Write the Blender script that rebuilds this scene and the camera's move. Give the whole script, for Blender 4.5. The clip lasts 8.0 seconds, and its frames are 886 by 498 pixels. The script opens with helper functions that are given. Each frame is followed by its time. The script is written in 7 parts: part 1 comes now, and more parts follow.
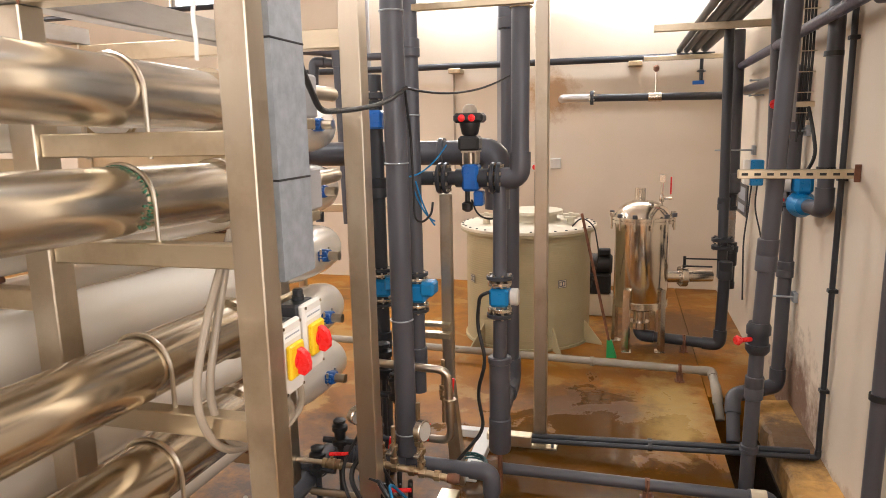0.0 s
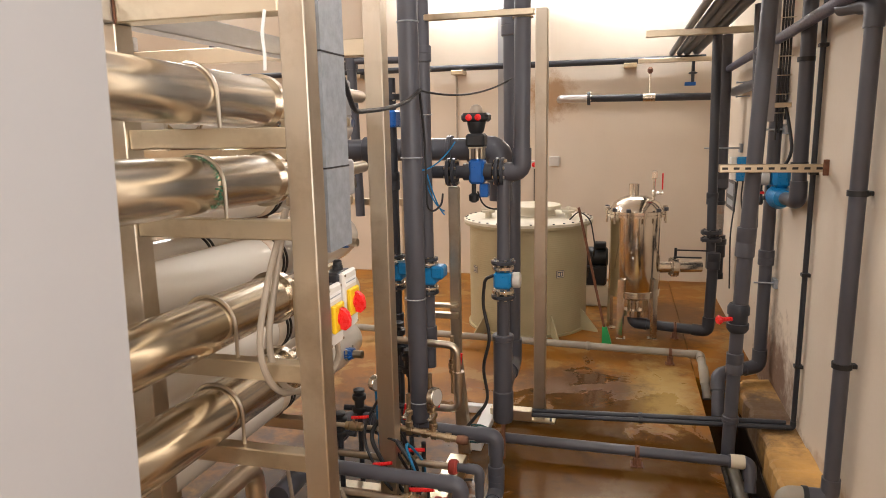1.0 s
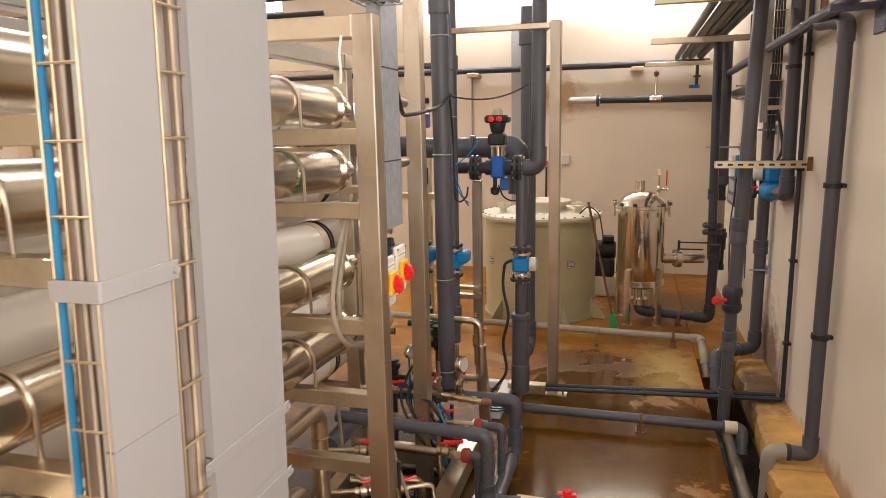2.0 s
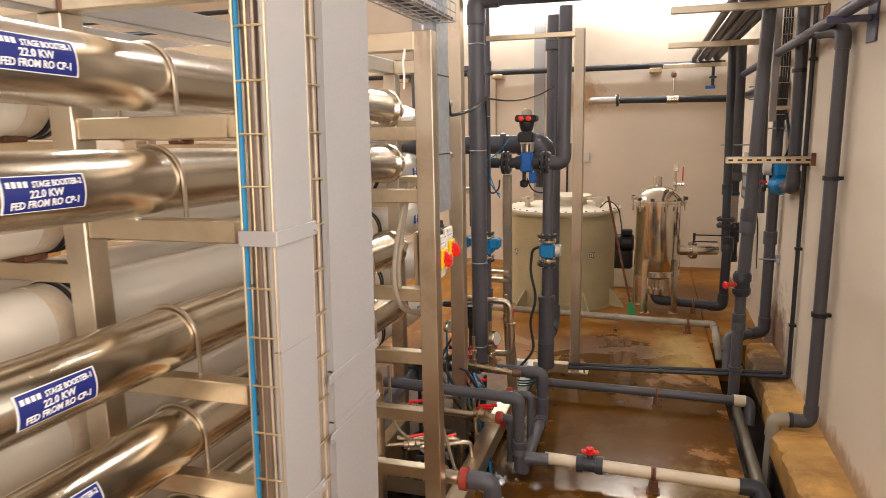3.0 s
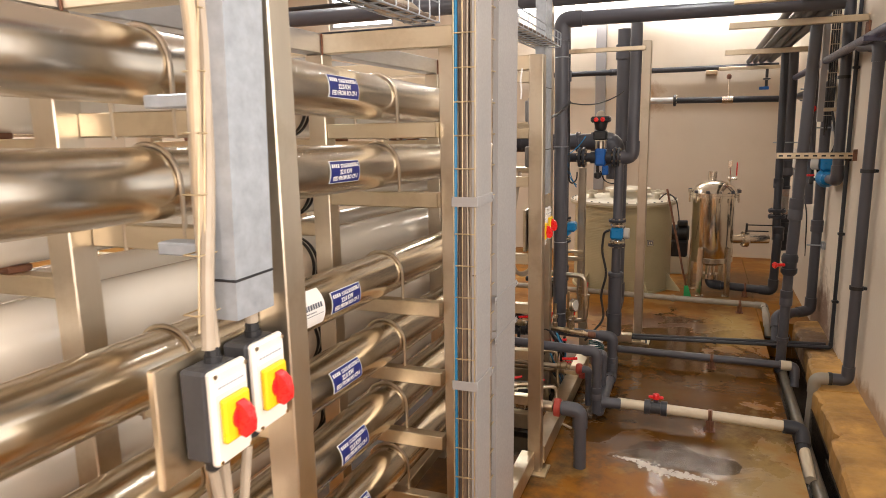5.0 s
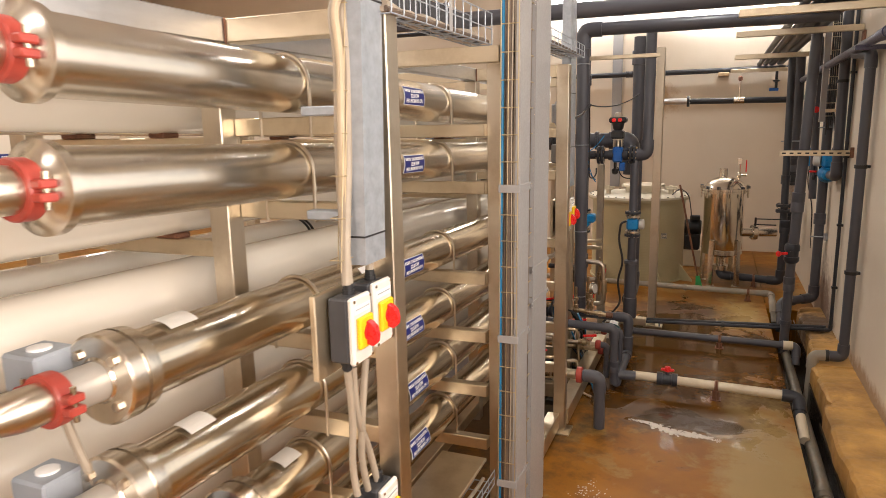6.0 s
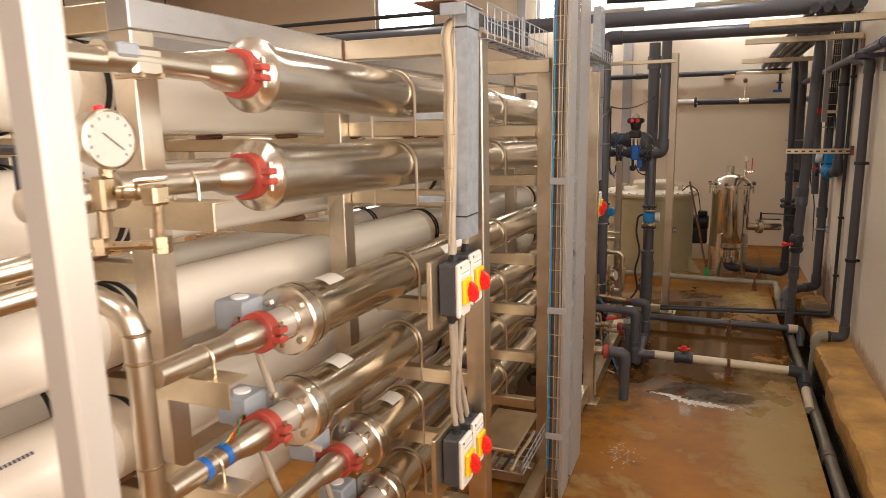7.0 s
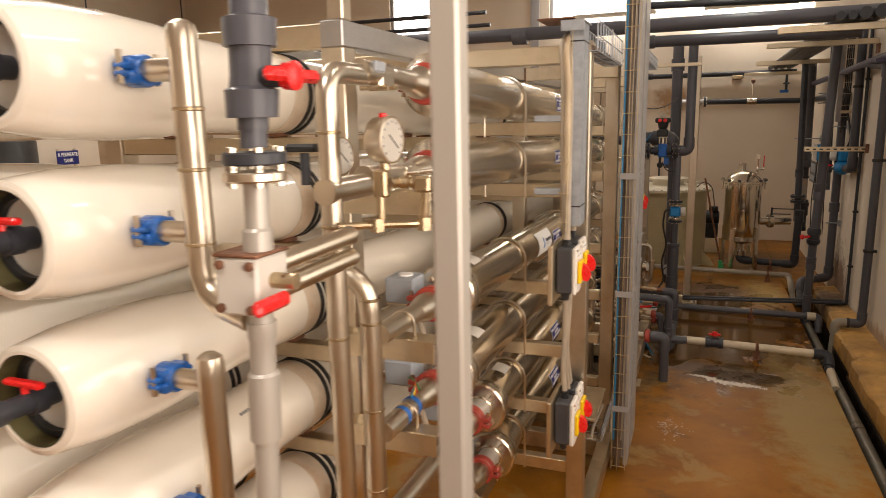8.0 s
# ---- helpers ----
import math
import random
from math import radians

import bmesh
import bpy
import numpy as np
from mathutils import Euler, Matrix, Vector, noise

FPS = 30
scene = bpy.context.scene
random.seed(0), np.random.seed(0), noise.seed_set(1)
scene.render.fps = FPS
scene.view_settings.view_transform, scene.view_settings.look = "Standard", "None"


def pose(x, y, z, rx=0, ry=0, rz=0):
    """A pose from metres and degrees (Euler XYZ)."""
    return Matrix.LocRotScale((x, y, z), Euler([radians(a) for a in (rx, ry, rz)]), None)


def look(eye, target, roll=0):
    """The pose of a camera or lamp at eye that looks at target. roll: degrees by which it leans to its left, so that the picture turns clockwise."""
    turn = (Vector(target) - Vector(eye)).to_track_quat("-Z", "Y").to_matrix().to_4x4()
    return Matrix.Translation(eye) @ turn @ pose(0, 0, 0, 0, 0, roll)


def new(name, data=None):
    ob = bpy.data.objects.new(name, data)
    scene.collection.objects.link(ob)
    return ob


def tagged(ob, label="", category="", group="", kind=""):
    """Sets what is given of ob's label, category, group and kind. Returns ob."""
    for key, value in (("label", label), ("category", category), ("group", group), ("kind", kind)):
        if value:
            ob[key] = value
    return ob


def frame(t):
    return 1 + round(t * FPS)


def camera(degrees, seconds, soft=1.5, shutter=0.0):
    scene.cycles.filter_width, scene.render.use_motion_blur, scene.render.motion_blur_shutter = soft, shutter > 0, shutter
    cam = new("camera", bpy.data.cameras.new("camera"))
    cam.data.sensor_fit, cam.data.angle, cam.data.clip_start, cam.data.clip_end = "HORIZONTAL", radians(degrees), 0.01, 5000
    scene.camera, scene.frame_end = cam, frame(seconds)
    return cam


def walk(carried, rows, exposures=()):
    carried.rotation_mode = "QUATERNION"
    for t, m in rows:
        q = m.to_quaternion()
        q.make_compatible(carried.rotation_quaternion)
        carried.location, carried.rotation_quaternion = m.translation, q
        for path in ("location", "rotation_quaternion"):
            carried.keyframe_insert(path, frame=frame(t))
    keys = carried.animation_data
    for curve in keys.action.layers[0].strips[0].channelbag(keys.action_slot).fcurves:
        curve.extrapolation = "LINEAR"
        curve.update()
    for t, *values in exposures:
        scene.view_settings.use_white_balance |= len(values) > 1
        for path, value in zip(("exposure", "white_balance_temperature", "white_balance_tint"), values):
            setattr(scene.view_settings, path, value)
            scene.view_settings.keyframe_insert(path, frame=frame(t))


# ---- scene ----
cam = camera(67.1, 8.0, soft=0.6, shutter=0.3)
PATH = [
    (0.0, (-0.033, 0.041, 1.843), (-0.548, 1.940, 1.484), -1.2),
    (0.5, (-0.045, -0.108, 1.843), (-0.557, 1.792, 1.484), -1.15),
    (1.0, (0.001, -0.293, 1.838), (-0.510, 1.607, 1.478), -1.15),
    (1.5, (0.018, -0.515, 1.845), (-0.502, 1.382, 1.485), -1.15),
    (3.0, (0.026, -1.168, 1.843), (-0.556, 0.711, 1.482), -1.15),
    (3.5, (0.021, -1.366, 1.860), (-0.597, 0.502, 1.497), -1.15),
    (4.0, (-0.033, -1.558, 1.868), (-0.681, 0.298, 1.503), -1.15),
    (4.5, (-0.052, -1.772, 1.869), (-0.727, 0.075, 1.502), -1.15),
    (6.0, (0.021, -2.539, 1.884), (-0.723, -0.720, 1.515), -1.2),
    (6.5, (-0.019, -2.803, 1.891), (-0.762, -0.984, 1.520), -1.25),
    (7.0, (-0.066, -3.060, 1.901), (-0.809, -1.241, 1.530), -1.25),
    (7.5, (-0.161, -3.302, 1.909), (-0.888, -1.476, 1.537), -1.25),
    (8.0, (-0.391, -3.515, 1.924), (-1.099, -1.683, 1.546), -1.2),
]
walk(cam, [(t, look(e, g, r)) for t, e, g, r in PATH], [(0.0, 0.2, 5950, 10), (1.5, -0.05, 6100, 10), (3.0, -0.08, 6200, 10), (4.5, -0.22, 6200, 10), (6.0, -0.4, 6250, 10), (7.0, -0.65, 6400, 10), (8.0, -1.08, 6700, 10)])

# ---- light ----
world = bpy.data.worlds.new("sky")
scene.world = world
world.use_nodes = True
wn = world.node_tree
sky = wn.nodes.new("ShaderNodeTexSky")
sky.sky_type, sky.sun_disc, sky.sun_elevation, sky.sun_rotation = "NISHITA", False, radians(50), radians(200)
wn.nodes["Background"].inputs["Strength"].default_value = 0.12
wn.links.new(sky.outputs[0], wn.nodes["Background"].inputs["Color"])


def area_lamp(name, where, target, sx, sy, watts, colour):
    data = bpy.data.lights.new(name, "AREA")
    data.shape, data.size, data.size_y, data.energy, data.color = "RECTANGLE", sx, sy, watts, colour
    ob = new(name, data)
    ob.matrix_world = look(where, target)
    return ob


# daylight standing in the two high windows of the end wall
for wx, ww in ((-5.12, 1.05), (-2.28, 1.0)):
    area_lamp("window_daylight", (wx, 7.72, 3.75), (wx, 0.0, 0.9), ww, 0.6, 60, (1.0, 0.95, 0.88))

# and in two unseen side windows, added to light the rack's near half
area_lamp("window_daylight", (1.02, -1.30, 2.15), (-3.0, -1.30, 1.75), 1.35, 1.5, 40, (1.0, 0.87, 0.74))
area_lamp("window_daylight", (1.02, -3.9, 2.15), (-3.0, -3.9, 1.5), 2.8, 1.6, 180, (1.0, 0.85, 0.74))


# ---- materials ----
def material(name, base, rough=0.5, metal=0.0, vary=0.12, scale=6.0, fine=60.0, bump=0.05, stretch=(1, 1, 1), rvary=0.1, coat=0.0, stain=None, stain_amount=0.0, stain_scale=2.0, spec=0.5):
    m = bpy.data.materials.new(name)
    m.use_nodes = True
    nt = m.node_tree
    n, l = nt.nodes, nt.links
    b = n["Principled BSDF"]
    b.inputs["Metallic"].default_value = metal
    b.inputs["Coat Weight"].default_value = coat
    b.inputs["Specular IOR Level"].default_value = spec
    tc = n.new("ShaderNodeTexCoord")
    mp = n.new("ShaderNodeMapping")
    mp.inputs["Scale"].default_value = stretch
    geo = n.new("ShaderNodeNewGeometry")
    l.new(geo.outputs["Position"], mp.inputs["Vector"])
    big = n.new("ShaderNodeTexNoise")
    big.inputs["Scale"].default_value, big.inputs["Detail"].default_value = scale, 5
    l.new(mp.outputs[0], big.inputs["Vector"])
    small = n.new("ShaderNodeTexNoise")
    small.inputs["Scale"].default_value, small.inputs["Detail"].default_value = fine, 3
    l.new(mp.outputs[0], small.inputs["Vector"])
    ramp = n.new("ShaderNodeMapRange")
    ramp.inputs["From Min"].default_value, ramp.inputs["From Max"].default_value = 0.3, 0.7
    ramp.inputs["To Min"].default_value, ramp.inputs["To Max"].default_value = 1 - vary, 1 + vary
    l.new(big.outputs[0], ramp.inputs[0])
    hsv = n.new("ShaderNodeHueSaturation")
    hsv.inputs["Color"].default_value = (*base, 1)
    l.new(ramp.outputs[0], hsv.inputs["Value"])
    colour = hsv.outputs[0]
    if stain:
        sn = n.new("ShaderNodeTexNoise")
        sn.inputs["Scale"].default_value, sn.inputs["Detail"].default_value, sn.inputs["Roughness"].default_value = stain_scale, 8, 0.65
        l.new(geo.outputs["Position"], sn.inputs["Vector"])
        sr = n.new("ShaderNodeMapRange")
        sr.inputs["From Min"].default_value, sr.inputs["From Max"].default_value = 0.5, 0.72
        sr.inputs["To Max"].default_value = stain_amount
        l.new(sn.outputs[0], sr.inputs[0])
        mx = n.new("ShaderNodeMix")
        mx.data_type = "RGBA"
        l.new(sr.outputs[0], mx.inputs["Factor"])
        l.new(colour, mx.inputs["A"])
        mx.inputs["B"].default_value = (*stain, 1)
        colour = mx.outputs["Result"]
    l.new(colour, b.inputs["Base Color"])
    rr = n.new("ShaderNodeMapRange")
    rr.inputs["From Min"].default_value, rr.inputs["From Max"].default_value = 0.3, 0.7
    rr.inputs["To Min"].default_value, rr.inputs["To Max"].default_value = max(0.03, rough - rvary), min(1, rough + rvary)
    l.new(small.outputs[0], rr.inputs[0])
    l.new(rr.outputs[0], b.inputs["Roughness"])
    if bump:
        bp = n.new("ShaderNodeBump")
        bp.inputs["Strength"].default_value, bp.inputs["Distance"].default_value = bump, 0.004
        l.new(small.outputs[0], bp.inputs["Height"])
        l.new(bp.outputs[0], b.inputs["Normal"])
    return m


STEEL = material("brushed_stainless", (0.63, 0.56, 0.455), 0.36, 1.0, 0.10, 7, 160, 0.0, (1, 1, 0.12), 0.06, stain=(0.34, 0.25, 0.14), stain_amount=0.45, stain_scale=5)
STEEL_H = material("brushed_stainless_beam", (0.68, 0.59, 0.44), 0.38, 1.0, 0.10, 7, 160, 0.0, (0.3, 0.3, 1), 0.06, stain=(0.36, 0.26, 0.14), stain_amount=0.45, stain_scale=5)
GREYSTEEL = material("dull_grey_stainless", (0.52, 0.51, 0.51), 0.42, 1.0, 0.14, 6, 140, 0.0, (1, 0.2, 1), 0.08, stain=(0.40, 0.36, 0.30), stain_amount=0.4, stain_scale=4)
COLUMN = material("satin_pale_steel", (0.46, 0.43, 0.39), 0.38, 0.35, 0.04, 5, 200, 0.0, (1, 1, 0.05), 0.04, stain=(0.5, 0.4, 0.28), stain_amount=0.15, stain_scale=4)
TUBE = material("polished_stainless", (0.65, 0.58, 0.47), 0.20, 1.0, 0.02, 3, 60, 0.0, (1, 0.3, 1), 0.015, stain=(0.58, 0.50, 0.40), stain_amount=0.10, stain_scale=5)
SATIN = material("satin_stainless", (0.70, 0.645, 0.56), 0.25, 1.0, 0.02, 3, 60, 0.0, (1, 0.3, 1), 0.015, stain=(0.56, 0.48, 0.38), stain_amount=0.12, stain_scale=5)
PIPESS = material("stainless_pipe", (0.62, 0.55, 0.45), 0.30, 1.0, 0.02, 4, 60, 0.0, (1, 1, 1), 0.02, stain=(0.48, 0.36, 0.22), stain_amount=0.16, stain_scale=4)
BRIGHT = material("mirror_stainless", (0.70, 0.64, 0.55), 0.15, 1.0, 0.03, 4, 60, 0.0, (1, 1, 0.4), 0.01)
FRP = material("white_fibreglass", (0.84, 0.785, 0.695), 0.14, 0.0, 0.015, 2, 30, 0.0, coat=0.6, rvary=0.02, stain=(0.66, 0.54, 0.40), stain_amount=0.14, stain_scale=1.1)
COLLAR = material("rust_tinted_resin", (0.70, 0.59, 0.46), 0.45, 0.0, 0.12, 22, 80, 0.1, stain=(0.46, 0.26, 0.12), stain_amount=0.7, stain_scale=11)
PVC = material("grey_pvc", (0.082, 0.082, 0.096), 0.34, 0.0, 0.06, 2.5, 60, 0.0, rvary=0.008, spec=0.35)
PVC_O = material("silty_grey_pvc", (0.15, 0.128, 0.092), 0.4, 0.0, 0.2, 8, 60, 0.03, stain=(0.26, 0.15, 0.05), stain_amount=0.5, stain_scale=4)
# one near-black for the wet channel bottom and the shade painted on its sides
DRAIN = material("black_silt_and_shade", (0.018, 0.012, 0.008), 0.12, 0.0, 0.4, 9, 60, 0.2, rvary=0.06)
PVC_D = material("dark_grey_pvc", (0.040, 0.042, 0.050), 0.34, 0.0, 0.08, 2.5, 60, 0.0, rvary=0.008, spec=0.3)
PVC_T = material("cream_cpvc", (0.66, 0.57, 0.42), 0.4, 0.0, 0.08, 6, 80, 0.03, stain=(0.4, 0.26, 0.12), stain_amount=0.3, stain_scale=5)
PVC_L = material("dusty_light_grey_pvc", (0.33, 0.29, 0.23), 0.5, 0.0, 0.15, 6, 80, 0.03, stain=(0.36, 0.22, 0.1), stain_amount=0.4, stain_scale=4)
PURPLE = material("blue_grey_pipe", (0.06, 0.06, 0.11), 0.36, 0.0, 0.12, 5, 80, 0.03)
WALL = material("cream_wall_paint", (0.68, 0.59, 0.475), 0.75, 0.0, 0.04, 1.2, 45, 0.12, stain=(0.58, 0.45, 0.3), stain_amount=0.22, stain_scale=0.9)
CEIL = material("white_ceiling_paint", (0.74, 0.72, 0.69), 0.8, 0.0, 0.04, 1.5, 30, 0.1)
TANK = material("beige_fibreglass_tank", (0.43, 0.375, 0.225), 0.5, 0.0, 0.06, 4, 50, 0.06, stain=(0.38, 0.28, 0.16), stain_amount=0.25, stain_scale=3)
TANKLID = material("cream_fibreglass_lid", (0.66, 0.60, 0.47), 0.5, 0.0, 0.06, 6, 50, 0.06)
COVER = material("light_grey_powder_coat", (0.335, 0.325, 0.322), 0.4, 0.0, 0.03, 3, 150, 0.02, stain=(0.5, 0.42, 0.34), stain_amount=0.12, stain_scale=2)
GALV = material("galvanised_steel", (0.37, 0.40, 0.44), 0.42, 0.45, 0.14, 30, 90, 0.03, rvary=0.12)
WIRE = material("yellow_zinc_wire", (0.50, 0.40, 0.25), 0.45, 0.7, 0.12, 20, 80, 0.0)
BLUE = material("blue_enamel", (0.012, 0.11, 0.42), 0.35, 0.0, 0.15, 14, 90, 0.05, coat=0.2)
CYAN = material("bright_blue_housing", (0.01, 0.20, 0.48), 0.35, 0.0, 0.12, 12, 90, 0.03)
REDP = material("red_plastic", (0.75, 0.02, 0.02), 0.3, 0.0, 0.06, 12, 90, 0.01)
REDC = material("red_oxide_coupling", (0.36, 0.052, 0.036), 0.42, 0.0, 0.2, 16, 80, 0.08)
YELLOW = material("yellow_plastic", (0.85, 0.55, 0.01), 0.35, 0.0, 0.04, 10, 90, 0.01)
ISOGREY = material("pale_grey_plastic", (0.60, 0.57, 0.52), 0.42, 0.0, 0.04, 8, 120, 0.02)
BLACK = material("black_plastic", (0.018, 0.018, 0.02), 0.42, 0.0, 0.2, 12, 90, 0.03)
DARKBOX = material("charcoal_plastic", (0.05, 0.05, 0.055), 0.42, 0.0, 0.12, 12, 90, 0.03)
RUBBER = material("black_rubber", (0.02, 0.017, 0.015), 0.6, 0.0, 0.25, 12, 90, 0.05)
CABLE_T = material("grey_tan_cable", (0.36, 0.30, 0.23), 0.5, 0.0, 0.12, 10, 90, 0.02)
WIRE_TAN = material("light_tan_cable", (0.46, 0.36, 0.24), 0.5, 0.0, 0.12, 10, 90, 0.02)
CABLE_B = material("brown_cable", (0.115, 0.08, 0.056), 0.5, 0.0, 0.2, 10, 90, 0.02)
CABLE_GM = material("grey_brown_cable", (0.25, 0.20, 0.165), 0.4, 0.0, 0.2, 8, 90, 0.02)
CABLE_BL = material("blue_cable", (0.01, 0.16, 0.33), 0.45, 0.0, 0.15, 10, 90, 0.02)
LABEL = material("navy_label", (0.012, 0.02, 0.16), 0.4, 0.0, 0.08, 12, 90, 0.0)
PAPER = material("white_label", (0.85, 0.84, 0.82), 0.45, 0.0, 0.03, 12, 90, 0.0)
INK = material("dark_ink", (0.08, 0.09, 0.12), 0.6, 0.0, 0.05, 12, 90, 0.0)
INKBLUE = material("logo_blue_ink", (0.02, 0.16, 0.5), 0.5, 0.0, 0.05, 12, 90, 0.0)
FILM = material("yellowed_film", (0.40, 0.29, 0.15), 0.35, 0.0, 0.25, 20, 80, 0.05)
BRASS = material("aged_brass", (0.48, 0.38, 0.25), 0.35, 1.0, 0.15, 20, 90, 0.06)
IRON = material("rusty_iron", (0.20, 0.09, 0.05), 0.6, 0.3, 0.3, 25, 90, 0.15)
CONCRETE = material("stained_concrete", (0.52, 0.29, 0.08), 0.65, 0.0, 0.3, 5, 45, 0.6, stain=(0.22, 0.10, 0.03), stain_amount=0.8, stain_scale=3.4)
BLACKBOX = material("matt_black_metal", (0.02, 0.02, 0.022), 0.5, 0.2, 0.2, 8, 60, 0.03)
OLIVE = material("dark_olive_resin", (0.10, 0.085, 0.035), 0.4, 0.0, 0.15, 10, 60, 0.03)
TEAL = material("dark_teal_hose", (0.008, 0.075, 0.085), 0.35, 0.0, 0.2, 10, 90, 0.0)
LID = material("off_white_plastic", (0.74, 0.70, 0.64), 0.42, 0.0, 0.04, 8, 120, 0.02)
CLEAR = material("clouded_clear_pvc", (0.34, 0.30, 0.26), 0.25, 0.0, 0.1, 9, 60, 0.0, stain=(0.45, 0.16, 0.04), stain_amount=0.8, stain_scale=9)
GREEN = material("green_plastic", (0.02, 0.3, 0.08), 0.4, 0.0, 0.1, 10, 90, 0.0)
GAUGEFACE = material("gauge_dial", (0.50, 0.47, 0.42), 0.35, 0.0, 0.02, 10, 90, 0.0)
GREYBOX = material("grey_junction_box", (0.33, 0.36, 0.40), 0.45, 0.0, 0.06, 10, 90, 0.03)
VERDIGRIS = material("green_verdigris", (0.05, 0.20, 0.11), 0.8, 0.0, 0.3, 40, 120, 0.2)
DARKTANK = material("black_polyethylene", (0.03, 0.03, 0.032), 0.45, 0.0, 0.1, 4, 40, 0.03)


def floor_material():
    m = bpy.data.materials.new("wet_rust_stained_concrete")
    m.use_nodes = True
    n, l = m.node_tree.nodes, m.node_tree.links
    b = n["Principled BSDF"]
    geo = n.new("ShaderNodeNewGeometry")

    def noise_tex(scale, detail, rough=0.55, dist=0.0):
        t = n.new("ShaderNodeTexNoise")
        t.inputs["Scale"].default_value, t.inputs["Detail"].default_value = scale, detail
        t.inputs["Roughness"].default_value, t.inputs["Distortion"].default_value = rough, dist
        l.new(geo.outputs["Position"], t.inputs["Vector"])
        return t.outputs[0]

    def span(v, a, c, lo=0.0, hi=1.0):
        r = n.new("ShaderNodeMapRange")
        for k, x in (("From Min", a), ("From Max", c), ("To Min", lo), ("To Max", hi)):
            r.inputs[k].default_value = x
        l.new(v, r.inputs[0])
        return r.outputs[0]

    def mix(fac, a, c):
        x = n.new("ShaderNodeMix")
        x.data_type = "RGBA"
        l.new(fac, x.inputs["Factor"])
        for k, v in (("A", a), ("B", c)):
            if isinstance(v, tuple):
                x.inputs[k].default_value = (*v, 1)
            else:
                l.new(v, x.inputs[k])
        return x.outputs["Result"]

    a = noise_tex(0.9, 7, 0.6, 0.6)
    c = noise_tex(2.6, 8, 0.62, 0.3)
    d = noise_tex(11, 6, 0.6)
    col = mix(span(a, 0.35, 0.65), (0.37, 0.145, 0.005), (0.165, 0.060, 0.003))
    col = mix(span(c, 0.54, 0.60, 0, 0.7), col, (0.34, 0.20, 0.058))
    col = mix(span(c, 0.41, 0.32, 0, 0.6), col, (0.08, 0.038, 0.012))
    col = mix(span(d, 0.64, 0.78, 0, 0.25), col, (0.42, 0.30, 0.16))
    l.new(col, b.inputs["Base Color"])
    b.inputs["Specular IOR Level"].default_value = 0.3
    off = n.new("ShaderNodeVectorMath")
    off.operation = "SUBTRACT"
    l.new(geo.outputs["Position"], off.inputs[0])
    off.inputs[1].default_value = (-0.1, 3.0, 0.0)
    sc = n.new("ShaderNodeVectorMath")
    sc.operation = "DIVIDE"
    l.new(off.outputs[0], sc.inputs[0])
    sc.inputs[1].default_value = (1.1, 2.0, 1.0)
    ln = n.new("ShaderNodeVectorMath")
    ln.operation = "LENGTH"
    l.new(sc.outputs[0], ln.inputs[0])
    ad = n.new("ShaderNodeMath")
    ad.operation = "MULTIPLY_ADD"
    l.new(noise_tex(2.2, 8, 0.65, 0.5), ad.inputs[0])
    ad.inputs[1].default_value = 2.4
    l.new(ln.outputs["Value"], ad.inputs[2])
    wet = span(ad.outputs[0], 2.0, 1.82)
    col = mix(span(ad.outputs[0], 2.02, 1.8, 0, 0.78), col, (0.060, 0.026, 0.006))
    l.new(col, b.inputs["Base Color"])
    rough = n.new("ShaderNodeMapRange")
    rough.inputs["To Min"].default_value, rough.inputs["To Max"].default_value = 0.50, 0.10
    l.new(wet, rough.inputs[0])
    l.new(rough.outputs[0], b.inputs["Roughness"])
    bp = n.new("ShaderNodeBump")
    bp.inputs["Strength"].default_value, bp.inputs["Distance"].default_value = 0.12, 0.006
    l.new(d, bp.inputs["Height"])
    l.new(bp.outputs[0], b.inputs["Normal"])
    return m


FLOOR = floor_material()


def stain_or_shade_patch(mat, centre, reach, colour):
    """Adds one ragged-edged patch to a material: a rusty water stain, or painted shade."""
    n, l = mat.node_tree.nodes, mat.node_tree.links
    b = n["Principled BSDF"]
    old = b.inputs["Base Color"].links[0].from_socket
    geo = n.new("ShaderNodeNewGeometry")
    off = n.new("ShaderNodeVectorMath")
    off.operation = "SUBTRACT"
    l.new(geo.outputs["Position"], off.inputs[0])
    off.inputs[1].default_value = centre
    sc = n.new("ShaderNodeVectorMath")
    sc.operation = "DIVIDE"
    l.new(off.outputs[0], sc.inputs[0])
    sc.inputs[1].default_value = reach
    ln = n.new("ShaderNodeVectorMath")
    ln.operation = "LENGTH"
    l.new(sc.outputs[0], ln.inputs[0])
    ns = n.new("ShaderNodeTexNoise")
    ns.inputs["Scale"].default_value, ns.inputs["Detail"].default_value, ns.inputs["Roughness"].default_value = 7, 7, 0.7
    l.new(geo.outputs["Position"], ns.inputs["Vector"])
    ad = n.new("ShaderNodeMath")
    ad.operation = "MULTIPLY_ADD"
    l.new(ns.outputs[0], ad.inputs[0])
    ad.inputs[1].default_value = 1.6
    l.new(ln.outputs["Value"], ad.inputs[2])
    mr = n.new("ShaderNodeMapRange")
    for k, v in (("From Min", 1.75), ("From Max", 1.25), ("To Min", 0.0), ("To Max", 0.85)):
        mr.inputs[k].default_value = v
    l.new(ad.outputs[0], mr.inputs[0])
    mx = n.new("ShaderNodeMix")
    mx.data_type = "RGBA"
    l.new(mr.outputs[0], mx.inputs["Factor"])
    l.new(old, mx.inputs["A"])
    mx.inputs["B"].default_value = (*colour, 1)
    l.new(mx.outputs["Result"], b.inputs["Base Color"])


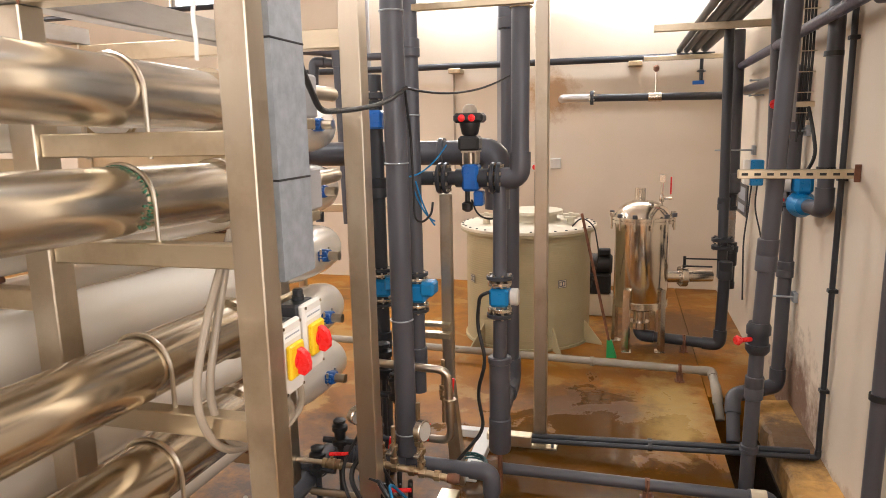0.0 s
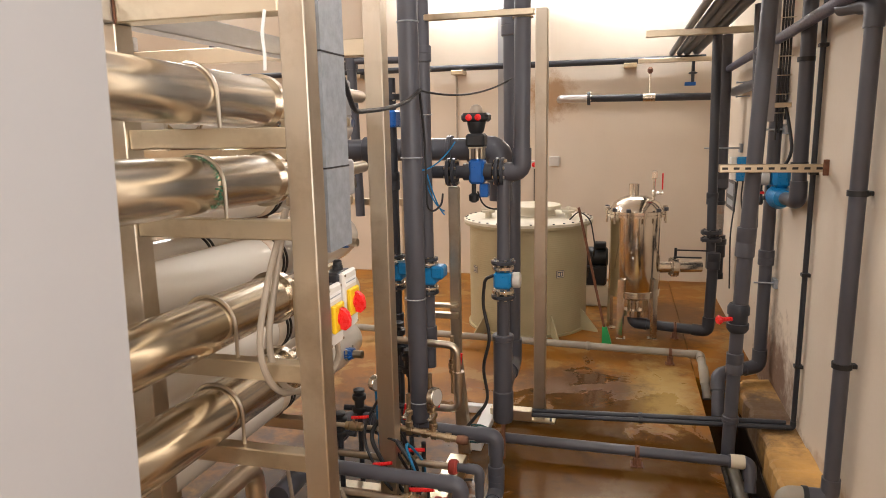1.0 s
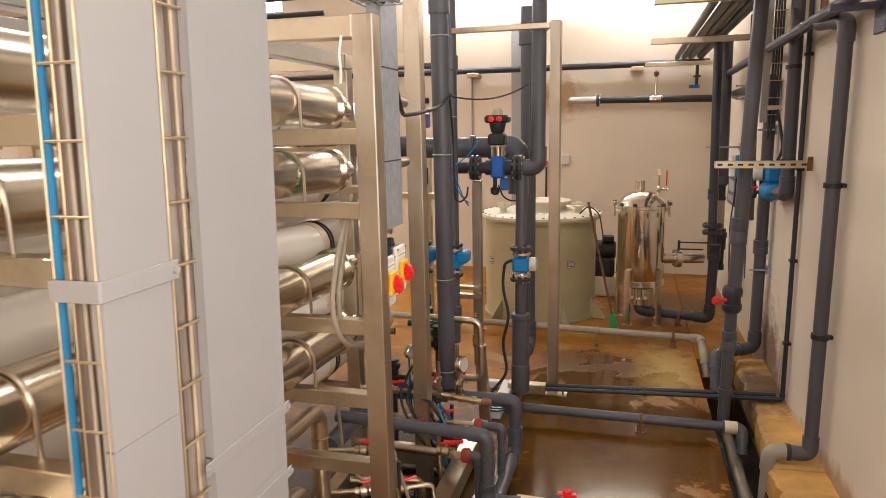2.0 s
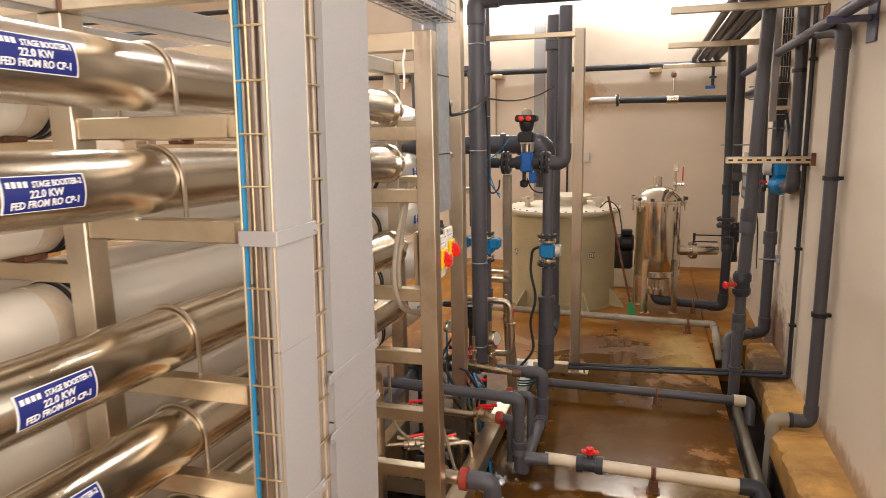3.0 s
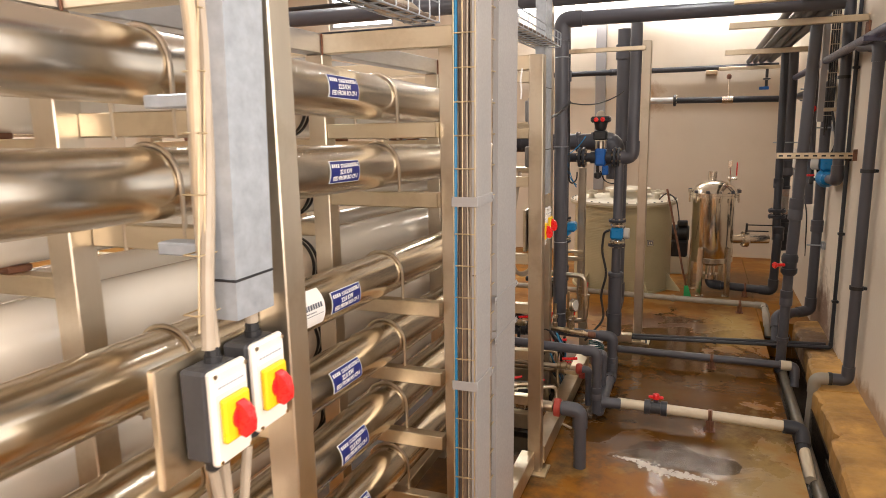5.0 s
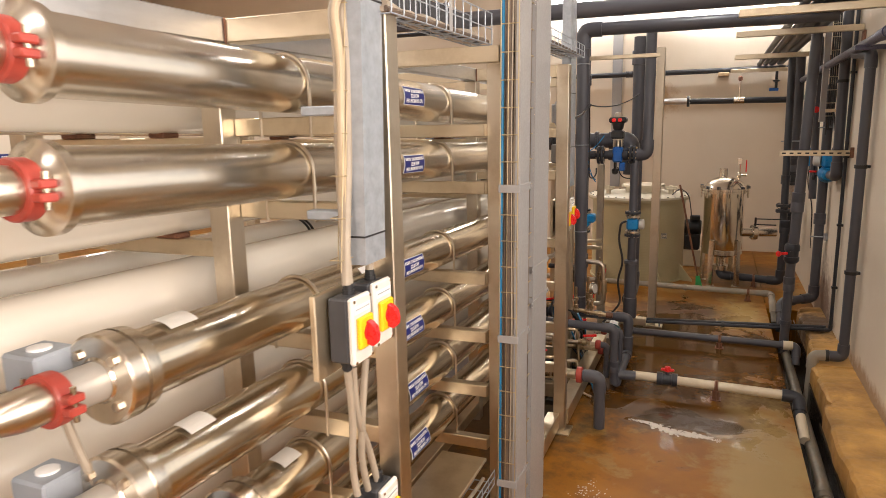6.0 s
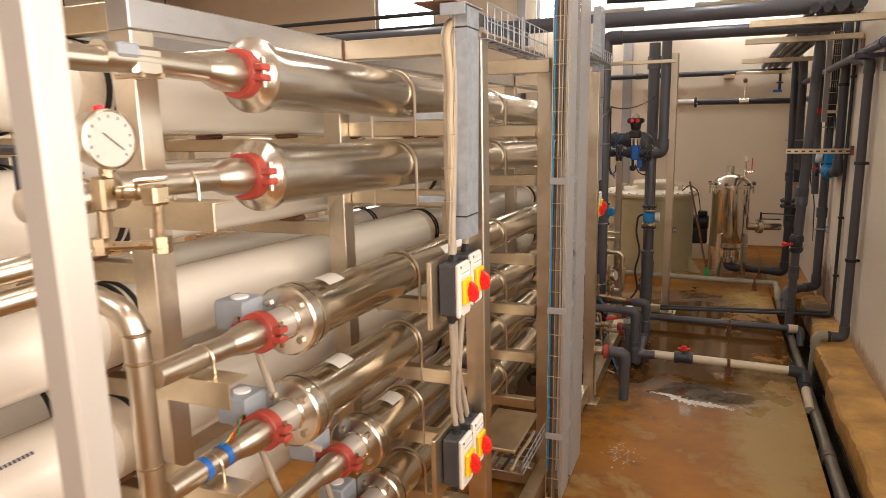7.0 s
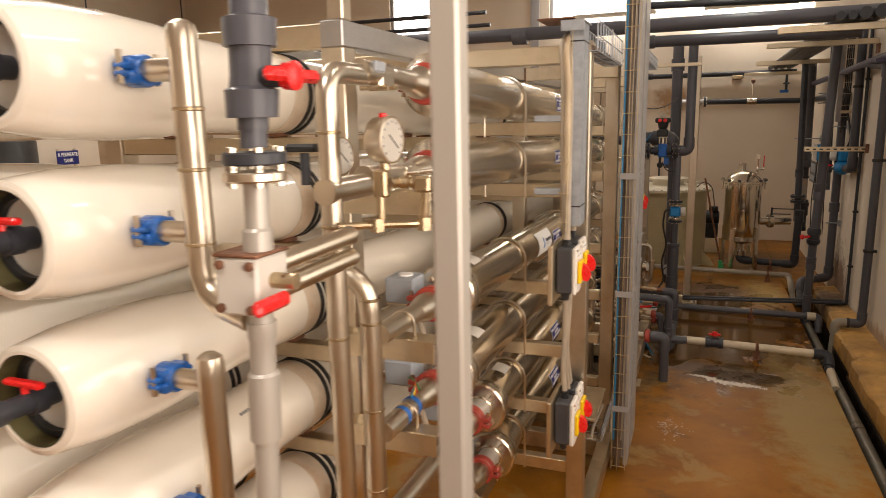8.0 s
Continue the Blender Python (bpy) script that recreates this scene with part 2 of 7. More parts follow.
stain_or_shade_patch(FLOOR, (0.36, 1.15, 0.0), (0.34, 1.5, 1.0), (0.36, 0.25, 0.10))
stain_or_shade_patch(FLOOR, (0.30, 4.35, 0.0), (0.30, 0.75, 1.0), (0.44, 0.30, 0.10))
stain_or_shade_patch(FLOOR, (-0.25, 4.25, 0.0), (0.6, 0.6, 1.0), (0.075, 0.032, 0.008))
# broad near-black patch paints the shade under the rack over its wet floor
stain_or_shade_patch(FLOOR, (-1.55, 2.0, 0.0), (1.3, 2.2, 1.0), (0.030, 0.018, 0.009))
stain_or_shade_patch(FLOOR, (0.35, 6.2, 0.0), (0.8, 1.0, 1.0), (0.085, 0.036, 0.008))
stain_or_shade_patch(FLOOR, (-0.15, 1.72, 0.0), (0.62, 0.34, 1.0), (0.09, 0.045, 0.015))
stain_or_shade_patch(CONCRETE, (0.85, 3.85, 0.1), (0.4, 0.5, 0.5), (0.05, 0.025, 0.012))
stain_or_shade_patch(WALL, (1.0, 4.3, 0.1), (0.5, 0.8, 0.55), (0.13, 0.05, 0.016))
stain_or_shade_patch(WALL, (-0.84, 7.8, 2.16), (0.34, 0.3, 0.30), (0.42, 0.25, 0.12))
stain_or_shade_patch(WALL, (1.0, 2.2, 0.1), (0.5, 1.4, 0.16), (0.36, 0.22, 0.11))


def glow_material(name, colour, strength):
    m = bpy.data.materials.new(name)
    m.use_nodes = True
    b = m.node_tree.nodes["Principled BSDF"]
    b.inputs["Base Color"].default_value = (0.8, 0.8, 0.8, 1)
    b.inputs["Emission Color"].default_value = (*colour, 1)
    b.inputs["Emission Strength"].default_value = strength
    return m


TUBELIGHT = glow_material("lit_fluorescent_tube", (1.0, 0.88, 0.72), 12.0)
SKYGLOW = glow_material("bright_overcast_backdrop", (1.0, 0.97, 0.95), 6.0)
SIDEGLOW = glow_material("added_side_glow", (1.0, 0.95, 0.89), 1.5)


# ---- mesh helpers ----
class Geo:
    """Vertices and faces of one mesh, in world metres."""

    def __init__(self):
        self.v, self.f = [], []

    def add(self, vs, fs):
        k = len(self.v)
        self.v += [tuple(p) for p in vs]
        self.f += [tuple(i + k for i in q) for q in fs]
        return self

    def box(self, a, b, c=0.0):
        """A box from corner a to corner b with its edges chamfered by c."""
        x0, x1 = sorted((a[0], b[0]))
        y0, y1 = sorted((a[1], b[1]))
        z0, z1 = sorted((a[2], b[2]))
        c = min(c, (x1 - x0) * 0.45, (y1 - y0) * 0.45, (z1 - z0) * 0.45)
        if c <= 0:
            vs = [(x, y, z) for z in (z0, z1) for y in (y0, y1) for x in (x0, x1)]
            return self.add(vs, [(0, 2, 3, 1), (4, 5, 7, 6), (0, 1, 5, 4), (2, 6, 7, 3), (0, 4, 6, 2), (1, 3, 7, 5)])
        vs, idx = [], {}
        for sx in (0, 1):
            for sy in (0, 1):
                for sz in (0, 1):
                    p = [(x0, x1)[sx], (y0, y1)[sy], (z0, z1)[sz]]
                    d = [c if not s else -c for s in (sx, sy, sz)]
                    for ax in range(3):
                        q = list(p)
                        for o in range(3):
                            if o != ax:
                                q[o] += d[o]
                        idx[sx, sy, sz, ax] = len(vs)
                        vs.append(tuple(q))
        fs = []
        mid = Vector(((x0 + x1) / 2, (y0 + y1) / 2, (z0 + z1) / 2))

        def face(ids):
            ps = [Vector(vs[i]) for i in ids]
            nrm = (ps[1] - ps[0]).cross(ps[2] - ps[0])
            ctr = sum(ps, Vector()) / len(ps)
            fs.append(tuple(ids) if nrm.dot(ctr - mid) > 0 else tuple(reversed(ids)))

        ring = ((0, 0), (1, 0), (1, 1), (0, 1))
        for ax in range(3):
            for s in (0, 1):
                def key(u, w, ax=ax, s=s):
                    k = [u, w]
                    k.insert(ax, s)
                    return tuple(k)
                face([idx[(*key(u, w), ax)] for u, w in ring])
            o1, o2 = [o for o in range(3) if o != ax]
            for u, w in ring:
                k0, k1 = [u, w], [u, w]
                k0.insert(ax, 0)
                k1.insert(ax, 1)
                face([idx[(*k0, o1)], idx[(*k0, o2)], idx[(*k1, o2)], idx[(*k1, o1)]])
        for sx in (0, 1):
            for sy in (0, 1):
                for sz in (0, 1):
                    face([idx[sx, sy, sz, k] for k in range(3)])
        return self.add(vs, fs)

    def lathe(self, base, axis, prof, n=24, close=True):
        """Turns a profile of (along, radius) round the axis."""
        base, axis = Vector(base), Vector(axis).normalized()
        u = axis.orthogonal().normalized()
        w = axis.cross(u)
        vs, fs = [], []
        for h, r in prof:
            for i in range(n):
                a = 2 * math.pi * i / n
                vs.append(base + axis * h + (u * math.cos(a) + w * math.sin(a)) * r)
        for k in range(len(prof) - 1):
            for i in range(n):
                j = (i + 1) % n
                fs.append((k * n + i, k * n + j, (k + 1) * n + j, (k + 1) * n + i))
        if close:
            fs.append(tuple(reversed(range(n))))
            fs.append(tuple((len(prof) - 1) * n + i for i in range(n)))
        return self.add(vs, fs)

    def cyl(self, a, b, r, n=20, c=0.0):
        a, b = Vector(a), Vector(b)
        h = (b - a).length
        prof = [(0, r), (h, r)] if c <= 0 else [(0, r - c), (c, r), (h - c, r), (h, r - c)]
        return self.lathe(a, b - a, prof, n)

    def sweep(self, pts, r, n=12, closed=False):
        """A round bar or hose along points."""
        pts = [Vector(p) for p in pts]
        m = len(pts)
        vs, fs, u = [], [], None
        for i, p in enumerate(pts):
            if closed:
                t = pts[(i + 1) % m] - pts[i - 1]
            else:
                t = pts[min(i + 1, m - 1)] - pts[max(i - 1, 0)]
            t.normalize()
            u = t.orthogonal().normalized() if u is None else (u - t * u.dot(t)).normalized()
            w = t.cross(u)
            for k in range(n):
                a = 2 * math.pi * k / n
                vs.append(p + (u * math.cos(a) + w * math.sin(a)) * r)
        for i in range(m if closed else m - 1):
            j = (i + 1) % m
            for k in range(n):
                q = (k + 1) % n
                fs.append((i * n + k, i * n + q, j * n + q, j * n + k))
        if not closed:
            fs.append(tuple(reversed(range(n))))
            fs.append(tuple((m - 1) * n + k for k in range(n)))
        return self.add(vs, fs)

    def quad(self, a, b, c, d):
        return self.add([a, b, c, d], [(0, 1, 2, 3)])


def bend(pts, radius, steps=6):
    """Rounds the corners of a line of points."""
    pts = [Vector(p) for p in pts]
    out = [pts[0]]
    for a, b, c in zip(pts, pts[1:], pts[2:]):
        u, w = (a - b), (c - b)
        d = min(radius, u.length * 0.49, w.length * 0.49)
        p, q = b + u.normalized() * d, b + w.normalized() * d
        for i in range(steps + 1):
            s = i / steps
            out.append(p * (1 - s) ** 2 + b * 2 * s * (1 - s) + q * s * s)
    return out + [pts[-1]]


def slack(a, b, sag, steps=14):
    """A hanging line from a to b."""
    a, b = Vector(a), Vector(b)
    return [a.lerp(b, i / steps) - Vector((0, 0, sag * 4 * (i / steps) * (1 - i / steps))) for i in range(steps + 1)]


X, Y, Z = Vector((1, 0, 0)), Vector((0, 1, 0)), Vector((0, 0, 1))
ORIGIN = {}
LEAN = [0.0, 0.0]  # lean along y per metre of height, and the height where it is nil
FALL = [0.0, 0.0]  # drop per metre along y, and where it starts: the vessels and housings are laid to a fall


def thing(name, base, label, category, group="", kind=""):
    ob = new(name)
    ob.empty_display_size = 0.1
    ob.location = base
    ORIGIN[ob] = Vector(base)
    return tagged(ob, label, category, group, kind)


def mesh_from(name, g, mat, org, smooth=35):
    me = bpy.data.meshes.new(name)
    me.from_pydata([(x - org[0], y + LEAN[0] * (z - LEAN[1]) - org[1], z - FALL[0] * (y - FALL[1]) - org[2]) for x, y, z in g.v], [], g.f)
    me.materials.append(mat)
    if smooth:
        me.polygons.foreach_set("use_smooth", [True] * len(me.polygons))
        me.set_sharp_from_angle(angle=radians(smooth))
    me.update()
    return me


def part(name, g, mat, parent, label="", smooth=35):
    org = ORIGIN[parent]
    ob = new(name, mesh_from(name, g, mat, org, smooth))
    ob.parent = parent
    ORIGIN[ob] = org
    return tagged(ob, label)


def solid(name, g, mat, label, category, group="", kind="", smooth=35):
    """A thing that is one mesh."""
    lo = [min(v[i] for v in g.v) for i in range(3)]
    hi = [max(v[i] for v in g.v) for i in range(3)]
    org = Vector(((lo[0] + hi[0]) / 2, (lo[1] + hi[1]) / 2, lo[2]))
    ob = new(name, mesh_from(name, g, mat, org, smooth))
    ob.location = org
    ORIGIN[ob] = org
    return tagged(ob, label, category, group, kind)


def lettering(name, text, size, m, mat, parent, depth=0.0006, squeeze=1.0):
    """Words in the built-in font as a mesh, centred on the pose m."""
    cu = bpy.data.curves.new(name, "FONT")
    cu.body, cu.size, cu.align_x, cu.align_y, cu.extrude, cu.resolution_u, cu.offset = text, size, "CENTER", "CENTER", depth, 2, size * 0.022
    tmp = new(name, cu)
    me = bpy.data.meshes.new_from_object(tmp.evaluated_get(bpy.context.evaluated_depsgraph_get()))
    bpy.data.objects.remove(tmp)
    me.transform(Matrix.Translation(Vector((0, 0, -FALL[0] * (m.translation.y - FALL[1]))) - ORIGIN[parent]) @ m @ Matrix.Diagonal((squeeze, 1, 1, 1)))
    me.materials.clear()
    me.materials.append(mat)
    ob = new(name, me)
    ob.parent = parent
    ORIGIN[ob] = ORIGIN[parent]
    return ob


def pipe_run(name, pts, r, mat, label, category="pipe", group="", collars=(), socket=1.18, clamps=(), clamp_mat=None, n=20, kind=""):
    """A run of pipe with an elbow at each corner, couplings at chosen places and clips."""
    pts = [Vector(p) for p in pts]
    lo = min(p.z for p in pts)
    t = thing(name, (pts[0].x, pts[0].y, lo - r), label, category, group, kind)
    k = 1.5 * r
    for i, (a, b) in enumerate(zip(pts, pts[1:])):
        d = (b - a).normalized()
        p = a + d * (k if i else 0)
        q = b - d * (k if i < len(pts) - 2 else 0)
        part("pipe", Geo().cyl(p, q, r, n), mat, t)
    for a, b, c in zip(pts, pts[1:], pts[2:]):
        u, w = (a - b).normalized(), (c - b).normalized()
        e = 2.0 * r
        path = [b + u * (e + 0.9 * r), b + u * e, b + u * 1.2 * r]
        path += [b + u * 1.2 * r * (1 - s) ** 2 + w * 1.2 * r * s * s for s in (0.2, 0.4, 0.6, 0.8)]
        path += [b + w * 1.2 * r, b + w * e, b + w * (e + 0.9 * r)]
        part("elbow", Geo().sweep(path, r * socket, n), mat, t)
    for p, d, length in collars:
        p, d = Vector(p), Vector(d).normalized()
        h, rr = length / 2, r * (socket + 0.06)
        part("coupling", Geo().lathe(p - d * h, d, [(0, r), (0, rr - 0.003), (0.003, rr), (length * 0.46, rr), (length * 0.48, rr * 0.97), (length * 0.52, rr * 0.97), (length * 0.54, rr), (length - 0.003, rr), (length, rr - 0.003), (length, r)], n), mat, t)
    for p, d in clamps:
        p, d = Vector(p), Vector(d).normalized()
        part("clip", Geo().lathe(p - d * 0.012, d, [(0, r), (0, r + 0.006), (0.024, r + 0.006), (0.024, r)], n), clamp_mat or BLACK, t)
    return t


def flange(g, c, axis, r, th, bolts=8, bolt=0.007, n=24):
    c, axis = Vector(c), Vector(axis).normalized()
    g.lathe(c - axis * th / 2, axis, [(0, r - 0.003), (0.003, r), (th - 0.003, r), (th, r - 0.003)], n)
    return bolt_ring(g, c, axis, r * 0.82, th, bolts, bolt)


def flange_part(c, axis, r, th, bolts, bolt, mat, owner, label=""):
    """A flange disc with each bolt as a piece of its own."""
    c, axis = Vector(c), Vector(axis).normalized()
    disc = part("flange", Geo().lathe(c - axis * th / 2, axis, [(0, r - 0.003), (0.003, r), (th - 0.003, r), (th, r - 0.003)], 24), mat, owner, label)
    u = axis.orthogonal().normalized()
    w = axis.cross(u)
    for i in range(bolts):
        a = 2 * math.pi * (i + 0.5) / bolts
        p = c + (u * math.cos(a) + w * math.sin(a)) * r * 0.82
        part("bolt", Geo().lathe(p - axis * (th / 2 + bolt), axis, [(0, bolt), (th + 2 * bolt, bolt)], 6), PIPESS, disc)
    return disc


def bolt_ring(g, c, axis, rr, th, bolts, bolt):
    c, axis = Vector(c), Vector(axis).normalized()
    u = axis.orthogonal().normalized()
    w = axis.cross(u)
    for i in range(bolts):
        a = 2 * math.pi * (i + 0.5) / bolts
        p = c + (u * math.cos(a) + w * math.sin(a)) * rr
        g.lathe(p - axis * (th / 2 + bolt), axis, [(0, bolt), (th + 2 * bolt, bolt)], 6)
    return g

# ---- the room ----
FAR_Y, RIGHT_X, LEFT_X, BACK_Y, CEIL_Z = 7.8, 1.0, -10.2, -7.0, 4.4
g = Geo()
g.box((LEFT_X, BACK_Y, -0.4), (0.56, FAR_Y, 0.0))
g.box((0.565, 4.65, -0.4), (RIGHT_X, FAR_Y, 0.0))
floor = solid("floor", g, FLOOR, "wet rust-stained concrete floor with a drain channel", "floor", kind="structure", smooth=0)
solid("drain_channel", Geo().box((0.565, BACK_Y, -0.45), (RIGHT_X, 4.65, -0.33)), DRAIN, "near-black wet bottom of the drain channel", "drain", kind="structure", smooth=0)
g, dark_sides = Geo(), Geo()
# black skins paint deep shade down the silty channel sides
dark_sides.box((0.558, BACK_Y, -0.33), (0.564, 4.64, -0.03))
rl = random.Random(21)


def broken_block(g, lx, y0, y1, lz, step=0.045):
    """A length of cast concrete with a chipped, uneven edge and top."""
    n = max(3, int((y1 - y0) / step))
    vs, fs = [], []
    for i in range(n + 1):
        y = y0 + (y1 - y0) * i / n
        wob = 0.010 * math.sin(5.1 * y) + 0.006 * math.sin(13.7 * y + 1.0) + rl.gauss(0, 0.0035) - (0.02 if rl.random() < 0.07 else 0.0)
        top = lz + 0.006 * math.sin(3.3 * y + 0.4) + rl.gauss(0, 0.002)
        e = lx - wob
        vs += [(e, y, -0.34), (e - 0.004, y, lz * 0.4), (e, y, top - 0.022), (e + 0.016, y, top - 0.004 + rl.gauss(0, 0.002)), (e + 0.06, y, top), (RIGHT_X - 0.05, y, top + 0.004), (RIGHT_X, y, top + 0.008), (RIGHT_X, y, -0.34)]
    for i in range(n):
        for k in range(7):
            p = i * 8 + k
            fs.append((p, p + 1, p + 9, p + 8))
    fs.append(tuple(range(7, -1, -1)))
    fs.append(tuple(n * 8 + k for k in range(8)))
    g.add(vs, fs)


for ya, yb, lx, lz in ((BACK_Y, 0.2, 0.715, 0.112), (0.2, 1.98, 0.725, 0.115), (1.98, 2.72, 0.75, 0.104), (2.72, 3.40, 0.78, 0.112), (3.40, 4.42, 0.80, 0.098)):
    broken_block(g, lx, ya + 0.002, yb - 0.002, lz)
    dark_sides.box((lx - 0.020, ya + 0.004, -0.33), (lx - 0.012, yb - 0.004, lz - 0.13))
solid("ledge", g, CONCRETE, "low stained concrete ledge along the wall", "ledge", kind="structure", smooth=0)
solid("silt_and_shade_lining", dark_sides, DRAIN, "black lining standing in for deep shade on the silty channel sides", "drain", kind="structure", smooth=0)
# openings for two side windows added beyond the view
SIDE = ((-5.3, -2.5), (-2.0, 1.55))
SZ0, SZ1 = 1.3, 3.0
g = Geo()
ys = [BACK_Y] + [v for w in SIDE for v in w] + [FAR_Y + 0.2]
for i in range(0, len(ys), 2):
    g.box((RIGHT_X, ys[i], -0.4), (RIGHT_X + 0.2, ys[i + 1], CEIL_Z))
for a, b in SIDE:
    g.box((RIGHT_X, a, -0.4), (RIGHT_X + 0.2, b, SZ0)).box((RIGHT_X, a, SZ1), (RIGHT_X + 0.2, b, CEIL_Z))
solid("wall_right", g, WALL, "cream painted plaster wall with water stains", "wall", kind="structure", smooth=0)
solid("wall_left", Geo().box((LEFT_X - 0.2, BACK_Y, -0.4), (LEFT_X, FAR_Y + 0.2, CEIL_Z)), WALL, "cream painted plaster wall", "wall", kind="structure", smooth=0)
solid("wall_back", Geo().box((LEFT_X - 0.2, BACK_Y - 0.2, -0.4), (RIGHT_X + 0.2, BACK_Y, CEIL_Z)), WALL, "cream painted plaster wall", "wall", kind="structure", smooth=0)
WINDOWS = ((-5.69, -4.56), (-2.82, -1.74))
WZ0, WZ1 = 3.38, 4.1
g = Geo()
xs = [LEFT_X] + [v for w in WINDOWS for v in w] + [RIGHT_X]
for i in range(0, len(xs), 2):
    g.box((xs[i], FAR_Y, -0.4), (xs[i + 1], FAR_Y + 0.2, CEIL_Z))
for a, b in WINDOWS:
    g.box((a, FAR_Y, -0.4), (b, FAR_Y + 0.2, WZ0))
    g.box((a, FAR_Y, WZ1), (b, FAR_Y + 0.2, CEIL_Z))
solid("wall_far", g, WALL, "cream painted end wall with high windows", "wall", kind="structure", smooth=0)
solid("ceiling", Geo().box((LEFT_X - 0.2, BACK_Y - 0.2, CEIL_Z), (RIGHT_X + 0.2, FAR_Y + 0.2, CEIL_Z + 0.15)), CEIL, "white painted concrete ceiling", "ceiling", kind="structure", smooth=0)
solid("backdrop", Geo().quad((LEFT_X - 3, FAR_Y + 1.5, 0), (RIGHT_X + 3, FAR_Y + 1.5, 0), (RIGHT_X + 3, FAR_Y + 1.5, 6), (LEFT_X - 3, FAR_Y + 1.5, 6)), SKYGLOW, "glowing sheet standing for hazy daylight outside", "sky", kind="structure", smooth=0)
# unseen glowing sheet put behind the added side windows
solid("backdrop_side", Geo().quad((RIGHT_X + 1.2, 2.5, -1), (RIGHT_X + 1.2, BACK_Y, -1), (RIGHT_X + 1.2, BACK_Y, 6), (RIGHT_X + 1.2, 2.5, 6)), SIDEGLOW, "glowing sheet standing for hazy daylight outside", "sky", kind="structure", smooth=0)
for i, (ya, yb) in enumerate(SIDE):
    sw = thing("window_%d" % (i + 3), (RIGHT_X, ya, SZ0), "unseen side window with a pale metal frame, added for light", "window", kind="structure")
    for k in range(4):
        y = ya + (yb - ya - 0.05) * k / 3
        part("mullion", Geo().box((RIGHT_X + 0.07, y, SZ0 + 0.05), (RIGHT_X + 0.12, y + 0.05, SZ1 - 0.05), 0.004), COVER, sw)
    for z in (SZ0, SZ1 - 0.05):
        part("window_rail", Geo().box((RIGHT_X + 0.07, ya, z), (RIGHT_X + 0.12, yb, z + 0.05), 0.004), COVER, sw)
for i, (a, b) in enumerate(WINDOWS):
    w = thing("window_%d" % (i + 1), (a, FAR_Y, WZ0), "small high window with a pale metal frame", "window", kind="structure")
    g = Geo()
    for p, q in (((a, WZ0), (b, WZ0 + 0.05)), ((a, WZ1 - 0.05), (b, WZ1)), ((a, WZ0 + 0.05), (a + 0.05, WZ1 - 0.05)), ((b - 0.05, WZ0 + 0.05), (b, WZ1 - 0.05))):
        g.box((p[0], FAR_Y + 0.05, p[1]), (q[0], FAR_Y + 0.1, q[1]), 0.004)
    part("window_frame", g, COVER, w)


def batten(x, y, z, watts, along="y", down=1.0, up=0.10, colour=(1.0, 0.95, 0.89)):
    t = thing("seen_or_added_batten", (x, y, z), "white batten with a lit tube, all but one added unseen", "lamp", "fluorescent battens")
    d = Y if along == "y" else X
    s = X if along == "y" else Y
    c = Vector((x, y, z))
    part("housing", Geo().box(c - d * 0.62 - s * 0.04, c + d * 0.62 + s * 0.04 + Z * 0.06, 0.006), CEIL, t)
    part("tube", Geo().cyl(c - d * 0.59 - Z * 0.025, c + d * 0.59 - Z * 0.025, 0.016, 12), TUBELIGHT, t)
    if along == "y":
        part("stem", Geo().cyl((x, y, z + 0.06), (x, y, CEIL_Z), 0.008, 8), CEIL, t)
    else:
        part("wall_arm", Geo().box((x - 0.03, y + 0.04, z + 0.01), (x + 0.03, FAR_Y, z + 0.05), 0.004), CEIL, t)
    for above, share in ((0, down), (1, up)):
        lamp = bpy.data.lights.new("batten_light", "AREA")
        lamp.shape, lamp.energy, lamp.color = "RECTANGLE", watts * share, colour
        lamp.size, lamp.size_y = (0.06, 1.2) if along == "y" else (1.2, 0.06)
        ob = new("batten_light", lamp)
        ob.matrix_world = pose(x, y, z + (0.10 if above else -0.06), (180 if along == "y" else 100) if above else 0)
    return t


# these ceiling battens are unseen, added to fill the hall and aisle
for bx, by, watts in ((-1.2, -4.0, 80), (-3.0, -1.0, 70), (-3.0, 2.5, 40), (-8.4, -1.5, 280), (-8.4, 4.6, 140), (-3.6, 5.6, 12), (-0.1, 2.0, 36), (0.2, -1.6, 20)):
    batten(bx, by, 3.95, watts)
batten(0.17, 7.45, 3.43, 100, "x", 0.16, 1.5, (1.0, 0.98, 0.97))
# second wall batten is an addition that brightens more of the end wall
batten(-1.75, 7.45, 3.43, 100, "x", 0.10, 0.5, (1.0, 0.98, 0.97))

# ---- membrane rack ----
FRAMES = (-1.83, -0.93, 0.17, 1.30, 2.35)
VX, VZ, VR = (-1.56, -1.92), (2.02, 1.71, 1.40, 1.09, 0.78), 0.112
TX, TR = -1.125, 0.078
TUBES = ((2.022, -1.66), (1.78, -1.66), (1.382, -1.56), (1.118, -1.57), (0.865, -1.22), (0.61, -1.10))

rack = thing("membrane_rack", (-1.3, 0.3, 0.0), "brushed stainless steel rack holding rows of pressure vessels", "rack")
S = 0.07


def post(x, y, z1, s=S, z0=0.0, mat=STEEL, owner=None):
    part("post", Geo().box((x - s / 2, y - s / 2, z0), (x + s / 2, y + s / 2, z1), 0.003), mat, owner or rack)


def beam(a, b, owner=None, mat=STEEL_H):
    part("beam", Geo().box(a, b, 0.003), mat, owner or rack)


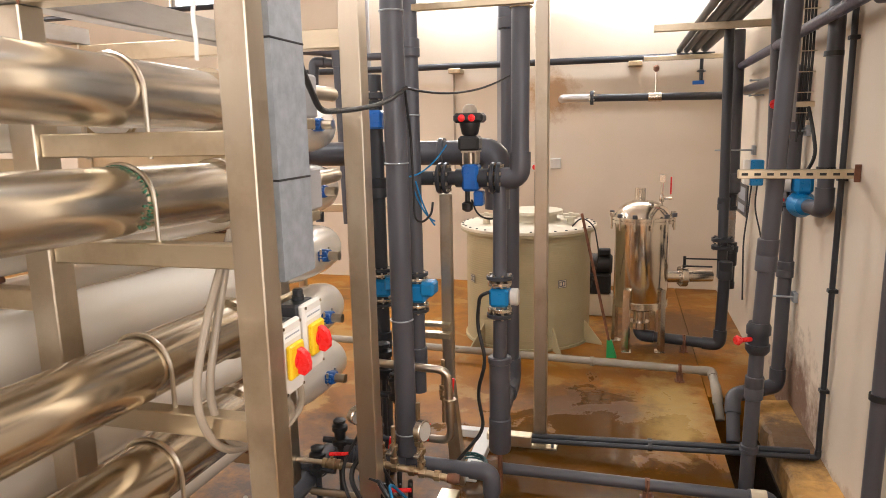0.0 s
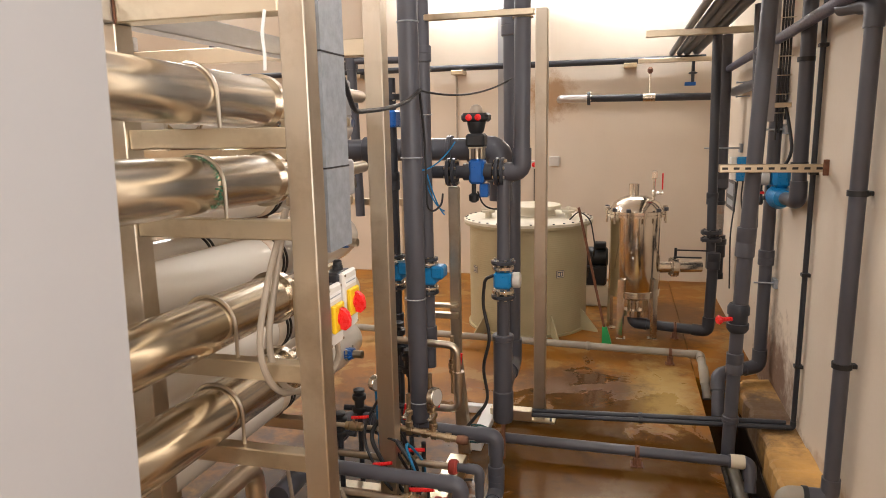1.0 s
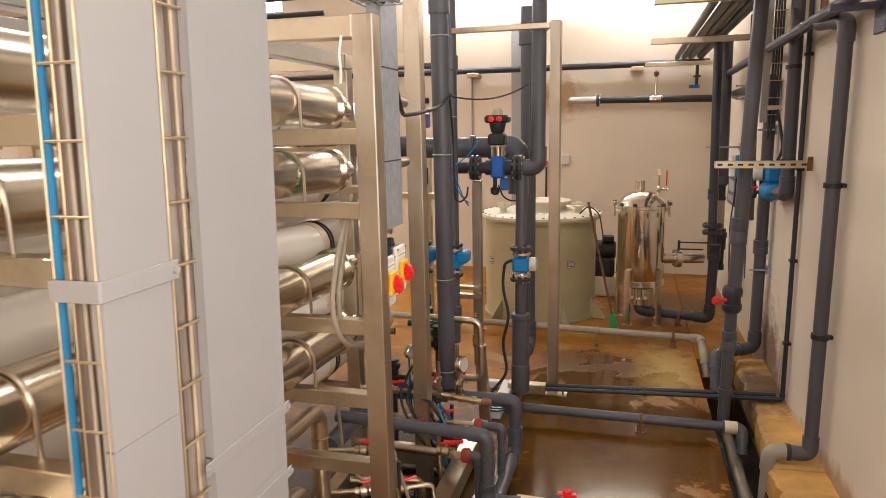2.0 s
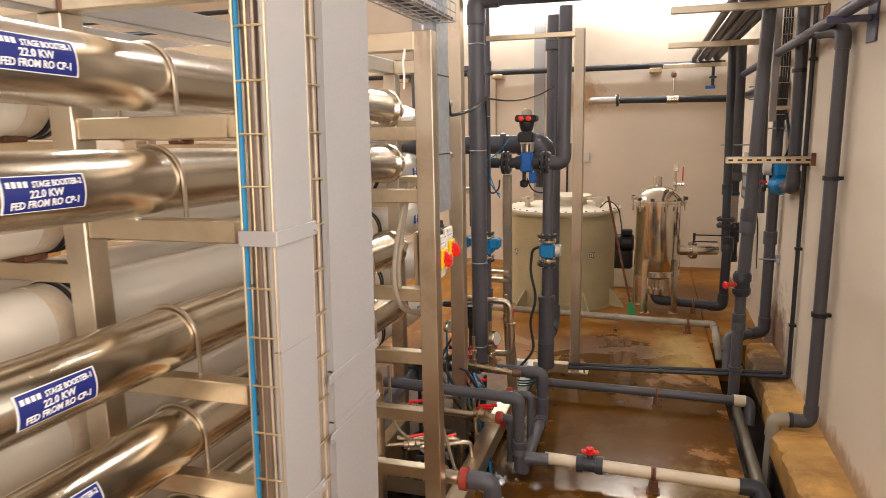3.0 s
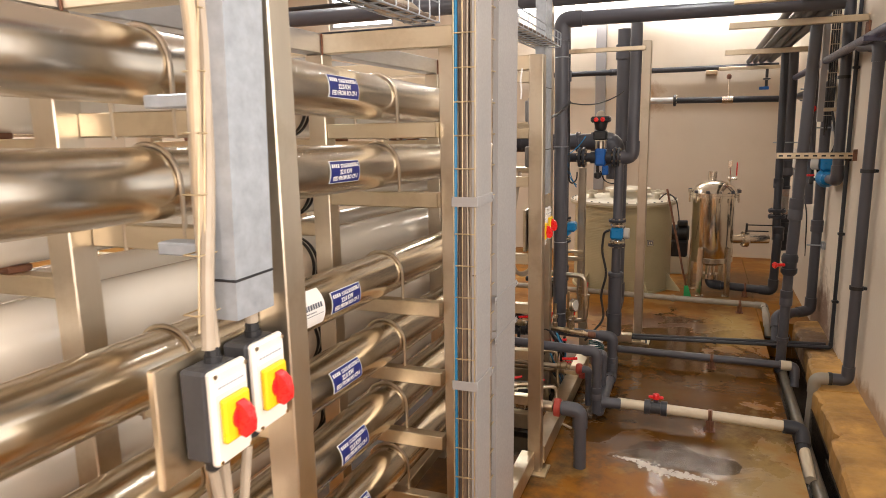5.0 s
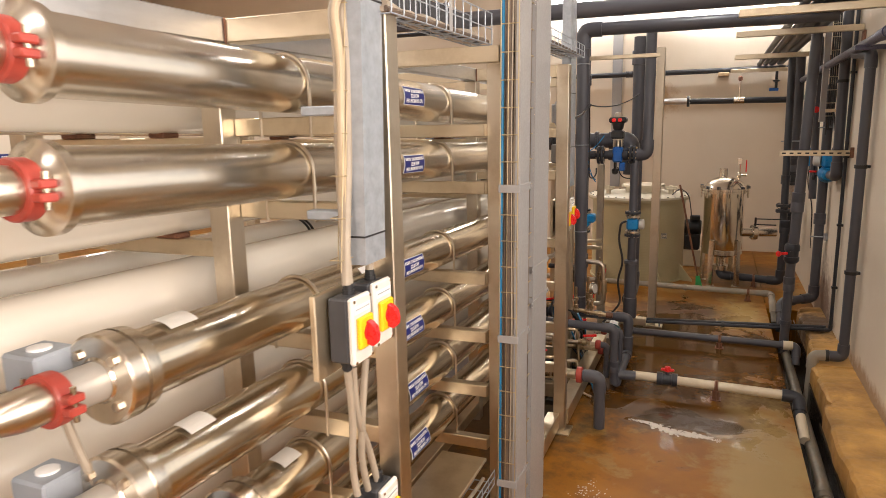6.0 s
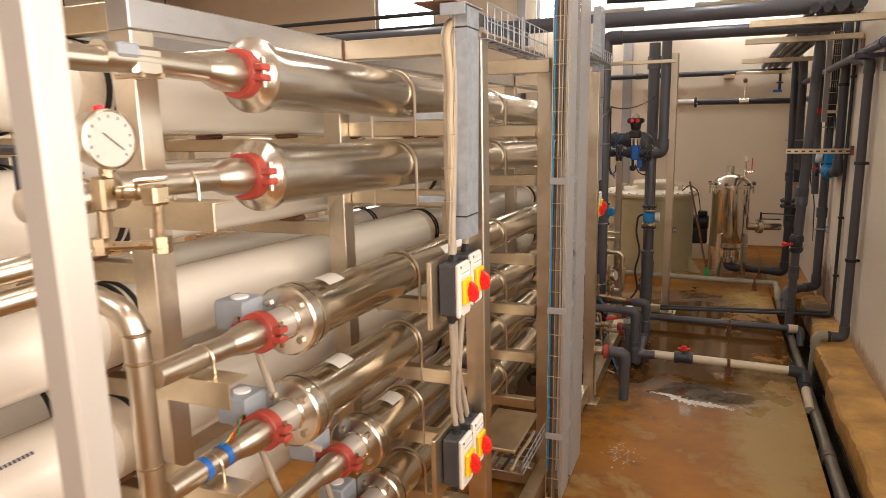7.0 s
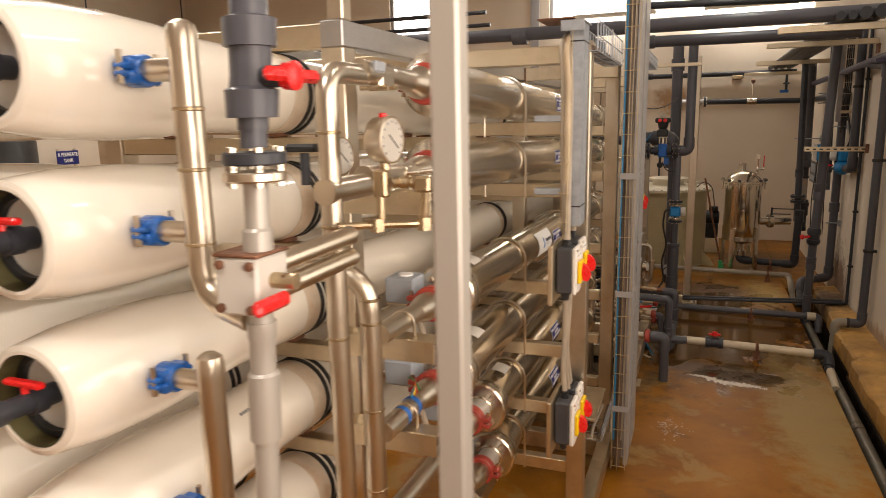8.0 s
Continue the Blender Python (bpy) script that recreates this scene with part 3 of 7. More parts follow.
for y in FRAMES:
    post(-1.34, y, 2.125)
    post(-2.16, y, 2.195)
    beam((-2.125, y - 0.03, 2.125), (-1.375, y + 0.03, 2.19))
    FALL[:] = 0.030, -2.2
    for z in VZ:
        beam((-2.125, y - 0.025, z - VR - 0.062), (-1.375, y + 0.025, z - VR - 0.012))
    FALL[0] = 0.0
for y, x, py in ((-0.883, -0.825, -0.883), (0.17, -0.845, 0.215), (1.303, -0.794, 1.303)):
    post(x, py, 2.195)
    part("base_plate", Geo().box((x - 0.07, py - 0.07, 0.0), (x + 0.07, py + 0.07, 0.012), 0.003), STEEL_H, rack)
    beam((-1.305, y - 0.035, 2.125), (x - 0.035 + (0.07 if py != y else 0.0), y + 0.035 - (0.026 if py != y else 0.0), 2.192))
    FALL[:] = 0.030, -1.6
    for z, _ in TUBES:
        beam((-1.305, y - 0.025, z - TR - 0.065), (x - 0.035, y + 0.025, z - TR - 0.012))
    FALL[0] = 0.0
    part("weld", Geo().box((-1.3045, y - 0.0395, 2.122), (-1.2985, y - 0.0352, 2.194), 0.001), IRON, rack, "brown weld bead")
post(-0.97, 2.335, 2.62, 0.076)
beam((-1.305, 2.30, 2.125), (-1.0, 2.37, 2.192))
beam((-1.375, -1.865, 2.126), (-1.305, 2.385, 2.196), mat=GREYSTEEL)
beam((-2.195, -1.865, 2.197), (-2.125, 2.385, 2.26), mat=GREYSTEEL)
beam((-0.86, -0.845, 0.03), (-0.79, 1.265, 0.13))
beam((-0.84, 1.34, 0.03), (-0.75, 2.9, 0.13))
for y in (-0.8, 0.1, 1.75, 2.5):
    beam((-1.305, y - 0.035, 0.03), (-0.865, y + 0.035, 0.125))
beam((-1.375, -1.79, 0.06), (-1.306, 2.31, 0.129))


def vessel(x, z, front):
    t = thing("pressure_vessel", (x, -2.685, z), "white fibreglass reverse osmosis pressure vessel with swollen heads", "pressure vessel", "stacked pressure vessels")
    R = VR
    prof = [(0.0, R * 0.90), (0.004, R * 0.99), (0.02, R * 1.02), (0.10, R * 1.13), (0.24, R * 1.17), (0.36, R * 1.14), (0.50, R * 1.02), (0.62, R), (5.3, R), (5.42, R * 1.02), (5.56, R * 1.14), (5.68, R * 1.17), (5.82, R * 1.13), (5.90, R * 1.02), (5.916, R * 0.99), (5.92, R * 0.90)]
    inner = [(5.92, R * 0.84), (5.80, R * 0.82), (0.10, R * 0.82), (0.0, R * 0.84), (0.0, R * 0.90)]
    part("shell", Geo().lathe((x, -2.685, z), (0, 1, 0), prof + inner, 40, close=False), FRP, t)
    part("bore", Geo().lathe((x, -2.683, z), (0, 1, 0), [(0.0, R * 0.835), (0.10, R * 0.815), (0.12, R * 0.815)], 32, close=False), OLIVE, t, "dark olive bore")
    for y, s in ((-2.63, 1), (3.17, -1)):
        if y > 0 and not front:
            continue
        g = Geo().lathe((x, y, z), (0, s, 0), [(0.0, 0.0), (0.0, R * 0.81), (0.02, R * 0.81)], 28, close=False)
        head = part("end_plate", g, ISOGREY, t, "pale grey end plate")
        part("port", Geo().lathe((x, y, z), (0, -s, 0), [(0, 0.022), (0.03, 0.022), (0.03, 0.027), (0.06, 0.027), (0.06, 0.02), (0.11, 0.02), (0.11, 0.024), (0.14, 0.024), (0.14, 0.012)], 16), PVC_D, head, "dark sample port")
        if s > 0 and front:
            part("sample_lever", Geo().box((x - 0.05, y - 0.07, z + 0.032), (x + 0.045, y - 0.05, z + 0.045), 0.004).cyl((x, y - 0.06, z + 0.02), (x, y - 0.06, z + 0.035), 0.008, 8), REDP, head, "red sample lever")
            part("sticker", Geo().lathe((x + 0.05, y - 0.001, z - 0.03), (0, -1, 0), [(0, 0.012), (0.002, 0.012)], 12), GREEN, head, "small green sticker")
        part("retaining_ring", Geo().lathe((x, y, z), (0, -s, 0), [(0, R * 0.80), (0.015, R * 0.80), (0.015, R * 0.68), (0, R * 0.68)], 28, close=False), BLACK, head)
    for y in (-1.80, 0.24, 2.36):
        g = Geo()
        for o in (-0.018, 0.012):
            g.lathe((x, y + o, z), (0, 1, 0), [(0, R), (0, R + 0.005), (0.014, R + 0.005), (0.014, R)], 36, close=False)
        part("strap", g, RUBBER, t, "black rubber-lined strap")
        if front:
            part("wrap", Geo().lathe((x, y - 0.10, z), (0, 1, 0), [(0.012, R + 0.0005), (0.012, R + 0.002), (0.078, R + 0.002), (0.078, R)], 36, close=False), COLLAR, t, "rust-tinted resin band")
    return t


def side_coupling(x, y, z, length):
    """A blue clamp coupling on a vessel's side port, with its stub."""
    t = thing("port_coupling", (x, y, z - 0.04), "blue enamelled clamp coupling on a vessel side port", "coupling", "blue port couplings")
    part("gasket_ring", Geo().lathe((x, y, z), (1, 0, 0), [(0.0, 0.022), (0.0, 0.028), (0.005, 0.031), (0.043, 0.031), (0.048, 0.028), (0.048, 0.022)], 20, close=False), BLUE, t)
    for sgn in (-1, 1):
        part("clamp_half", Geo().box((x + 0.003, y - 0.040, z + 0.0006 * sgn), (x + 0.046, y + 0.040, z + 0.025 * sgn), 0.006), BLUE, t)
        part("clamp_lug", Geo().box((x + 0.010, y - 0.052, z + 0.0008 * sgn), (x + 0.040, y + 0.052, z + 0.013 * sgn), 0.004), BLUE, t)
    for yy in (-0.046, 0.046):
        part("bolt", Geo().cyl((x + 0.025, y + yy, z - 0.026), (x + 0.025, y + yy, z + 0.036), 0.006, 8), PIPESS, t)
    part("stub", Geo().cyl((x + 0.04, y, z), (x + length, y, z), 0.022, 18), PIPESS, t, "stainless stub pipe")
    return t


FALL[:] = 0.030, -2.2
rs = random.Random(31)
for y in FRAMES:
    for z in VZ:
        for vx in VX:
            w = rs.uniform(0.025, 0.045)
            g = Geo().box((vx - w, y - 0.030, z - VR - 0.0118), (vx + w * rs.uniform(0.8, 1.2), y + 0.030 + rs.uniform(0, 0.012), z - VR + 0.005), 0.004)
            part("saddle", g, IRON, rack, "rust-brown saddle pad")
for vx in VX:
    for vz in VZ:
        vessel(vx, vz, vx == VX[0])
for vz in VZ:
    side_coupling(-1.56 + VR * 1.15, -2.485, vz, 0.15)
    side_coupling(-1.56 + VR * 1.10, 2.95, vz, 0.10)


FALL[0] = 0.0


def u_bolt(y, z, owner, r=TR):
    pts = [(TX - r - 0.006, y, z - r - 0.07)] + [(TX - (r + 0.006) * math.cos(math.pi * i / 12), y, z + (r + 0.006) * math.sin(math.pi * i / 12)) for i in range(13)] + [(TX + r + 0.006, y, z - r - 0.07)]
    part("u_bolt", Geo().sweep(pts, 0.0055, 8), PIPESS, owner)


def bar_label(y0, y1, z, tilt):
    """A printed plate curved round the tube: its face follows the radius."""
    R = TR + 0.0012
    g, steps = Geo(), 8
    a0, a1 = tilt
    for s in range(steps):
        b0, b1 = a0 + (a1 - a0) * s / steps, a0 + (a1 - a0) * (s + 1) / steps
        g.quad((TX + R * math.cos(b0), y0, z + R * math.sin(b0)), (TX + R * math.cos(b0), y1, z + R * math.sin(b0)), (TX + R * math.cos(b1), y1, z + R * math.sin(b1)), (TX + R * math.cos(b1), y0, z + R * math.sin(b1)))
    return g


def curved_text(owner, text, size, yc, z, ang, mat, squeeze=1.0):
    """Lettering laid on the tube at an angle above its outer side."""
    R = TR + 0.0026
    m = Matrix(((0, 0, 1, 0), (1, 0, 0, 0), (0, 1, 0, 0), (0, 0, 0, 1)))
    m = Matrix.Translation((TX, yc, z)) @ Matrix.Rotation(-ang, 4, "Y") @ Matrix.Translation((R, 0, 0)) @ m
    return lettering("lettering", text, size, m, mat, owner, 0.0004, squeeze)


def booster(k, z, y0):
    kind_label = "polished stainless booster pump housing with a navy name plate" if k > 1 else "satin stainless booster pump housing with a navy name plate"
    t = thing("booster_housing", (TX, y0, z - TR), kind_label, "pump housing", "booster pump housings")
    mat = SATIN if k < 2 else TUBE
    y1 = 1.66 if k < 4 else 1.02
    part("body", Geo().cyl((TX, y0, z), (TX, y1, z), TR, 48), mat, t)
    if k < 2:
        prof = [(0.0, TR), (-0.004, TR + 0.012), (-0.026, TR + 0.012), (-0.030, TR + 0.002), (-0.040, TR * 0.90), (-0.048, TR * 0.70), (-0.051, 0.048), (-0.06, 0.047)]
        part("end_cap", Geo().lathe((TX, y0, z), (0, 1, 0), prof, 40), SATIN, t)
        ny = y0 - 0.06
        rr = 0.046
    else:
        g = Geo().lathe((TX, y0, z), (0, 1, 0), [(0.03, TR), (0.03, TR + 0.017), (0.0, TR + 0.02), (-0.003, TR + 0.02), (-0.003, TR + 0.012), (-0.012, TR + 0.012), (-0.012, TR + 0.02), (-0.045, TR + 0.02), (-0.05, TR + 0.014), (-0.05, 0.05), (-0.055, 0.045)], 40)
        part("end_flange", g, SATIN, t)
        part("neck", Geo().cyl((TX, y0 - 0.055, z), (TX, y0 - 0.16, z), 0.042, 28), COLUMN, t)
        for q in range(4):
            a = math.radians(45 + 90 * q)
            part("bolt", Geo().lathe((TX + 0.068 * math.cos(a), y0 - 0.05, z + 0.068 * math.sin(a)), (0, -1, 0), [(0, 0.011), (0.008, 0.011), (0.010, 0.007)], 6), PIPESS, t)
        ny = y0 - 0.155
        rr = 0.042
    g = Geo().lathe((TX, ny, z), (0, 1, 0), [(-0.022, rr + 0.002), (-0.022, rr + 0.009), (-0.018, rr + 0.012), (0.010, rr + 0.012), (0.014, rr + 0.009), (0.014, rr + 0.002)], 28)
    for s in (-1, 1):
        g.box((TX + s * (rr + 0.008), ny - 0.022, z - 0.020), (TX + s * (rr + 0.034), ny + 0.014, z - 0.004), 0.003)
        g.box((TX + s * (rr + 0.008), ny - 0.022, z + 0.004), (TX + s * (rr + 0.034), ny + 0.014, z + 0.020), 0.003)
    cp = part("coupling", g, REDC, t, "red painted grooved pipe coupling")
    for s in (-1, 1):
        part("bolt", Geo().cyl((TX + s * (rr + 0.024), ny - 0.004, z - 0.034), (TX + s * (rr + 0.024), ny - 0.004, z + 0.034), 0.006, 8), BRIGHT, cp)
    ry = ny - 0.028
    part("reducer", Geo().lathe((TX, ry, z), (0, -1, 0), [(-0.02, rr - 0.002), (0.03, rr - 0.001), (0.055, rr - 0.004), (0.085, 0.031), (0.10, 0.0285)], 28), PIPESS, t)
    end_y = -2.07 if k > 1 else -2.12
    part("inlet_pipe", Geo().cyl((TX, ry - 0.09, z), (TX, end_y, z), 0.028, 20), PIPESS, t)
    if k < 4:
        part("far_cap", Geo().lathe((TX, y1, z), (0, 1, 0), [(0.0, TR + 0.012), (0.03, TR + 0.012), (0.035, TR), (0.055, TR * 0.6), (0.058, 0.035), (0.20, 0.034)], 32), BRIGHT, t)
    else:
        part("far_flange", Geo().lathe((TX, y1, z), (0, 1, 0), [(-0.035, TR), (-0.035, TR + 0.018), (-0.004, TR + 0.022), (0.0, TR + 0.022), (0.0, TR + 0.012), (0.008, TR + 0.012), (0.008, TR + 0.024), (0.034, TR + 0.024), (0.038, TR + 0.018), (0.038, 0.034)], 40), SATIN, t, "wide stainless end flange")
        for q in range(8):
            a = math.radians(22.5 + 45 * q)
            part("bolt", Geo().lathe((TX + 0.072 * math.cos(a), y1 + 0.036, z + 0.072 * math.sin(a)), (0, 1, 0), [(0, 0.010), (0.012, 0.010), (0.014, 0.006)], 6), PIPESS, t)
        ye = y1 + (0.46 if k == 4 else 0.30)
        part("outlet_pipe", Geo().sweep(bend([(TX, y1 + 0.03, z), (TX, ye, z), (TX, ye, 0.0 + FALL[0] * (ye - FALL[1]))], 0.075, 8), 0.033, 20), PIPESS, t)
        part("weld_seam", Geo().lathe((TX, ye, z - 0.12), Z, [(0, 0.0325), (0.002, 0.0352), (0.006, 0.0352), (0.008, 0.0325)], 20, close=False), BRASS, t)
    for y in (-0.905, 0.185, 1.31) if k < 4 else (-0.905, 0.185):
        u_bolt(y, z, t)
    # name plate
    yl = (-0.272, -0.288, -0.317, -0.333, -0.305, -0.300)[k]
    w = 0.185
    mid_a = (6, -2, 2, 13, 14, 18)[k]
    tilt = (math.radians(mid_a - 25), math.radians(mid_a + 25))
    part("name_plate_border", bar_label(yl, yl + w, z, tilt), PAPER, t, "white plate edge", 60)
    plate = Geo()
    R = TR + 0.0022
    for s in range(8):
        e = math.radians(1.6)
        b0 = tilt[0] + e + (tilt[1] - tilt[0] - 2 * e) * s / 8
        b1 = tilt[0] + e + (tilt[1] - tilt[0] - 2 * e) * (s + 1) / 8
        plate.quad((TX + R * math.cos(b0), yl + 0.004, z + R * math.sin(b0)), (TX + R * math.cos(b0), yl + w - 0.004, z + R * math.sin(b0)), (TX + R * math.cos(b1), yl + w - 0.004, z + R * math.sin(b1)), (TX + R * math.cos(b1), yl + 0.004, z + R * math.sin(b1)))
    pl = part("name_plate", plate, LABEL, t, "navy name plate with white lettering", 60)
    mid = (tilt[0] + tilt[1]) / 2
    curved_text(pl, "STAGE BOOSTER-%d" % (k % 2 + 1), 0.0165, yl + w * 0.645, z, mid + 0.23, PAPER, 0.80)
    bars = Geo()
    for q in range(4):
        a = mid + 0.23
        yy = yl + 0.010 + q * 0.0118
        bars.add([Vector((TX, 0, z)) + Vector(((TR + 0.0028) * math.cos(a + d), yv, (TR + 0.0028) * math.sin(a + d))) for yv, d in ((yy, -0.07), (yy + 0.0085, -0.07), (yy + 0.0085, 0.07), (yy, 0.07))], [(0, 1, 2, 3)])
    part("unreadable_print", bars, PAPER, pl)
    curved_text(pl, "22.0 KW", 0.020, yl + w * 0.5, z, mid, PAPER)
    curved_text(pl, "FED FROM RO CP-1", 0.0195, yl + w * 0.5, z, mid - 0.23, PAPER, 0.90)
    return t


FALL[:] = 0.030, -1.6
for k, (tz, ty) in enumerate(TUBES):
    bt = booster(k, tz, ty)
    if k == 2:
        # white company label wrapped round the housing
        R = TR + 0.0014
        g = Geo()
        for s in range(16):
            b0, b1 = math.radians(-32 + 82 * s / 16), math.radians(-32 + 82 * (s + 1) / 16)
            g.quad((TX + R * math.cos(b0), -0.622, tz + R * math.sin(b0)), (TX + R * math.cos(b0), -0.357, tz + R * math.sin(b0)), (TX + R * math.cos(b1), -0.357, tz + R * math.sin(b1)), (TX + R * math.cos(b1), -0.622, tz + R * math.sin(b1)))
        wl = part("company_label", g, PAPER, bt, "white wrapped label with a blue drop emblem", 60)
        drop = Geo()
        R = TR + 0.0028
        prof = [(0.0, 0.030), (0.006, 0.016), (0.013, 0.002), (0.015, -0.008), (0.012, -0.018), (0.006, -0.023), (0.0, -0.025), (-0.006, -0.023), (-0.012, -0.018), (-0.015, -0.008), (-0.013, 0.002), (-0.006, 0.016)]
        drop.add([(TX + R * math.cos(0.15 + v / TR), -0.525 + u * 1.3, tz + R * math.sin(0.15 + v / TR)) for u, v in prof], [tuple(range(12))])
        part("emblem", drop, INKBLUE, wl)
        bars = Geo()
        for yb0, yb1, a0, a1 in ((-0.488, -0.369, 0.13, 0.32), (-0.485, -0.407, 0.0, 0.04), (-0.485, -0.367, -0.1, -0.075)):
            nb = 9 if a1 - a0 > 0.1 else 12
            for q in range(nb):
                u0 = yb0 + (yb1 - yb0) * q / nb
                u1 = u0 + (yb1 - yb0) / nb * 0.72
                bars.quad((TX + R * math.cos(a0), u0, tz + R * math.sin(a0)), (TX + R * math.cos(a0), u1, tz + R * math.sin(a0)), (TX + R * math.cos(a1), u1, tz + R * math.sin(a1)), (TX + R * math.cos(a1), u0, tz + R * math.sin(a1)))
        part("emblem_print", bars, INK, wl)

FALL[0] = 0.0

# ---- vertical cable baskets with covers ----
def cable_basket(y0, y1, covers, label, c0, c1, inset=0.0):
    t = thing("cable_basket", (-0.74, (y0 + y1) / 2, 0.0), label, "cable tray", "vertical cable baskets")
    x0, x1, top = -0.770, -0.698, 2.75
    for k in range(26):
        z = 0.05 + k * 0.105
        pts = [(x1, y0, z), (x0, y0, z), (x0, y1, z), (x1, y1, z)]
        part("rung", Geo().sweep(bend(pts, 0.008, 2), 0.0025, 6), WIRE, t)
        if inset:
            part("front_rung", Geo().cyl((x1 - 0.004, y0 - 0.010, z), (x1 - 0.004, y0 + 0.074, z), 0.0028, 6), WIRE, t)
    for x, y in ((x1, y0), (x1, y1), (x0, y0), (x0, y1), (x0 + 0.03, y0), (x0, (y0 + y1) / 2)):
        part("rail", Geo().cyl((x, y, 0.03), (x, y, top), 0.0024, 6), WIRE, t)
    for a, b in covers:
        g = Geo().box((-0.694, c0, a), (-0.690, c1, b))
        part("cover", g, COVER, t, "light grey sheet metal cover", 0)
        for yy in (c0 + 0.0005, c1 - 0.0005):
            part("cover_edge", Geo().box((-0.708, yy - 0.0008, a + 0.002), (-0.6945, yy + 0.0008, b - 0.002)), COVER, t, smooth=0)
    rnd = random.Random(int(y0 * 1000))
    cols = (CABLE_B, CABLE_B, CABLE_B, CABLE_T, CABLE_B, CABLE_B, CABLE_BL)
    for k in range(0 if inset else 11):
        x = x0 + 0.012 + 0.042 * (k % 4) / 3 + rnd.uniform(-0.004, 0.004)
        y = y0 + inset + 0.014 + (y1 - y0 - inset - 0.03) * (k // 4) / 2 + rnd.uniform(-0.004, 0.004)
        pts = [(x + rnd.uniform(-0.004, 0.004), y + rnd.uniform(-0.004, 0.004), 0.1 + 0.26 * i) for i in range(11)]
        part("cable", Geo().sweep(pts, rnd.choice((0.0065, 0.008, 0.0095)), 8), cols[k % 7], t)
    if inset:
        for k, (x, y, r, m) in enumerate(((-0.724, 0.204, 0.011, CABLE_GM), (-0.722, 0.231, 0.012, CABLE_GM), (-0.712, 0.217, 0.0035, WIRE_TAN), (-0.738, 0.255, 0.009, CABLE_GM), (-0.755, 0.33, 0.010, CABLE_B), (-0.755, 0.42, 0.010, CABLE_T))):
            part("cable", Geo().sweep([(x + rnd.uniform(-0.003, 0.003), y + rnd.uniform(-0.004, 0.004), 0.06 + 0.33 * i) for i in range(9)], r, 10), m, t)
    else:
        part("cable", Geo().sweep([(x0 + 0.030, y0 + 0.012, 0.05), (x0 + 0.034, y0 + 0.012, 1.3), (x0 + 0.030, y0 + 0.014, 2.7)], 0.014, 10), CABLE_B, t)
        part("cable", Geo().sweep([(x0 + 0.006, y0 + 0.006, 0.2), (x0 + 0.004, y0 + 0.004, 1.2), (x0 + 0.008, y0 + 0.006, 2.7)], 0.006, 8), CABLE_BL, t)
        part("cable", Geo().sweep([(x0 + 0.048, y0 + 0.004, 0.2), (x0 + 0.052, y0 + 0.001, 1.05), (x0 + 0.044, y0 + 0.003, 1.9), (x0 + 0.050, y0 + 0.002, 2.7)], 0.003, 8), CABLE_T, t)
    return t


LEAN[:] = 0.038, 1.35
bA = cable_basket(-0.002, 0.152, ((0.06, 1.0), (1.0006, 1.385), (1.3856, 2.75)), "wire cable basket with light grey covers, full of cables", -0.002, 0.146)
bB = cable_basket(0.160, 0.480, ((0.06, 1.13), (1.1306, 1.26), (1.2606, 2.75)), "wide wire cable basket with light grey covers", 0.230, 0.487, 0.10)
for z in (0.38, 1.01, 1.625):
    g = Geo().box((-0.775, -0.010, z - 0.016), (-0.687, -0.006, z + 0.016), 0.001)
    g.box((-0.6895, -0.006, z - 0.016), (-0.6865, 0.163, z + 0.016), 0.001)
    g.cyl((-0.6865, 0.154, z), (-0.682, 0.154, z), 0.007, 10)
    part("strap", g, COVER, bA, "flat steel strap")
for z in (1.10, 1.25):
    part("strap", Geo().box((-0.6895, 0.202, z - 0.012), (-0.6868, 0.502, z + 0.012), 0.001).cyl((-0.6868, 0.209, z), (-0.683, 0.209, z), 0.006, 10).cyl((-0.6868, 0.496, z), (-0.683, 0.496, z), 0.006, 10), COVER, bB, "flat steel strap")

LEAN[0] = 0.0


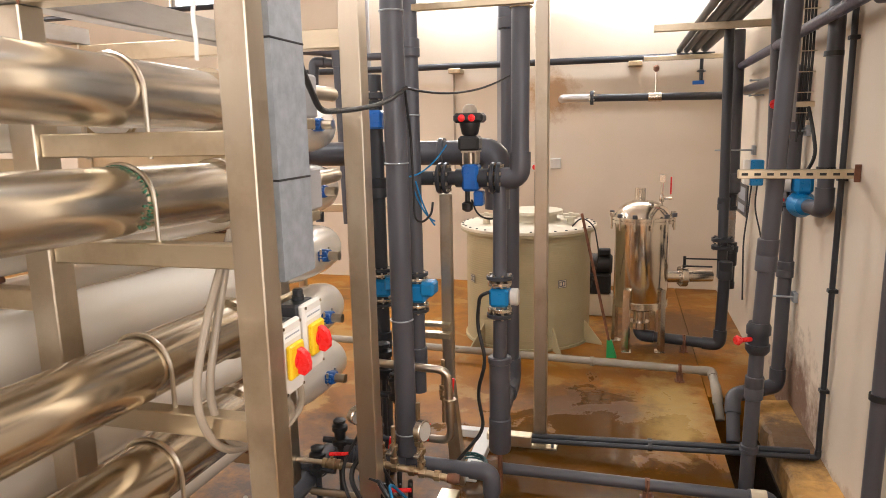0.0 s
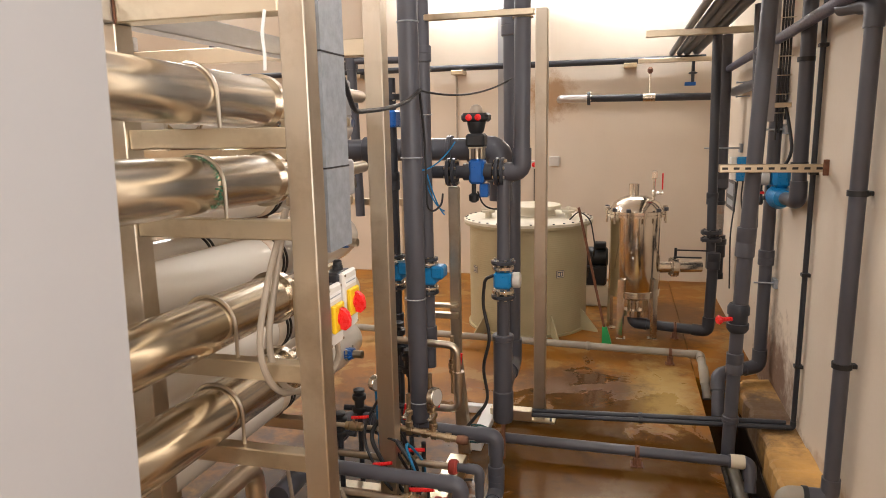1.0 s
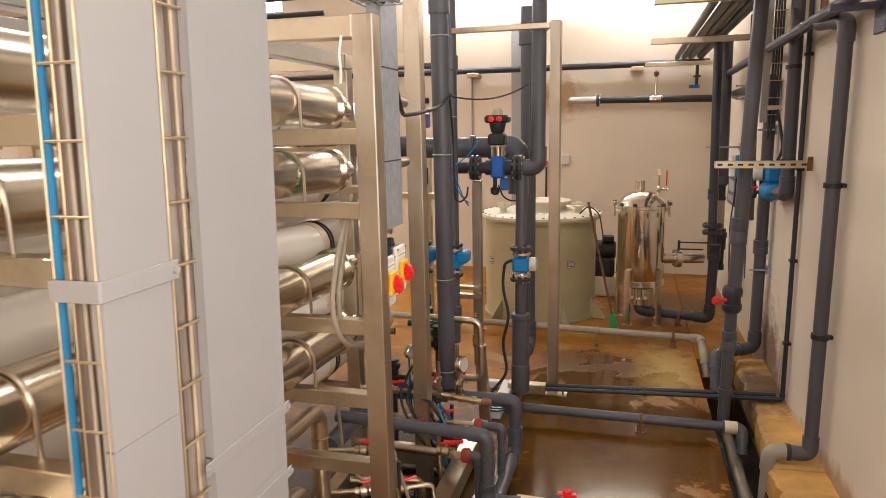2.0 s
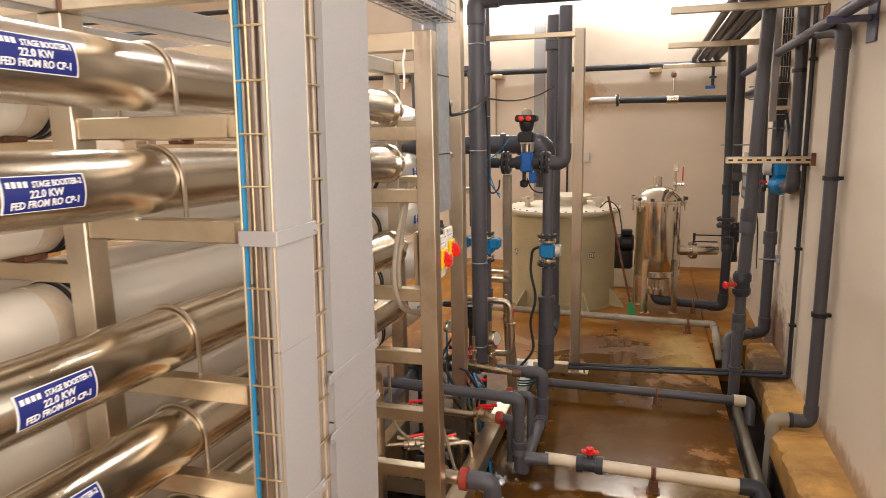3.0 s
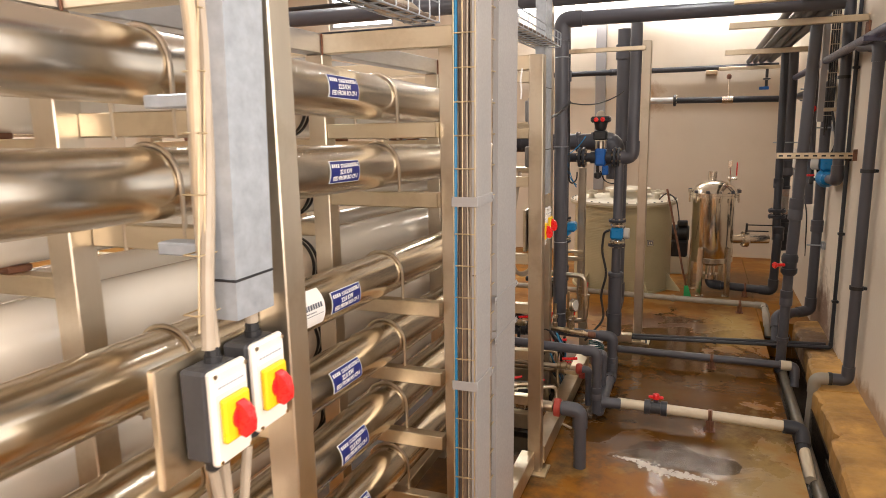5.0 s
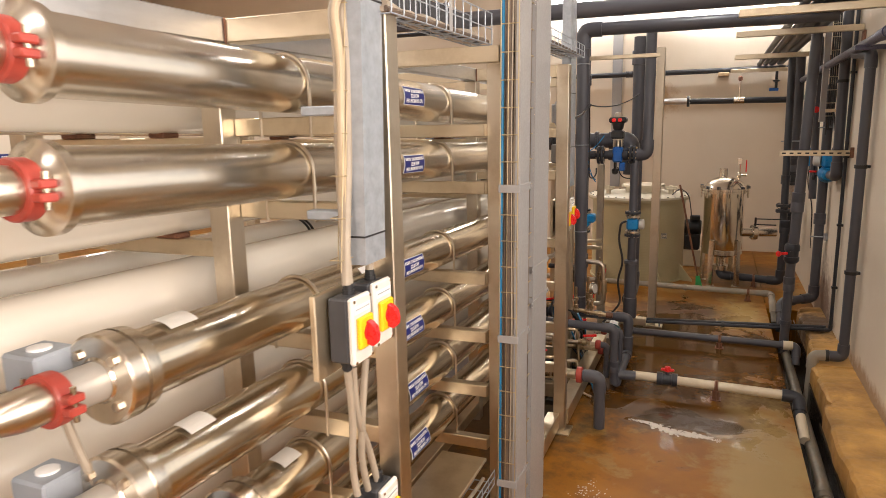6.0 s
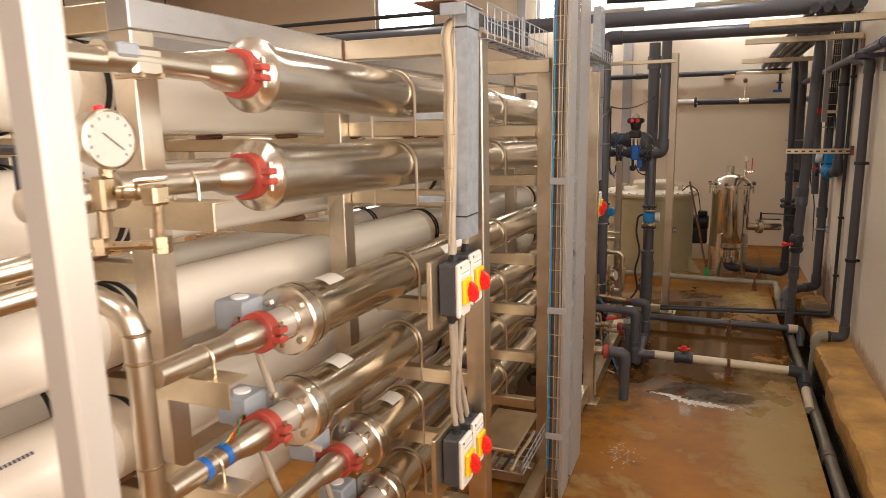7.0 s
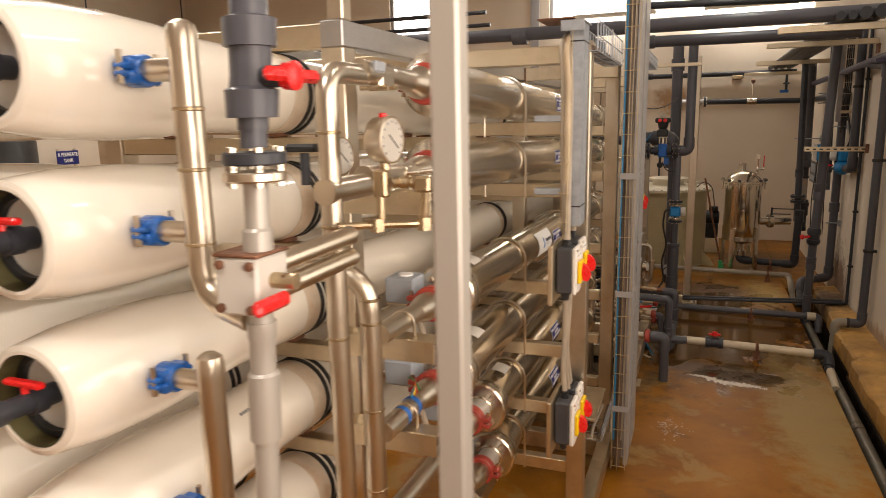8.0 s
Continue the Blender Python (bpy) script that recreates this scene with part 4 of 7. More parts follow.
def isolator(x, y, z, owner_group):
    t = thing("isolator_switch", (x, y, z - 0.085), "pale grey isolator switch with a red handle on a yellow plate", "switch", owner_group)
    part("body", Geo().box((x - 0.075, y - 0.047, z - 0.085), (x - 0.018, y + 0.047, z + 0.085), 0.006), DARKBOX, t, "charcoal rear body")
    lid = part("lid", Geo().box((x - 0.018, y - 0.049, z - 0.088), (x, y + 0.049, z + 0.088), 0.006), LID, t)
    part("yellow_plate", Geo().box((x, y - 0.037, z - 0.046), (x + 0.014, y + 0.033, z + 0.036), 0.004), YELLOW, lid)
    g = Geo().lathe((x + 0.014, y, z - 0.006), (1, 0, 0), [(0, 0.021), (0.004, 0.021)], 20)
    prof = ((0.016, -0.036), (0.032, -0.040), (0.042, -0.030), (0.044, -0.012), (0.038, 0.008), (0.026, 0.020), (0.016, 0.024))
    nn = len(prof)
    vs = [(x + px, y + sy * (0.011 if px < 0.04 else 0.008), z + pz) for sy in (-1, 1) for px, pz in prof]
    g.add(vs, [tuple(range(nn)), tuple(range(2 * nn - 1, nn - 1, -1))] + [(i, i + nn, (i + 1) % nn + nn, (i + 1) % nn) for i in range(nn)])
    part("handle", g, REDP, lid)
    part("label_strip", Geo().box((x, y - 0.040, z + 0.045), (x + 0.0012, y + 0.040, z + 0.066), 0), PAPER, lid)
    g = Geo()
    for q in range(7):
        g.box((x + 0.0012, y - 0.036 + q * 0.0102, z + 0.0545), (x + 0.0016, y - 0.0275 + q * 0.0102, z + 0.0585))
    part("unreadable_print", g, GREYBOX, lid)
    for sy in (-0.041, 0.041):
        for sz in (-0.079, 0.079):
            part("screw", Geo().cyl((x, y + sy, z + sz), (x + 0.0025, y + sy, z + sz), 0.0042, 8), BRIGHT, lid)
    for zz, s in ((z + 0.085, 1), (z - 0.085, -1)):
        part("gland", Geo().lathe((x - 0.046, y + 0.012 * s, zz), (0, 0, s), [(0, 0.016), (0.012, 0.016), (0.012, 0.0135), (0.026, 0.0135), (0.03, 0.009)], 10), BLACK, t)
    return t


ISO_X = -0.79
for z in (1.375, 0.78):
    solid("mounting_plate", Geo().box((-0.885, -1.20, z - 0.12), (-0.868, -0.90, z + 0.10), 0.003), STEEL_H, "stainless mounting plate behind the switches", "plate", "mounting plates")
    isolator(ISO_X, -1.103, z, "isolator switches")
    isolator(ISO_X, -0.985, z + 0.012, "isolator switches")
for z in (1.315,):
    solid("mounting_plate", Geo().box((-0.875, 1.34, z - 0.11), (-0.858, 1.60, z + 0.11), 0.003), STEEL_H, "stainless mounting plate behind the switches", "plate", "mounting plates")
    isolator(-0.775, 1.405, z, "isolator switches")
    isolator(-0.775, 1.52, z + 0.02, "isolator switches")


def duct(y0, y1, z0, z1, x1=-0.80, seams=()):
    t = thing("cable_duct", (x1 - 0.03, (y0 + y1) / 2, z0), "galvanised sheet steel cable duct", "cable duct", "galvanised ducts")
    g = Geo()
    ring = [(x1 - 0.05, y0), (x1, y0), (x1, y1), (x1 - 0.05, y1), (x1 - 0.05, y1 - 0.003), (x1 - 0.003, y1 - 0.003), (x1 - 0.003, y0 + 0.003), (x1 - 0.05, y0 + 0.003)]
    n = len(ring)
    g.add([(x, y, z) for z in (z0, z1) for x, y in ring], [(i, (i + 1) % n, n + (i + 1) % n, n + i) for i in range(n)] + [(0, 7, 6, 1), (1, 6, 5, 2), (2, 5, 4, 3), (8, 9, 14, 15), (9, 10, 13, 14), (10, 11, 12, 13)])
    part("shell", g, GALV, t, smooth=0)
    for z in seams:
        part("cable_tie", Geo().box((x1 - 0.052, y0 - 0.002, z), (x1 + 0.0015, y1 + 0.002, z + 0.005), 0.001), BLACK, t)
    return t


LEAN[:] = 0.045, 1.75
duct(-1.052, -0.941, 1.53, 2.255, -0.798, (1.60, 2.19))
LEAN[0] = 0.0
duct(1.39, 1.545, 1.50, 2.6, -0.775, (1.73, 2.04))

# ---- pipework beside the rack ----
pipe_run("pvc_riser", [(-1.32, 1.95, 0.36), (-1.32, 2.70, 0.36), (-0.94, 2.70, 0.355)], 0.046, PVC, "thick grey PVC pipe running low past the rack posts", collars=[((-1.16, 2.70, 0.358), X, 0.02)])
pipe_run("pvc_riser", [(-0.96, 2.70, 0.36), (-0.555, 2.70, 0.35), (-0.555, 2.70, 0.06), (-0.555, 2.05, 0.06)], 0.033, PVC, "grey PVC pipe leaving the riser and turning down to the floor", collars=[((-0.555, 2.70, 0.16), Z, 0.08)])
pipe_run("pvc_riser", [(-0.94, 2.70, 0.40), (-0.94, 2.67, 2.545), (0.72, 2.67, 2.535)], 0.047, PVC, "tall grey PVC riser turning overhead across the aisle")
pipe_run("pvc_riser", [(-0.985, 3.05, 0.55), (-0.985, 3.05, 2.58)], 0.036, PVC, "slim grey PVC riser behind the rack post", collars=[((-0.985, 3.05, 0.72), Z, 0.12), ((-0.985, 3.05, 2.2), Z, 0.08)])
pipe_run("overhead_pipe", [(-6.0, 2.35, 2.645), (0.80, 2.35, 2.635)], 0.055, PVC, "dark grey PVC pipe overhead across the hall", collars=[((-1.9, 2.35, 2.62), X, 0.13)])
thin = pipe_run("overhead_pipe", [(-0.98, 2.95, 2.885), (0.6, 2.95, 2.84)], 0.03, PVC_D, "thin dark pipe overhead across the hall")
for hx in (-0.75, 0.3):
    part("hanger_rod", Geo().cyl((hx, 2.95, 2.85), (hx, 2.95, 4.4), 0.005, 8), GALV, thin)
pipe_run("pvc_riser", [(-0.65, 3.80, 2.60), (-0.65, 3.80, 0.34), (-0.65, 3.45, 0.30)], 0.052, PVC, "tall grey PVC riser beside a steel post", collars=[((-0.65, 3.80, 2.42), Z, 0.12)])
pipe_run("pvc_riser", [(-0.50, 3.20, 2.56), (-0.50, 3.17, 1.60), (-0.62, 3.17, 1.60)], 0.042, PVC, "grey PVC riser turning into a flanged valve line")
pipe_run("header_pipe", [(-2.6, 3.45, 1.71), (-0.66, 3.45, 1.71), (-0.66, 3.45, 1.42)], 0.064, PVC, "large grey PVC header pipe with an elbow", collars=[((-0.95, 3.45, 1.71), X, 0.03), ((-1.4, 3.45, 1.71), X, 0.14)])

# flanged valve with an actuator
vl = thing("actuated_valve", (-0.76, 3.17, 1.50), "grey flanged valve with a blue body and a black pneumatic actuator", "valve")
vl.location.x += 0.028
part("line", Geo().cyl((-1.02, 3.17, 1.60), (-0.60, 3.17, 1.60), 0.034, 20), PVC_D, vl)
for fx in (-0.915, -0.885, -0.655, -0.627):
    flange_part((fx, 3.17, 1.60), X, 0.075, 0.02, 8, 0.008, PVC_D, vl)
part("valve_body", Geo().box((-0.800, 3.120, 1.540), (-0.720, 3.215, 1.668), 0.012).box((-0.812, 3.130, 1.585), (-0.708, 3.205, 1.625), 0.008), BLUE, vl, "bright blue valve body")
part("union", Geo().lathe((-0.835, 3.17, 1.60), X, [(0, 0.045), (0.045, 0.045), (0.05, 0.04)], 16), PVC_D, vl)
part("union", Geo().lathe((-0.725, 3.17, 1.60), X, [(0, 0.045), (0.045, 0.045), (0.05, 0.04)], 16), PVC_D, vl)
part("bracket", Geo().box((-0.795, 3.120, 1.668), (-0.785, 3.205, 1.73), 0.002).box((-0.735, 3.120, 1.668), (-0.725, 3.205, 1.73), 0.002).box((-0.80, 3.12, 1.722), (-0.72, 3.21, 1.732), 0.002).cyl((-0.76, 3.165, 1.66), (-0.76, 3.165, 1.73), 0.014, 10), STEEL, vl)
part("actuator", Geo().box((-0.815, 3.12, 1.73), (-0.715, 3.22, 1.80), 0.012), BLACK, vl)
part("switch_box", Geo().lathe((-0.765, 3.17, 1.80), Z, [(0, 0.03), (0.01, 0.04), (0.055, 0.05), (0.06, 0.05)], 16), BLACK, vl)
part("indicator_head", Geo().box((-0.835, 3.115, 1.86), (-0.695, 3.225, 1.905), 0.012), BLACK, vl)
for dx in (-0.793, -0.745):
    part("indicator", Geo().lathe((dx, 3.113, 1.882), (0, -1, 0), [(0, 0.017), (0.004, 0.017), (0.006, 0.012)], 14), REDP, vl)
part("dome", Geo().lathe((-0.765, 3.17, 1.905), Z, [(0, 0.034), (0.02, 0.033), (0.036, 0.024), (0.043, 0.008)], 18), CABLE_T, vl, "clear indicator dome")
part("solenoid", Geo().box((-0.745, 3.13, 1.47), (-0.70, 3.19, 1.54), 0.006), BLUE, vl)
part("silencer", Geo().lathe((-0.78, 3.16, 1.44), Z, [(0, 0.012), (0.01, 0.026), (0.04, 0.028), (0.05, 0.012), (0.10, 0.012)], 12), BLACK, vl)
for k, (s, e) in enumerate((((-0.99, 3.0, 1.62), (-0.84, 3.12, 1.76)), ((-0.97, 3.0, 1.56), (-0.90, 3.1, 1.40)), ((-0.96, 3.0, 1.60), (-0.90, 3.1, 1.38)))):
    solid("air_hose", Geo().sweep(slack(s, e, 0.03), 0.004, 6), CYAN, "thin blue pneumatic hose", "hose", "pneumatic hoses")
solid("air_hose", Geo().sweep(bend([(-0.73, 3.15, 1.50), (-0.70, 3.15, 1.42), (-0.62, 3.15, 1.40), (-0.58, 3.2, 1.46)], 0.04), 0.005, 6), BLACK, "thin black pneumatic hose", "hose", "pneumatic hoses")

# flow meter leg
fm = thing("flow_meter", (-0.595, 3.15, 0.93), "bright blue flow meter between grey flanges", "flow meter", "flow meters")
part("body", Geo().box((-0.642, 3.103, 0.985), (-0.548, 3.197, 1.075), 0.012), CYAN, fm)
for z in (1.125, 1.095, 0.965, 0.938):
    flange_part((-0.595, 3.15, z), Z, 0.065 if z > 1.1 or z < 0.95 else 0.058, 0.02, 8, 0.007, PVC_D if z > 1.1 or z < 0.95 else SATIN, fm)
part("terminal_box", Geo().lathe((-0.548, 3.15, 1.03), X, [(0, 0.03), (0.008, 0.042), (0.04, 0.042), (0.046, 0.035)], 20), ISOGREY, fm, "pale grey terminal box")
pipe_run("pvc_pipe", [(-0.595, 3.17, 1.58), (-0.595, 3.15, 1.13)], 0.034, PVC, "grey PVC pipe above the flow meter")
ml = pipe_run("pvc_pipe", [(-0.595, 3.15, 0.93), (-0.598, 3.15, 0.66)], 0.034, PVC, "grey PVC pipe below the flow meter ending in a wide reducer")
part("reducer", Geo().lathe((-0.598, 3.15, 0.22), Z, [(0, 0.035), (0.005, 0.05), (0.02, 0.056), (0.18, 0.056), (0.185, 0.052), (0.47, 0.052), (0.475, 0.058), (0.50, 0.058), (0.505, 0.052), (0.505, 0.034)], 24), PVC, ml)
part("foot", Geo().cyl((-0.598, 3.15, 0.0), (-0.598, 3.15, 0.23), 0.012, 10), IRON, ml)
solid("meter_cable", Geo().sweep(bend([(-0.64, 3.10, 1.06), (-0.685, 3.10, 1.04), (-0.70, 3.10, 0.9), (-0.655, 3.09, 0.72), (-0.70, 3.09, 0.55), (-0.665, 3.09, 0.36), (-0.80, 3.0, 0.20)], 0.06), 0.009, 8), BLACK, "black flexible cable hanging from the flow meter", "cable")


def blue_meter(x, y, z):
    t = thing("flow_meter", (x, y, z - 0.1), "bright blue flow meter on a grey riser", "flow meter", "flow meters")
    part("body", Geo().box((x - 0.045, y - 0.05, z - 0.045), (x + 0.055, y + 0.05, z + 0.045), 0.012), CYAN, t)
    part("head", Geo().box((x + 0.03, y - 0.06, z - 0.01), (x + 0.10, y + 0.04, z + 0.06), 0.012), CYAN, t)
    for dz in (-0.09, -0.065, 0.065, 0.09):
        flange_part((x, y, z + dz), Z, 0.058, 0.017, 8, 0.006, PVC_D if abs(dz) > 0.08 else SATIN, t)
    return t


blue_meter(-0.985, 3.05, 1.06)
blue_meter(-1.22, 3.2, 1.04)
pipe_run("pvc_riser", [(-1.22, 3.2, 0.0), (-1.22, 3.2, 2.1)], 0.034, PVC_D, "dark PVC riser with a flow meter behind the rack", collars=[((-1.22, 3.2, 1.55), Z, 0.1), ((-1.22, 3.2, 0.75), Z, 0.1)])
t = thing("ball_valve", (-1.22, 3.2, 1.85), "blue wafer valve on a dark riser", "valve", "ball valves")
part("body", Geo().box((-1.27, 3.14, 1.84), (-1.17, 3.26, 1.93), 0.01), BLUE, t)
flange_part((-1.22, 3.2, 2.0), Z, 0.06, 0.03, 6, 0.007, PVC_D, t)

# posts beside the pipes
aux = thing("pipe_support_post", (-0.46, 3.71, 0.0), "tall square stainless steel pipe support post", "post")
part("column", Geo().box((-0.497, 3.675, 0.0), (-0.425, 3.747, 2.49), 0.006), STEEL, aux)
part("base_plate", Geo().box((-0.53, 3.64, 0.0), (-0.36, 3.78, 0.012), 0.003), STEEL_H, aux)
part("base_beam", Geo().box((-0.76, 3.60, 0.02), (-0.50, 3.67, 0.09), 0.005), STEEL_H, aux)
for dx, dy in ((-0.385, 3.66), (-0.385, 3.76)):
    part("bolt", Geo().cyl((dx, dy, 0.0), (dx, dy, 0.04), 0.008, 8), GALV, aux)
sp = thing("valve_support_stand", (-0.87, 3.2, 0.0), "slim stainless stand under the valve line", "stand")
part("column", Geo().box((-0.90, 3.18, 0.55), (-0.845, 3.235, 1.52), 0.005), STEEL, sp)
g = Geo()
g.add([(-0.90, 3.18, 0.55), (-0.845, 3.18, 0.55), (-0.845, 3.235, 0.55), (-0.90, 3.235, 0.55), (-0.86, 3.16, 0.0), (-0.79, 3.16, 0.0), (-0.79, 3.235, 0.0), (-0.86, 3.235, 0.0)], [(0, 1, 5, 4), (1, 2, 6, 5), (2, 3, 7, 6), (3, 0, 4, 7), (4, 5, 6, 7), (0, 3, 2, 1)])
part("foot", g, STEEL, sp, smooth=0)
part("cross_channel", Geo().box((-1.05, 3.13, 0.80), (-0.846, 3.175, 0.83), 0.003), STEEL_H, sp)
part("cross_channel", Geo().box((-1.05, 3.13, 0.86), (-0.846, 3.175, 0.88), 0.003), STEEL_H, sp)
ch = thing("pipe_bracket", (-0.7, 3.10, 2.355), "rust-spotted steel channel tying the risers together", "bracket", "pipe brackets")
part("channel", Geo().box((-1.03, 3.02, 2.355), (-0.42, 3.055, 2.385), 0.003), STEEL_H, ch)
for dx in (-0.5,):
    part("clip", Geo().sweep([(dx + 0.05 * math.cos(a), 3.2 + 0.05 * math.sin(a), 2.37) for a in [i * math.pi / 8 for i in range(16)]], 0.004, 6, True), BRASS, ch)
solid("floor_bracket", Geo().box((-0.815, 3.20, 0.0), (-0.735, 3.76, 0.05), 0.004).box((-0.95, 3.70, 0.0), (-0.8155, 3.755, 0.05), 0.004), PAPER, "white painted angle lying on the floor", "bracket")

# loops of steel sampling pipe and small valves low down between the posts
def ss_pipe(pts, r, label="stainless sampling pipe between the posts", name="steel_pipe", rad=0.05, mat=PIPESS):
    return solid(name, Geo().sweep(bend(pts, rad), r, 14), mat, label, "pipe", "steel pipes")


ss_pipe([(-1.15, 2.85, 0.76), (-0.785, 2.85, 0.747), (-0.774, 2.85, 0.404), (-0.93, 2.85, 0.405)], 0.019)
solid("pipe_fitting", Geo().lathe((-0.777, 2.85, 0.50), Z, [(0, 0.026), (0.09, 0.026), (0.092, 0.030), (0.11, 0.030)], 16), PIPESS, "stainless threaded pipe fitting", "fitting")


def ball_valve(c, axis, r, handle_mat=REDP, body=BRASS, up=(0, 0, 1), label="small brass ball valve with a red lever"):
    c, axis, up = Vector(c), Vector(axis).normalized(), Vector(up)
    t = thing("ball_valve", c, label, "valve", "ball valves")
    part("body", Geo().lathe(c - axis * 2.6 * r, axis, [(0, r), (0, 1.35 * r), (1.1 * r, 1.35 * r), (1.3 * r, r), (1.7 * r, 1.5 * r), (3.5 * r, 1.5 * r), (3.9 * r, r), (4.1 * r, 1.35 * r), (5.2 * r, 1.35 * r), (5.2 * r, r)], 12), body, t)
    part("stem", Geo().cyl(c + up * r, c + up * 2.6 * r, 0.4 * r, 8), body, t)
    a = c + up * 2.7 * r
    side = axis.cross(up)
    g = Geo()
    pts = [a + axis * k * r for k in (-0.6, 1.5, 3.5, 5.0)]
    g.sweep([p + up * (0.25 * r * i) for i, p in enumerate(pts)], 0.55 * r, 8)
    part("lever", g, handle_mat, t, "red lever")
    return t


rnd = random.Random(5)
for k, (y, z) in enumerate(((2.15, 0.30), (2.28, 0.22), (2.42, 0.33))):
    ss_pipe([(-1.28, y, z), (-0.72, y, z - 0.01)], 0.017, "stainless drain pipe with a red union", "drain_pipe", mat=(PIPESS, BRASS, PIPESS)[k])
    ball_valve((-0.80 - 0.06 * k, y, z), (1, 0, 0), 0.017)
    solid("pipe_union", Geo().lathe((-0.72, y, z - 0.01), X, [(0, 0.03), (0.01, 0.036), (0.03, 0.036), (0.04, 0.028)], 12), REDC, "rusty red pipe union", "union", "red pipe unions")
    pipe_run("drain_pipe", [(-0.69, y, z - 0.01), (-0.64 + 0.03 * k, y, z - 0.01), (-0.64 + 0.03 * k, y, 0.05)], 0.02, PVC, "short grey PVC drain leg", group="drain legs")
for k, (y, z, x) in enumerate(((2.62, 0.52, -0.86), (2.58, 0.46, -1.02), (2.9, 0.62, -0.82))):
    ball_valve((x, y, z), (0, 0, 1), 0.014, REDP, BRASS, (1, 0, 0))
    ss_pipe([(x, y, z - 0.15), (x, y, z + 0.16)], 0.010, "thin brass sampling tube", "sample_tube", mat=BRASS)
for k, (x, y, z, r) in enumerate(((-1.05, 2.4, 0.70, 0.036),)):
    t = thing("pressure_gauge", (x, y, z - r), "steel pressure gauge among the low valves", "gauge", "pressure gauges")
    d = Vector((0.85, -0.5, 0.0)).normalized()
    part("case", Geo().lathe(Vector((x, y, z)) - d * 0.02, d, [(0, r * 0.9), (0.004, r), (0.03, r), (0.033, r * 0.9)], 22), SATIN, t)
    part("dial", Geo().lathe(Vector((x, y, z)) + d * 0.0135, d, [(0, r * 0.84), (0.0015, r * 0.84)], 22), GAUGEFACE, t)
for k in range(9):
    x0, y0 = rnd.uniform(-1.2, -0.85), rnd.uniform(1.6, 2.6)
    solid("loose_hose", Geo().sweep(bend([(x0, y0, rnd.uniform(0.25, 0.7)), (x0 + rnd.uniform(-0.1, 0.1), y0 + rnd.uniform(0.05, 0.2), rnd.uniform(0.05, 0.3)), (x0 + rnd.uniform(0, 0.25), y0 + rnd.uniform(0.1, 0.4), 0.02)], 0.1), rnd.choice((0.006, 0.008, 0.011)), 8), rnd.choice((BLACK, BLACK, CABLE_T, CYAN)), "loose hose trailing under the rack", "hose", "loose hoses")
coil = [(-0.775 + (0.085 + 0.008 * math.sin(1.7 * a)) * math.cos(a), 3.26 + 0.085 * math.sin(a), 0.057 + 0.0012 * k + 0.005 * math.sin(0.9 * a)) for k, a in enumerate([i * 0.5 for i in range(38)])]
solid("coiled_hose", Geo().sweep(coil, 0.006, 6), TEAL, "small coil of dark teal hose", "hose")

pipe_run("low_pipe", [(-1.32, 2.05, 0.475), (-0.578, 2.05, 0.452), (-0.572, 2.05, 0.05)], 0.029, PVC, "blue-grey PVC pipe leaving the rack and dropping to the floor", collars=[((-0.574, 2.05, 0.18), Z, 0.08)])
pipe_run("low_pipe", [(-0.55, 2.08, 0.11), (-0.43, 2.10, 0.105)], 0.034, PVC, "grey socket joining a cream pipe")
pipe_run("cream_pipe", [(-0.45, 2.12, 0.105), (0.56, 2.12, 0.085)], 0.031, PVC_T, "cream plastic pipe running across the floor")
pipe_run("low_pipe", [(0.50, 2.12, 0.085), (0.60, 2.12, 0.08), (0.60, 1.95, -0.06)], 0.035, PVC_D, "dark elbow dropping a cream pipe into the channel")
pipe_run("cream_pipe", [(0.602, 2.02, 0.0), (0.612, 1.80, -0.07)], 0.031, PVC_T, "short cream pipe stub in the drain channel")
uv = thing("union_valve", (-0.217, 2.12, 0.06), "grey PVC union ball valve with a red handle", "valve", "union valves")
part("body", Geo().lathe((-0.285, 2.12, 0.10), X, [(0, 0.034), (0, 0.046), (0.035, 0.046), (0.037, 0.039), (0.097, 0.039), (0.099, 0.046), (0.135, 0.046), (0.135, 0.034)], 20), PVC_D, uv)
part("stem", Geo().cyl((-0.217, 2.12, 0.13), (-0.217, 2.12, 0.165), 0.016, 10), PVC_D, uv)
part("handle", Geo().box((-0.262, 2.105, 0.162), (-0.172, 2.135, 0.178), 0.006).lathe((-0.217, 2.12, 0.16), Z, [(0, 0.022), (0.03, 0.02), (0.034, 0.014)], 14), REDP, uv)


def floor_clamp(x, y, z, r):
    t = thing("pipe_clamp", (x, y, 0.0), "rusty red pipe clamp holding a pipe to the floor", "clamp", "floor clamps")
    part("band", Geo().lathe((x - 0.012, y, z), X, [(0, r), (0, r + 0.006), (0.024, r + 0.006), (0.024, r)], 18), IRON, t)
    part("leg", Geo().box((x - 0.022, y - 0.030, 0.0), (x + 0.022, y + 0.012, z - r * 0.75), 0.005), IRON, t)
    part("base", Geo().box((x - 0.034, y - 0.04, 0.0), (x + 0.034, y + 0.03, 0.006), 0.002), IRON, t)
    part("rod", Geo().cyl((x, y - r - 0.012, 0.0), (x, y - r - 0.012, z + r + 0.02), 0.005, 8), IRON, t)
    return t


